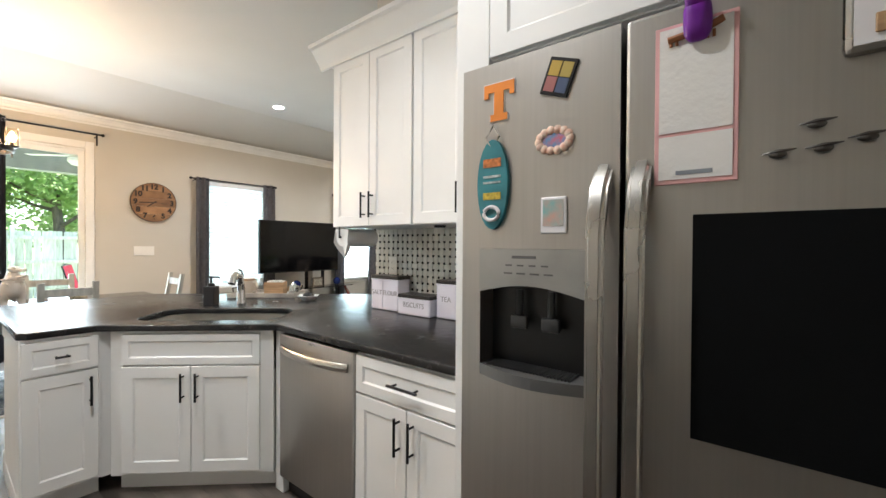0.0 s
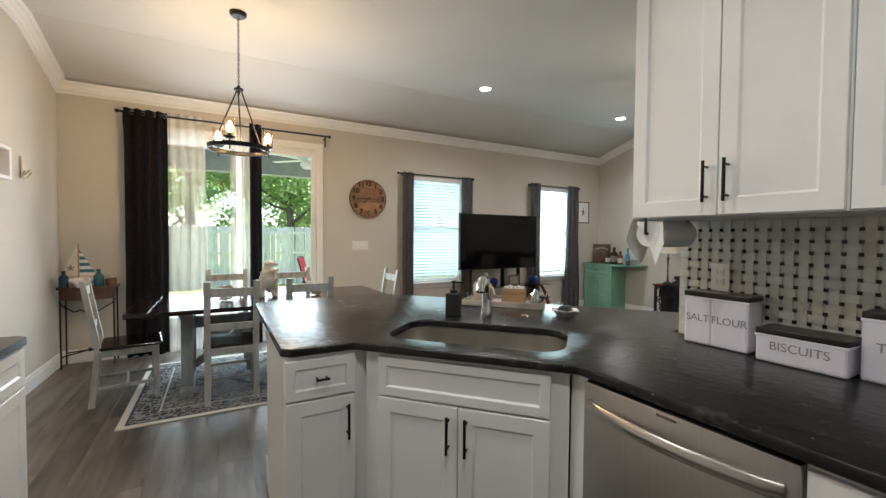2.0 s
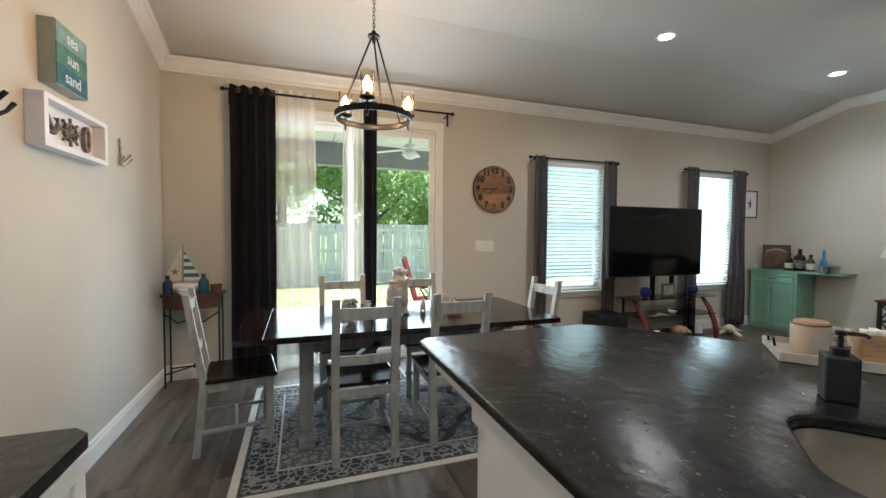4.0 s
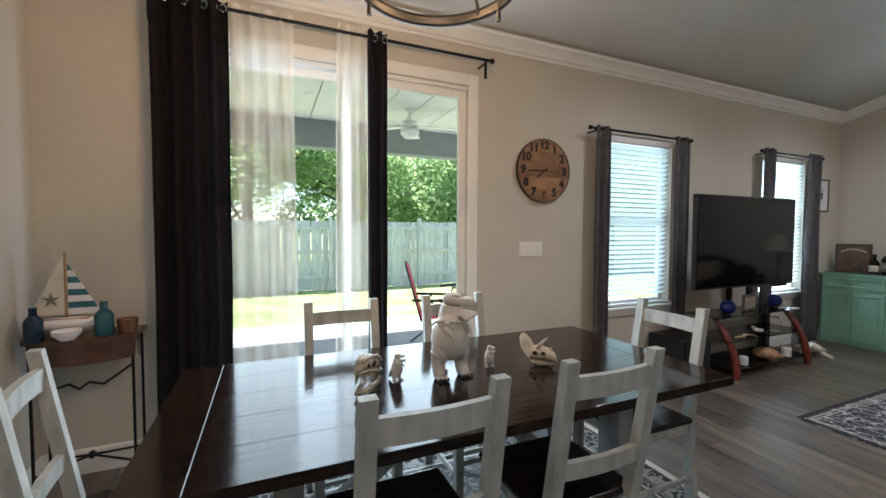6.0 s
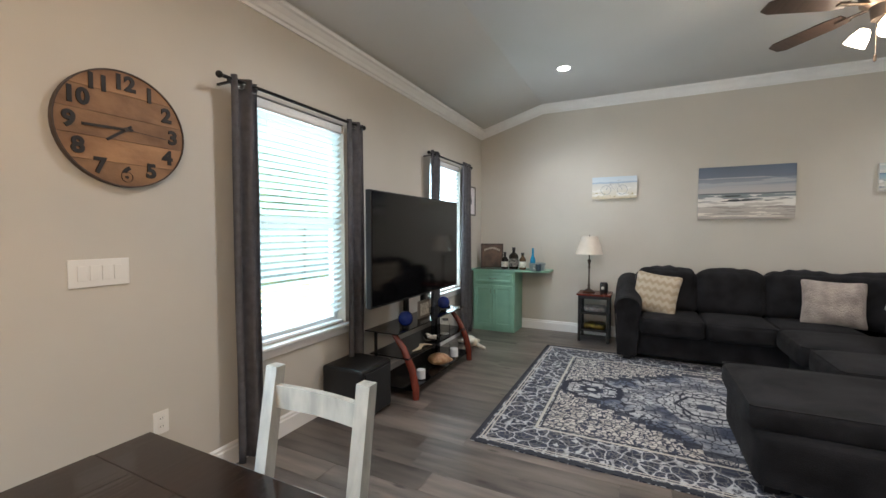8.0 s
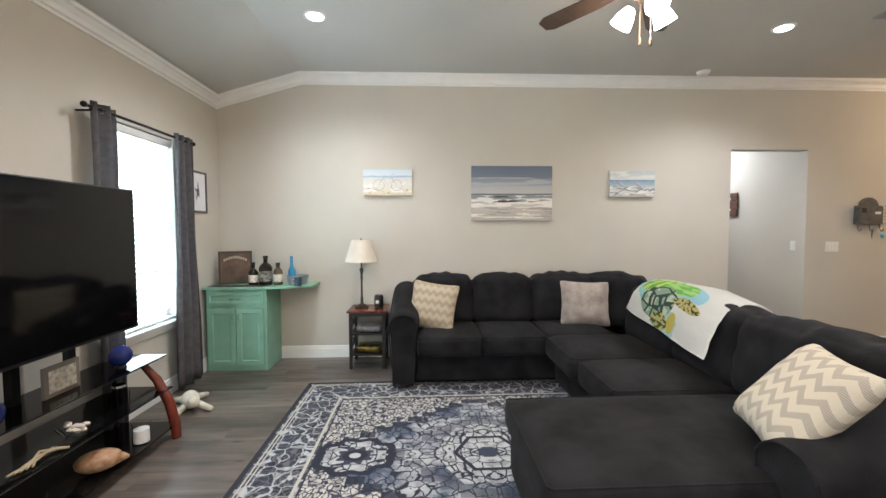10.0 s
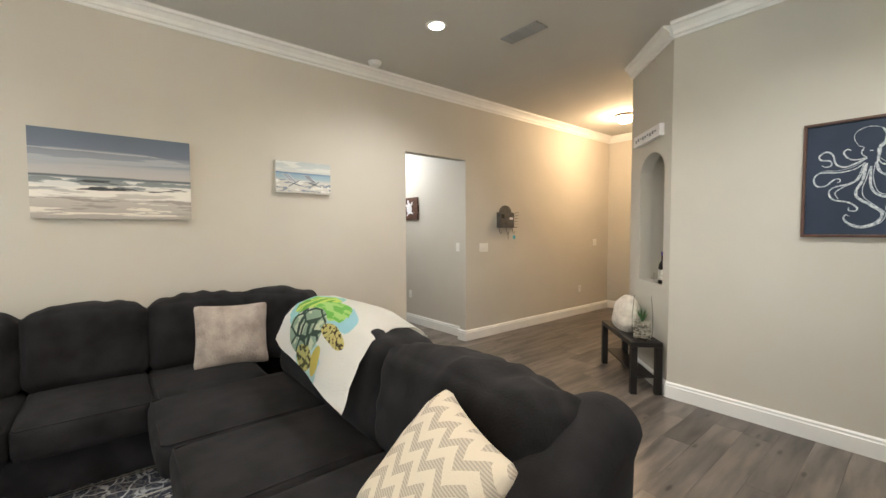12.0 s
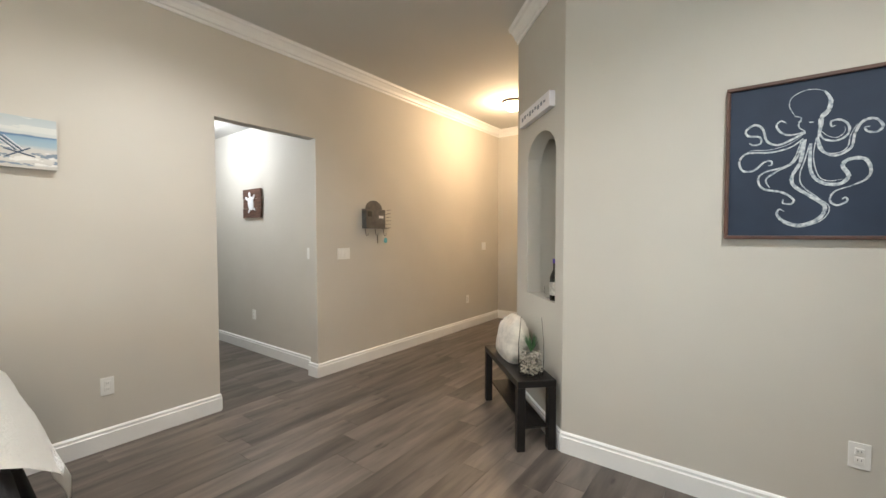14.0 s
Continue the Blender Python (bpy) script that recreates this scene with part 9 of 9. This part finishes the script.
bottle("liquor_bottle", "amber square bottle with a dark cap on the cabinet", "bottle", pose(-5.91, 6.45, TZ), mat("amber_glass", (0.10, 0.06, 0.03), 0.1, bump=0), 0.048, 0.235, 0.02, 0.3, BLKPLASTIC, PAPER)
bottle("blue_bottle", "bright blue glass bottle in a metal tub", "bottle", pose(-5.77, 6.47, TZ + 0.006), mat("bright_blue_glass", (0.02, 0.22, 0.42), 0.1, vary=0, bump=0), 0.037, 0.30, 0.015, 0.45)
bottle("clear_bottle", "clear glass bottle in a metal tub", "bottle", pose(-5.66, 6.48, TZ + 0.006), CLEAR, 0.036, 0.31, 0.014, 0.4)
tb2 = new("metal_tub")
tb2.matrix_basis = pose(-5.71, 6.47, TZ)
tagged(tb2, "small galvanized tub that holds bottles on the cabinet", "tub")
lathe("tub", [(0.0, 0.0), (0.095, 0.0), (0.115, 0.10), (0.118, 0.10), (0.098, -0.0), (0, 0.0)], mat("clear_gray_plastic", (0.35, 0.40, 0.43), 0.3, 0.5), tb2)
mug = new("dark_mug")
mug.matrix_basis = pose(-5.66, 6.33, TZ)
tagged(mug, "dark blue ceramic mug on the green cabinet", "mug")
lathe("cup", [(0, 0), (0.036, 0), (0.04, 0.09), (0.036, 0.09), (0.033, 0.006), (0, 0.006)], mat("slate_blue", (0.05, 0.08, 0.11), 0.3), mug)
tube("handle", [(-0.038, 0, 0.075), (-0.062, 0, 0.07), (-0.065, 0, 0.035), (-0.038, 0, 0.02)], 0.005, WHITE, mug)

# end table, lamp, speaker mug
et = thing("end_table", "black end table with a cherry top and two shelves", "side table", -5.13, 6.28, 0)
box("tabletop", et, REDWOOD, -0.02, 0.40, -0.02, 0.38, 0.60, 0.622, 0.004, "cherry red top")
for x in (0.0, 0.345):
    for y in (0.0, 0.325):
        box("leg", et, ESPRESSO, x, x + 0.035, y, y + 0.035, 0, 0.599, 0.002)
for z in (0.14, 0.36):
    box("shelf", et, ESPRESSO, 0.005, 0.375, 0.005, 0.355, z, z + 0.018, 0.002)
box("apron", et, ESPRESSO, 0.035, 0.345, 0.004, 0.02, 0.56, 0.599, 0.001)
for s in (0, 1):
    a, b = (0.05, 0.31) if s == 0 else (0.31, 0.05)
    tube("cross_brace", [(0.018 + 0.004 * s, a, 0.38), (0.018 + 0.004 * s, b, 0.56)], 0.008, ESPRESSO, et, seg=6)
    tube("cross_brace", [(0.018 + 0.004 * s, a, 0.16), (0.018 + 0.004 * s, b, 0.355)], 0.008, ESPRESSO, et, seg=6)
for i, z in enumerate((0.379, 0.159)):
    bx_ = new("magazine" if i == 0 else "metallic_bag")
    bx_.matrix_basis = pose(-4.93, 6.42, z + 0.04)
    tagged(bx_, "folded gray magazine on the middle shelf" if i == 0 else "crumpled gold and black bag on the bottom shelf", "magazine" if i == 0 else "bag")
    bm = bmesh.new()
    addsoft(bm, 0.26, 0.20, 0.07, 0.02, 0.01, 8, None, 0.012 if i else 0.004, i * 5)
    part("cover", bm, mat("gold_foil", (0.25, 0.18, 0.04), 0.3, 0.9, scale=14, second=(0.02, 0.02, 0.02)) if i else mat("magazine_gray", (0.30, 0.30, 0.31), 0.5, scale=20, stretch=(1, 1, 12), second=(0.05, 0.05, 0.06)), bx_, smooth=True)
tl = thing("table_lamp", "bronze table lamp with a pleated cream shade on the end table", "table lamp", -5.02, 6.47, 0.623)
lathe("base", [(0.0, 0.0), (0.075, 0.0), (0.078, 0.012), (0.05, 0.03), (0.02, 0.045), (0.014, 0.07), (0.018, 0.09), (0.012, 0.12), (0.010, 0.30), (0.016, 0.33), (0.010, 0.36), (0.022, 0.41), (0.022, 0.425), (0.008, 0.44), (0.008, 0.52), (0.0, 0.52)], NICKEL, tl, seg=20)
lathe("shade", [(0.175, 0.505), (0.10, 0.74), (0.098, 0.74), (0.172, 0.505)], mat("cream_shade_cloth", (0.66, 0.60, 0.52), 0.85, scale=3, bump=0.2), tl, "cream fabric shade", seg=36)
lathe("finial", [(0.0, 0.73), (0.01, 0.735), (0.006, 0.755), (0.0, 0.76)], NICKEL, tl, seg=10)
sk = new("dark_tumbler")
sk.matrix_basis = pose(-4.83, 6.42, 0.623)
tagged(sk, "black insulated mug with a white round mark", "mug")
lathe("cup", [(0, 0), (0.045, 0), (0.05, 0.03), (0.05, 0.12), (0.04, 0.145), (0, 0.145)], BLKPLASTIC, sk)
lathe("emblem", [(0.0, 0.0), (0.02, 0.0), (0.02, 0.002), (0, 0.002)], PAPER, sk, m=pose(-0.01, -0.0505, 0.075, 90, 0, -10), seg=16)

# pillows and blanket
CHEV = bpy.data.materials.new("chevron_cloth")
CHEV.use_nodes = True
def stripes(m, c1, c2, c3, sx, sz):
    n, l = m.node_tree.nodes, m.node_tree.links
    b = n["Principled BSDF"]
    b.inputs["Roughness"].default_value = 0.95
    tc, sep = n.new("ShaderNodeTexCoord"), n.new("ShaderNodeSeparateXYZ")
    l.new(tc.outputs["Object"], sep.inputs[0])
    pp1, ad, sn_, gt_, mx, w2, mx2, g2 = [n.new(k) for k in ("ShaderNodeMath", "ShaderNodeMath", "ShaderNodeMath", "ShaderNodeMath", "ShaderNodeMix", "ShaderNodeMath", "ShaderNodeMix", "ShaderNodeMath")]
    pp1.operation, pp1.inputs[1].default_value = "PINGPONG", sx
    l.new(sep.outputs["X"], pp1.inputs[0])
    ad.operation = "ADD"
    l.new(pp1.outputs[0], ad.inputs[0]), l.new(sep.outputs["Z"], ad.inputs[1])
    sn_.operation, sn_.inputs[1].default_value = "PINGPONG", sz
    l.new(ad.outputs[0], sn_.inputs[0])
    gt_.operation, gt_.inputs[1].default_value = "GREATER_THAN", sz * 0.55
    l.new(sn_.outputs[0], gt_.inputs[0])
    w2.operation, w2.inputs[1].default_value = "PINGPONG", 0.004
    l.new(sep.outputs["Z"], w2.inputs[0])
    g2.operation, g2.inputs[1].default_value = "GREATER_THAN", 0.002
    l.new(w2.outputs[0], g2.inputs[0])
    mx2.data_type = mx.data_type = "RGBA"
    mx2.inputs["A"].default_value, mx2.inputs["B"].default_value = (*c2, 1), (*c3, 1)
    l.new(g2.outputs[0], mx2.inputs["Factor"])
    mx.inputs["A"].default_value = (*c1, 1)
    l.new(mx2.outputs["Result"], mx.inputs["B"]), l.new(gt_.outputs[0], mx.inputs["Factor"])
    l.new(mx.outputs["Result"], b.inputs["Base Color"])
    t2, bp = n.new("ShaderNodeTexNoise"), n.new("ShaderNodeBump")
    t2.inputs["Scale"].default_value = 220
    bp.inputs["Strength"].default_value, bp.inputs["Distance"].default_value = 0.4, 0.005
    l.new(tc.outputs["Object"], t2.inputs["Vector"]), l.new(t2.outputs["Fac"], bp.inputs["Height"]), l.new(bp.outputs[0], b.inputs["Normal"])
stripes(CHEV, (0.54, 0.48, 0.39), (0.44, 0.385, 0.31), (0.31, 0.27, 0.235), 0.050, 0.040)
TANP = bpy.data.materials.new("tan_diamond_cloth")
TANP.use_nodes = True
stripes(TANP, (0.46, 0.39, 0.30), (0.33, 0.26, 0.18), (0.38, 0.31, 0.22), 0.035, 0.045)
SHAG = mat("pink_gray_shag", (0.42, 0.36, 0.32), 0.95, scale=10, second=(0.26, 0.22, 0.20), bump=1.0, bump_scale=70)
def pillow(label, m, material, w=0.46, h=0.46, d=0.16, seed=0.0, wr=0.006):
    bm = bmesh.new()
    addsoft(bm, w, d * 0.5, h, 0.03, 0.0, 12)
    for v in bm.verts:
        u, w_ = v.co.x / (w / 2), v.co.z / (h / 2)
        k = max(0.0, (1 - u ** 4) * (1 - w_ ** 4)) ** 0.6
        v.co.y = v.co.y * (0.25 + 2.0 * k * 0.9)
        v.co.x *= 1 - 0.07 * (1 - w_ ** 2)
        v.co.z *= 1 - 0.07 * (1 - u ** 2)
        v.co += Vector((0, 1, 0)) * wr * noise.noise(v.co * 12 + Vector((seed, 0, 0)))
    ob = part("throw_pillow", bm, material, None, label, smooth=True, m=m)
    return tagged(ob, "", "pillow")
pillow("tan patterned throw pillow on the sofa by the arm", pose(-4.25, 6.02, 0.715, -18, 7, -14), TANP, 0.48, 0.48, 0.15, 1)
pillow("shaggy gray beige throw pillow at the sofa corner", pose(-2.70, 6.06, 0.715, -14, 2, -6), SHAG, 0.50, 0.46, 0.17, 2, 0.02)
ax_ = Vector((-0.155, -0.41, -0.01)).normalized()
az_ = Vector((0.27, -0.17, 0.35))
az_ = (az_ - ax_ * az_.dot(ax_)).normalized()
ay_ = az_.cross(ax_)
PM = Matrix.Translation((-2.715, 3.675, 0.735)) @ Matrix((ax_, ay_, az_)).transposed().to_4x4()
pillow("cream and gray chevron throw pillow on the chaise", PM, CHEV, 0.50, 0.50, 0.17, 3)

# turtle blanket over the back
BL = bpy.data.materials.new("turtle_blanket_cloth")
BL.use_nodes = True
n, l = BL.node_tree.nodes, BL.node_tree.links
b = n["Principled BSDF"]
b.inputs["Roughness"].default_value = 0.95
uvn, sepn = n.new("ShaderNodeUVMap"), n.new("ShaderNodeSeparateXYZ")
l.new(uvn.outputs[0], sepn.inputs[0])


def nd(op, a, b_=None):
    k = n.new("ShaderNodeMath")
    k.operation = op
    for i, v in enumerate((a, b_)):
        if v is None:
            continue
        if isinstance(v, (int, float)):
            k.inputs[i].default_value = v
        else:
            l.new(v, k.inputs[i])
    return k.outputs[0]


def mixc(f, a, c):
    k = n.new("ShaderNodeMix")
    k.data_type = "RGBA"
    l.new(f, k.inputs["Factor"])
    for s, v in (("A", a), ("B", c)):
        if isinstance(v, tuple):
            k.inputs[s].default_value = (*v, 1)
        else:
            l.new(v, k.inputs[s])
    return k.outputs["Result"]


def blob(cx, cy, rx_, ry_, wob=0.25, sc=5.0):
    """Soft ellipse on the cloth."""
    dx, dy = nd("DIVIDE", nd("SUBTRACT", sepn.outputs["X"], cx), rx_), nd("DIVIDE", nd("SUBTRACT", sepn.outputs["Y"], cy - 0.12), ry_)
    nz_ = n.new("ShaderNodeTexNoise")
    nz_.inputs["Scale"].default_value, nz_.inputs["Detail"].default_value = sc, 5
    l.new(uvn.outputs[0], nz_.inputs["Vector"])
    r = nd("ADD", nd("ADD", nd("MULTIPLY", dx, dx), nd("MULTIPLY", dy, dy)), nd("MULTIPLY", nd("SUBTRACT", nz_.outputs["Fac"], 0.5), wob * 8))
    return nd("LESS_THAN", r, 1.0)


vor = n.new("ShaderNodeTexVoronoi")
vor.feature = "DISTANCE_TO_EDGE"
vor.inputs["Scale"].default_value = 9
l.new(uvn.outputs[0], vor.inputs["Vector"])
cells = nd("GREATER_THAN", vor.outputs["Distance"], 0.08)
nz2 = n.new("ShaderNodeTexNoise")
nz2.inputs["Scale"].default_value, nz2.inputs["Detail"].default_value = 7, 6
l.new(uvn.outputs[0], nz2.inputs["Vector"])
hi = nd("GREATER_THAN", nz2.outputs["Fac"], 0.52)
def strokes(sx, sy, rot, thr):
    """Streaky brush marks across the cloth."""
    mp_, nz_ = n.new("ShaderNodeMapping"), n.new("ShaderNodeTexNoise")
    mp_.inputs["Scale"].default_value, mp_.inputs["Rotation"].default_value = (sx, sy, 1), (0, 0, rot)
    nz_.inputs["Scale"].default_value, nz_.inputs["Detail"].default_value = 1.0, 5
    l.new(uvn.outputs[0], mp_.inputs["Vector"]), l.new(mp_.outputs[0], nz_.inputs["Vector"])
    return nd("GREATER_THAN", nz_.outputs["Fac"], thr)


CREAM_PLUSH = (0.86, 0.85, 0.82)
colr = mixc(blob(0.20, 0.62, 0.22, 0.26, 0.22, 7), CREAM_PLUSH, (0.40, 0.72, 0.72))
colr = mixc(blob(0.62, 0.62, 0.16, 0.12, 0.25, 7), colr, (0.42, 0.72, 0.82))
colr = mixc(blob(0.52, 0.20, 0.16, 0.14, 0.25, 8), colr, (0.52, 0.74, 0.78))
colr = mixc(blob(0.22, 0.62, 0.20, 0.20, 0.20, 9), colr, mixc(strokes(22, 4, 0.5, 0.5), (0.20, 0.50, 0.08), (0.66, 0.80, 0.20)))
colr = mixc(blob(0.46, 0.64, 0.22, 0.11, 0.20, 8), colr, mixc(strokes(5, 18, 0.3, 0.5), (0.22, 0.60, 0.12), (0.50, 0.76, 0.26)))
colr = mixc(blob(0.36, 0.39, 0.20, 0.20, 0.03), colr, mixc(cells, (0.05, 0.09, 0.07), mixc(hi, (0.34, 0.47, 0.36), (0.66, 0.72, 0.58))))
colr = mixc(blob(0.68, 0.47, 0.16, 0.065, 0.04), colr, mixc(strokes(34, 34, 0, 0.54), (0.62, 0.56, 0.22), (0.07, 0.05, 0.02)))
colr = mixc(blob(0.46, 0.20, 0.10, 0.085, 0.10), colr, mixc(strokes(26, 26, 0, 0.52), (0.60, 0.58, 0.22), (0.10, 0.10, 0.04)))
colr = mixc(blob(0.60, 0.24, 0.05, 0.10, 0.06), colr, (0.66, 0.56, 0.14))
l.new(colr, b.inputs["Base Color"])
tc2, t2, bp = n.new("ShaderNodeTexCoord"), n.new("ShaderNodeTexNoise"), n.new("ShaderNodeBump")
t2.inputs["Scale"].default_value = 130
bp.inputs["Strength"].default_value, bp.inputs["Distance"].default_value = 0.8, 0.008
l.new(tc2.outputs["Object"], t2.inputs["Vector"]), l.new(t2.outputs["Fac"], bp.inputs["Height"]), l.new(bp.outputs[0], b.inputs["Normal"])

bm = bmesh.new()
uvl = bm.loops.layers.uv.new("UVMap")
FRONT = [(-2.63, 0.55), (-2.60, 0.66), (-2.565, 0.78), (-2.50, 0.90), (-2.41, 0.985), (-2.28, 1.02), (-2.14, 1.005), (-2.06, 0.965), (-2.00, 0.91), (-1.975, 0.85), (-1.97, 0.79), (-1.968, 0.74)]
NU, NV = 34, 52


def on_back(t):
    """A point of the sofa back's outline; t from the seat (0) over the crest to the rear (1)."""
    q = t * (len(FRONT) - 1)
    i = min(int(q), len(FRONT) - 2)
    f = q - i
    return FRONT[i][0] * (1 - f) + FRONT[i + 1][0] * f, FRONT[i][1] * (1 - f) + FRONT[i + 1][1] * f


grid = []
for j in range(NV + 1):
    t = j / NV
    row = []
    for i in range(NU + 1):
        u = i / NU
        t0 = 0.075 + 0.09 * u
        x, z = on_back(t0 + (1 - t0) * t)
        y = 4.43 + 1.04 * u + 0.27 * t * t * (1 - u) + 0.03 * math.sin(3 * t)
        k = noise.noise(Vector((u * 3.5, t * 4, 2.0)))
        hang = max(0.0, t - 0.75) * 0.6
        fold = 0.03 * math.sin(u * 22 + 3 * k) * hang - 0.008 * math.sin(u * 9 + 2 * k) * (1 - t)
        z -= 0.055 * max(0.0, 1 - u * 3.0) * (1 if t < 0.75 else 0.4) * min(1, t * 4)
        row.append(bm.verts.new((x + fold, y + 0.012 * noise.noise(Vector((t * 9, u * 3, 7))), z + 0.016 + 0.010 * k)))
    grid.append(row)
for j in range(NV):
    for i in range(NU):
        f = bm.faces.new((grid[j][i], grid[j][i + 1], grid[j + 1][i + 1], grid[j + 1][i]))
        for lp, (a, c) in zip(f.loops, ((i, j), (i + 1, j), (i + 1, j + 1), (i, j + 1))):
            lp[uvl].uv = (1 - a / NU, c / NV * 1.7)
bmesh.ops.solidify(bm, geom=list(bm.faces), thickness=0.014)
tagged(part("turtle_blanket", bm, BL, None, "cream plush blanket with a green sea turtle over the sofa", smooth=True), "", "blanket")

# bookcase at the edge of the pale wall
bc = thing("bookcase", "tall black open bookcase against the pale wall", "bookcase", 0.05, 2.10, 0)
for (a, b) in ((0.0, 0.022), (0.50, 0.522)):
    box("side", bc, ESPRESSO, 0.0, 0.335, a, b, 0, 1.95, 0.002)
for z in (0.05, 0.43, 0.81, 1.19, 1.57, 1.928):
    box("shelf", bc, ESPRESSO, 0.0, 0.335, 0.0225, 0.4995, z, z + 0.022, 0.002)
box("back", bc, ESPRESSO, 0.325, 0.335, 0.023, 0.499, 0.073, 1.927, 0)
bxx = box("storage_box", None, mat("cream_storage_box", (0.55, 0.50, 0.42), 0.8), 0.06, 0.33, 2.16, 2.56, 0.073, 0.26, 0.006)
tagged(bxx, "cream fabric box on the bottom shelf of the bookcase", "storage box")
cd_ = new("stacked_pots")
cd_.matrix_basis = pose(0.18, 2.50, 0.453)
tagged(cd_, "green ceramic pot on the bookcase shelf", "pot")
lathe("pot", [(0, 0), (0.06, 0), (0.075, 0.06), (0.06, 0.12), (0.04, 0.13), (0, 0.13)], mat("olive_ceramic", (0.13, 0.15, 0.08), 0.4), cd_)

# ---------- floor planks ----------
PW, PL = 0.18, 1.22
rows_y = int((NY - SY) / PW) + 1
near, rest = [], []
rp = random.Random(11)
for j in range(rows_y):
    y0 = SY + j * PW
    y1 = min(y0 + PW, NY)
    x = WX - rp.uniform(0, PL)
    while x < 4.0:
        a, b = max(x, WX), min(x + PL, 3.95)
        if b - a > 0.02 and y1 - y0 > 0.02:
            cx, cy = (a + b) / 2, (y0 + y1) / 2
            full = abs(b - a - PL) < 1e-6 and abs(y1 - y0 - PW) < 1e-6
            seen = (cy > 3.1 and cx > -2.2) or (-3.4 < cy < 0.5 and cx < -3.2) or (cx < -3.8 and 1.6 < cy < 3.6)
            (near if full and seen and len(near) < 298 else rest).append((a, b, y0, y1))
        x += PL
for a, b, y0, y1 in [(-0.99 + 0.0, 0.36, NY + 0.0 + k * PW, NY + (k + 1) * PW) for k in range(16)]:
    rest.append((a, -0.25 + 0.3 * (int(y0 * 10) % 3), y0, y1))
    rest.append((-0.25 + 0.3 * (int(y0 * 10) % 3), b, y0, y1))
bq = bmesh.new()
addbox(bq, 0.0005, PL - 0.0005, 0.0005, PW - 0.0005, -0.0055, 0.0)
bmesh.ops.bevel(bq, geom=[e for e in bq.edges if all(v.co.z > -0.001 for v in e.verts)], offset=0.0006, segments=1, affect="EDGES")
pk = part("plank", bq, PLANK, floor)
pk.matrix_basis = pose(near[0][0], near[0][2], 0)
for a, b, y0, y1 in near[1:]:
    q = new("plank", pk.data)
    q.parent = floor
    q.matrix_basis = pose(a, y0, 0)
verts, faces = [], []
for a, b, y0, y1 in rest:
    k = len(verts)
    a, b, y0, y1 = a + 0.0006, b - 0.0006, y0 + 0.0006, y1 - 0.0006
    verts += [(a, y0, -0.0055), (b, y0, -0.0055), (b, y1, -0.0055), (a, y1, -0.0055), (a, y0, 0), (b, y0, 0), (b, y1, 0), (a, y1, 0)]
    faces += [(k + 4, k + 5, k + 6, k + 7), (k, k + 1, k + 5, k + 4), (k + 1, k + 2, k + 6, k + 5), (k + 2, k + 3, k + 7, k + 6), (k + 3, k, k + 4, k + 7)]
me = bpy.data.meshes.new("planks")
me.from_pydata(verts, [], faces)
me.materials.append(PLANK)
o = new("planks", me)
o.parent = floor
tagged(o, "gray brown wood planks", "", "", "stuff")
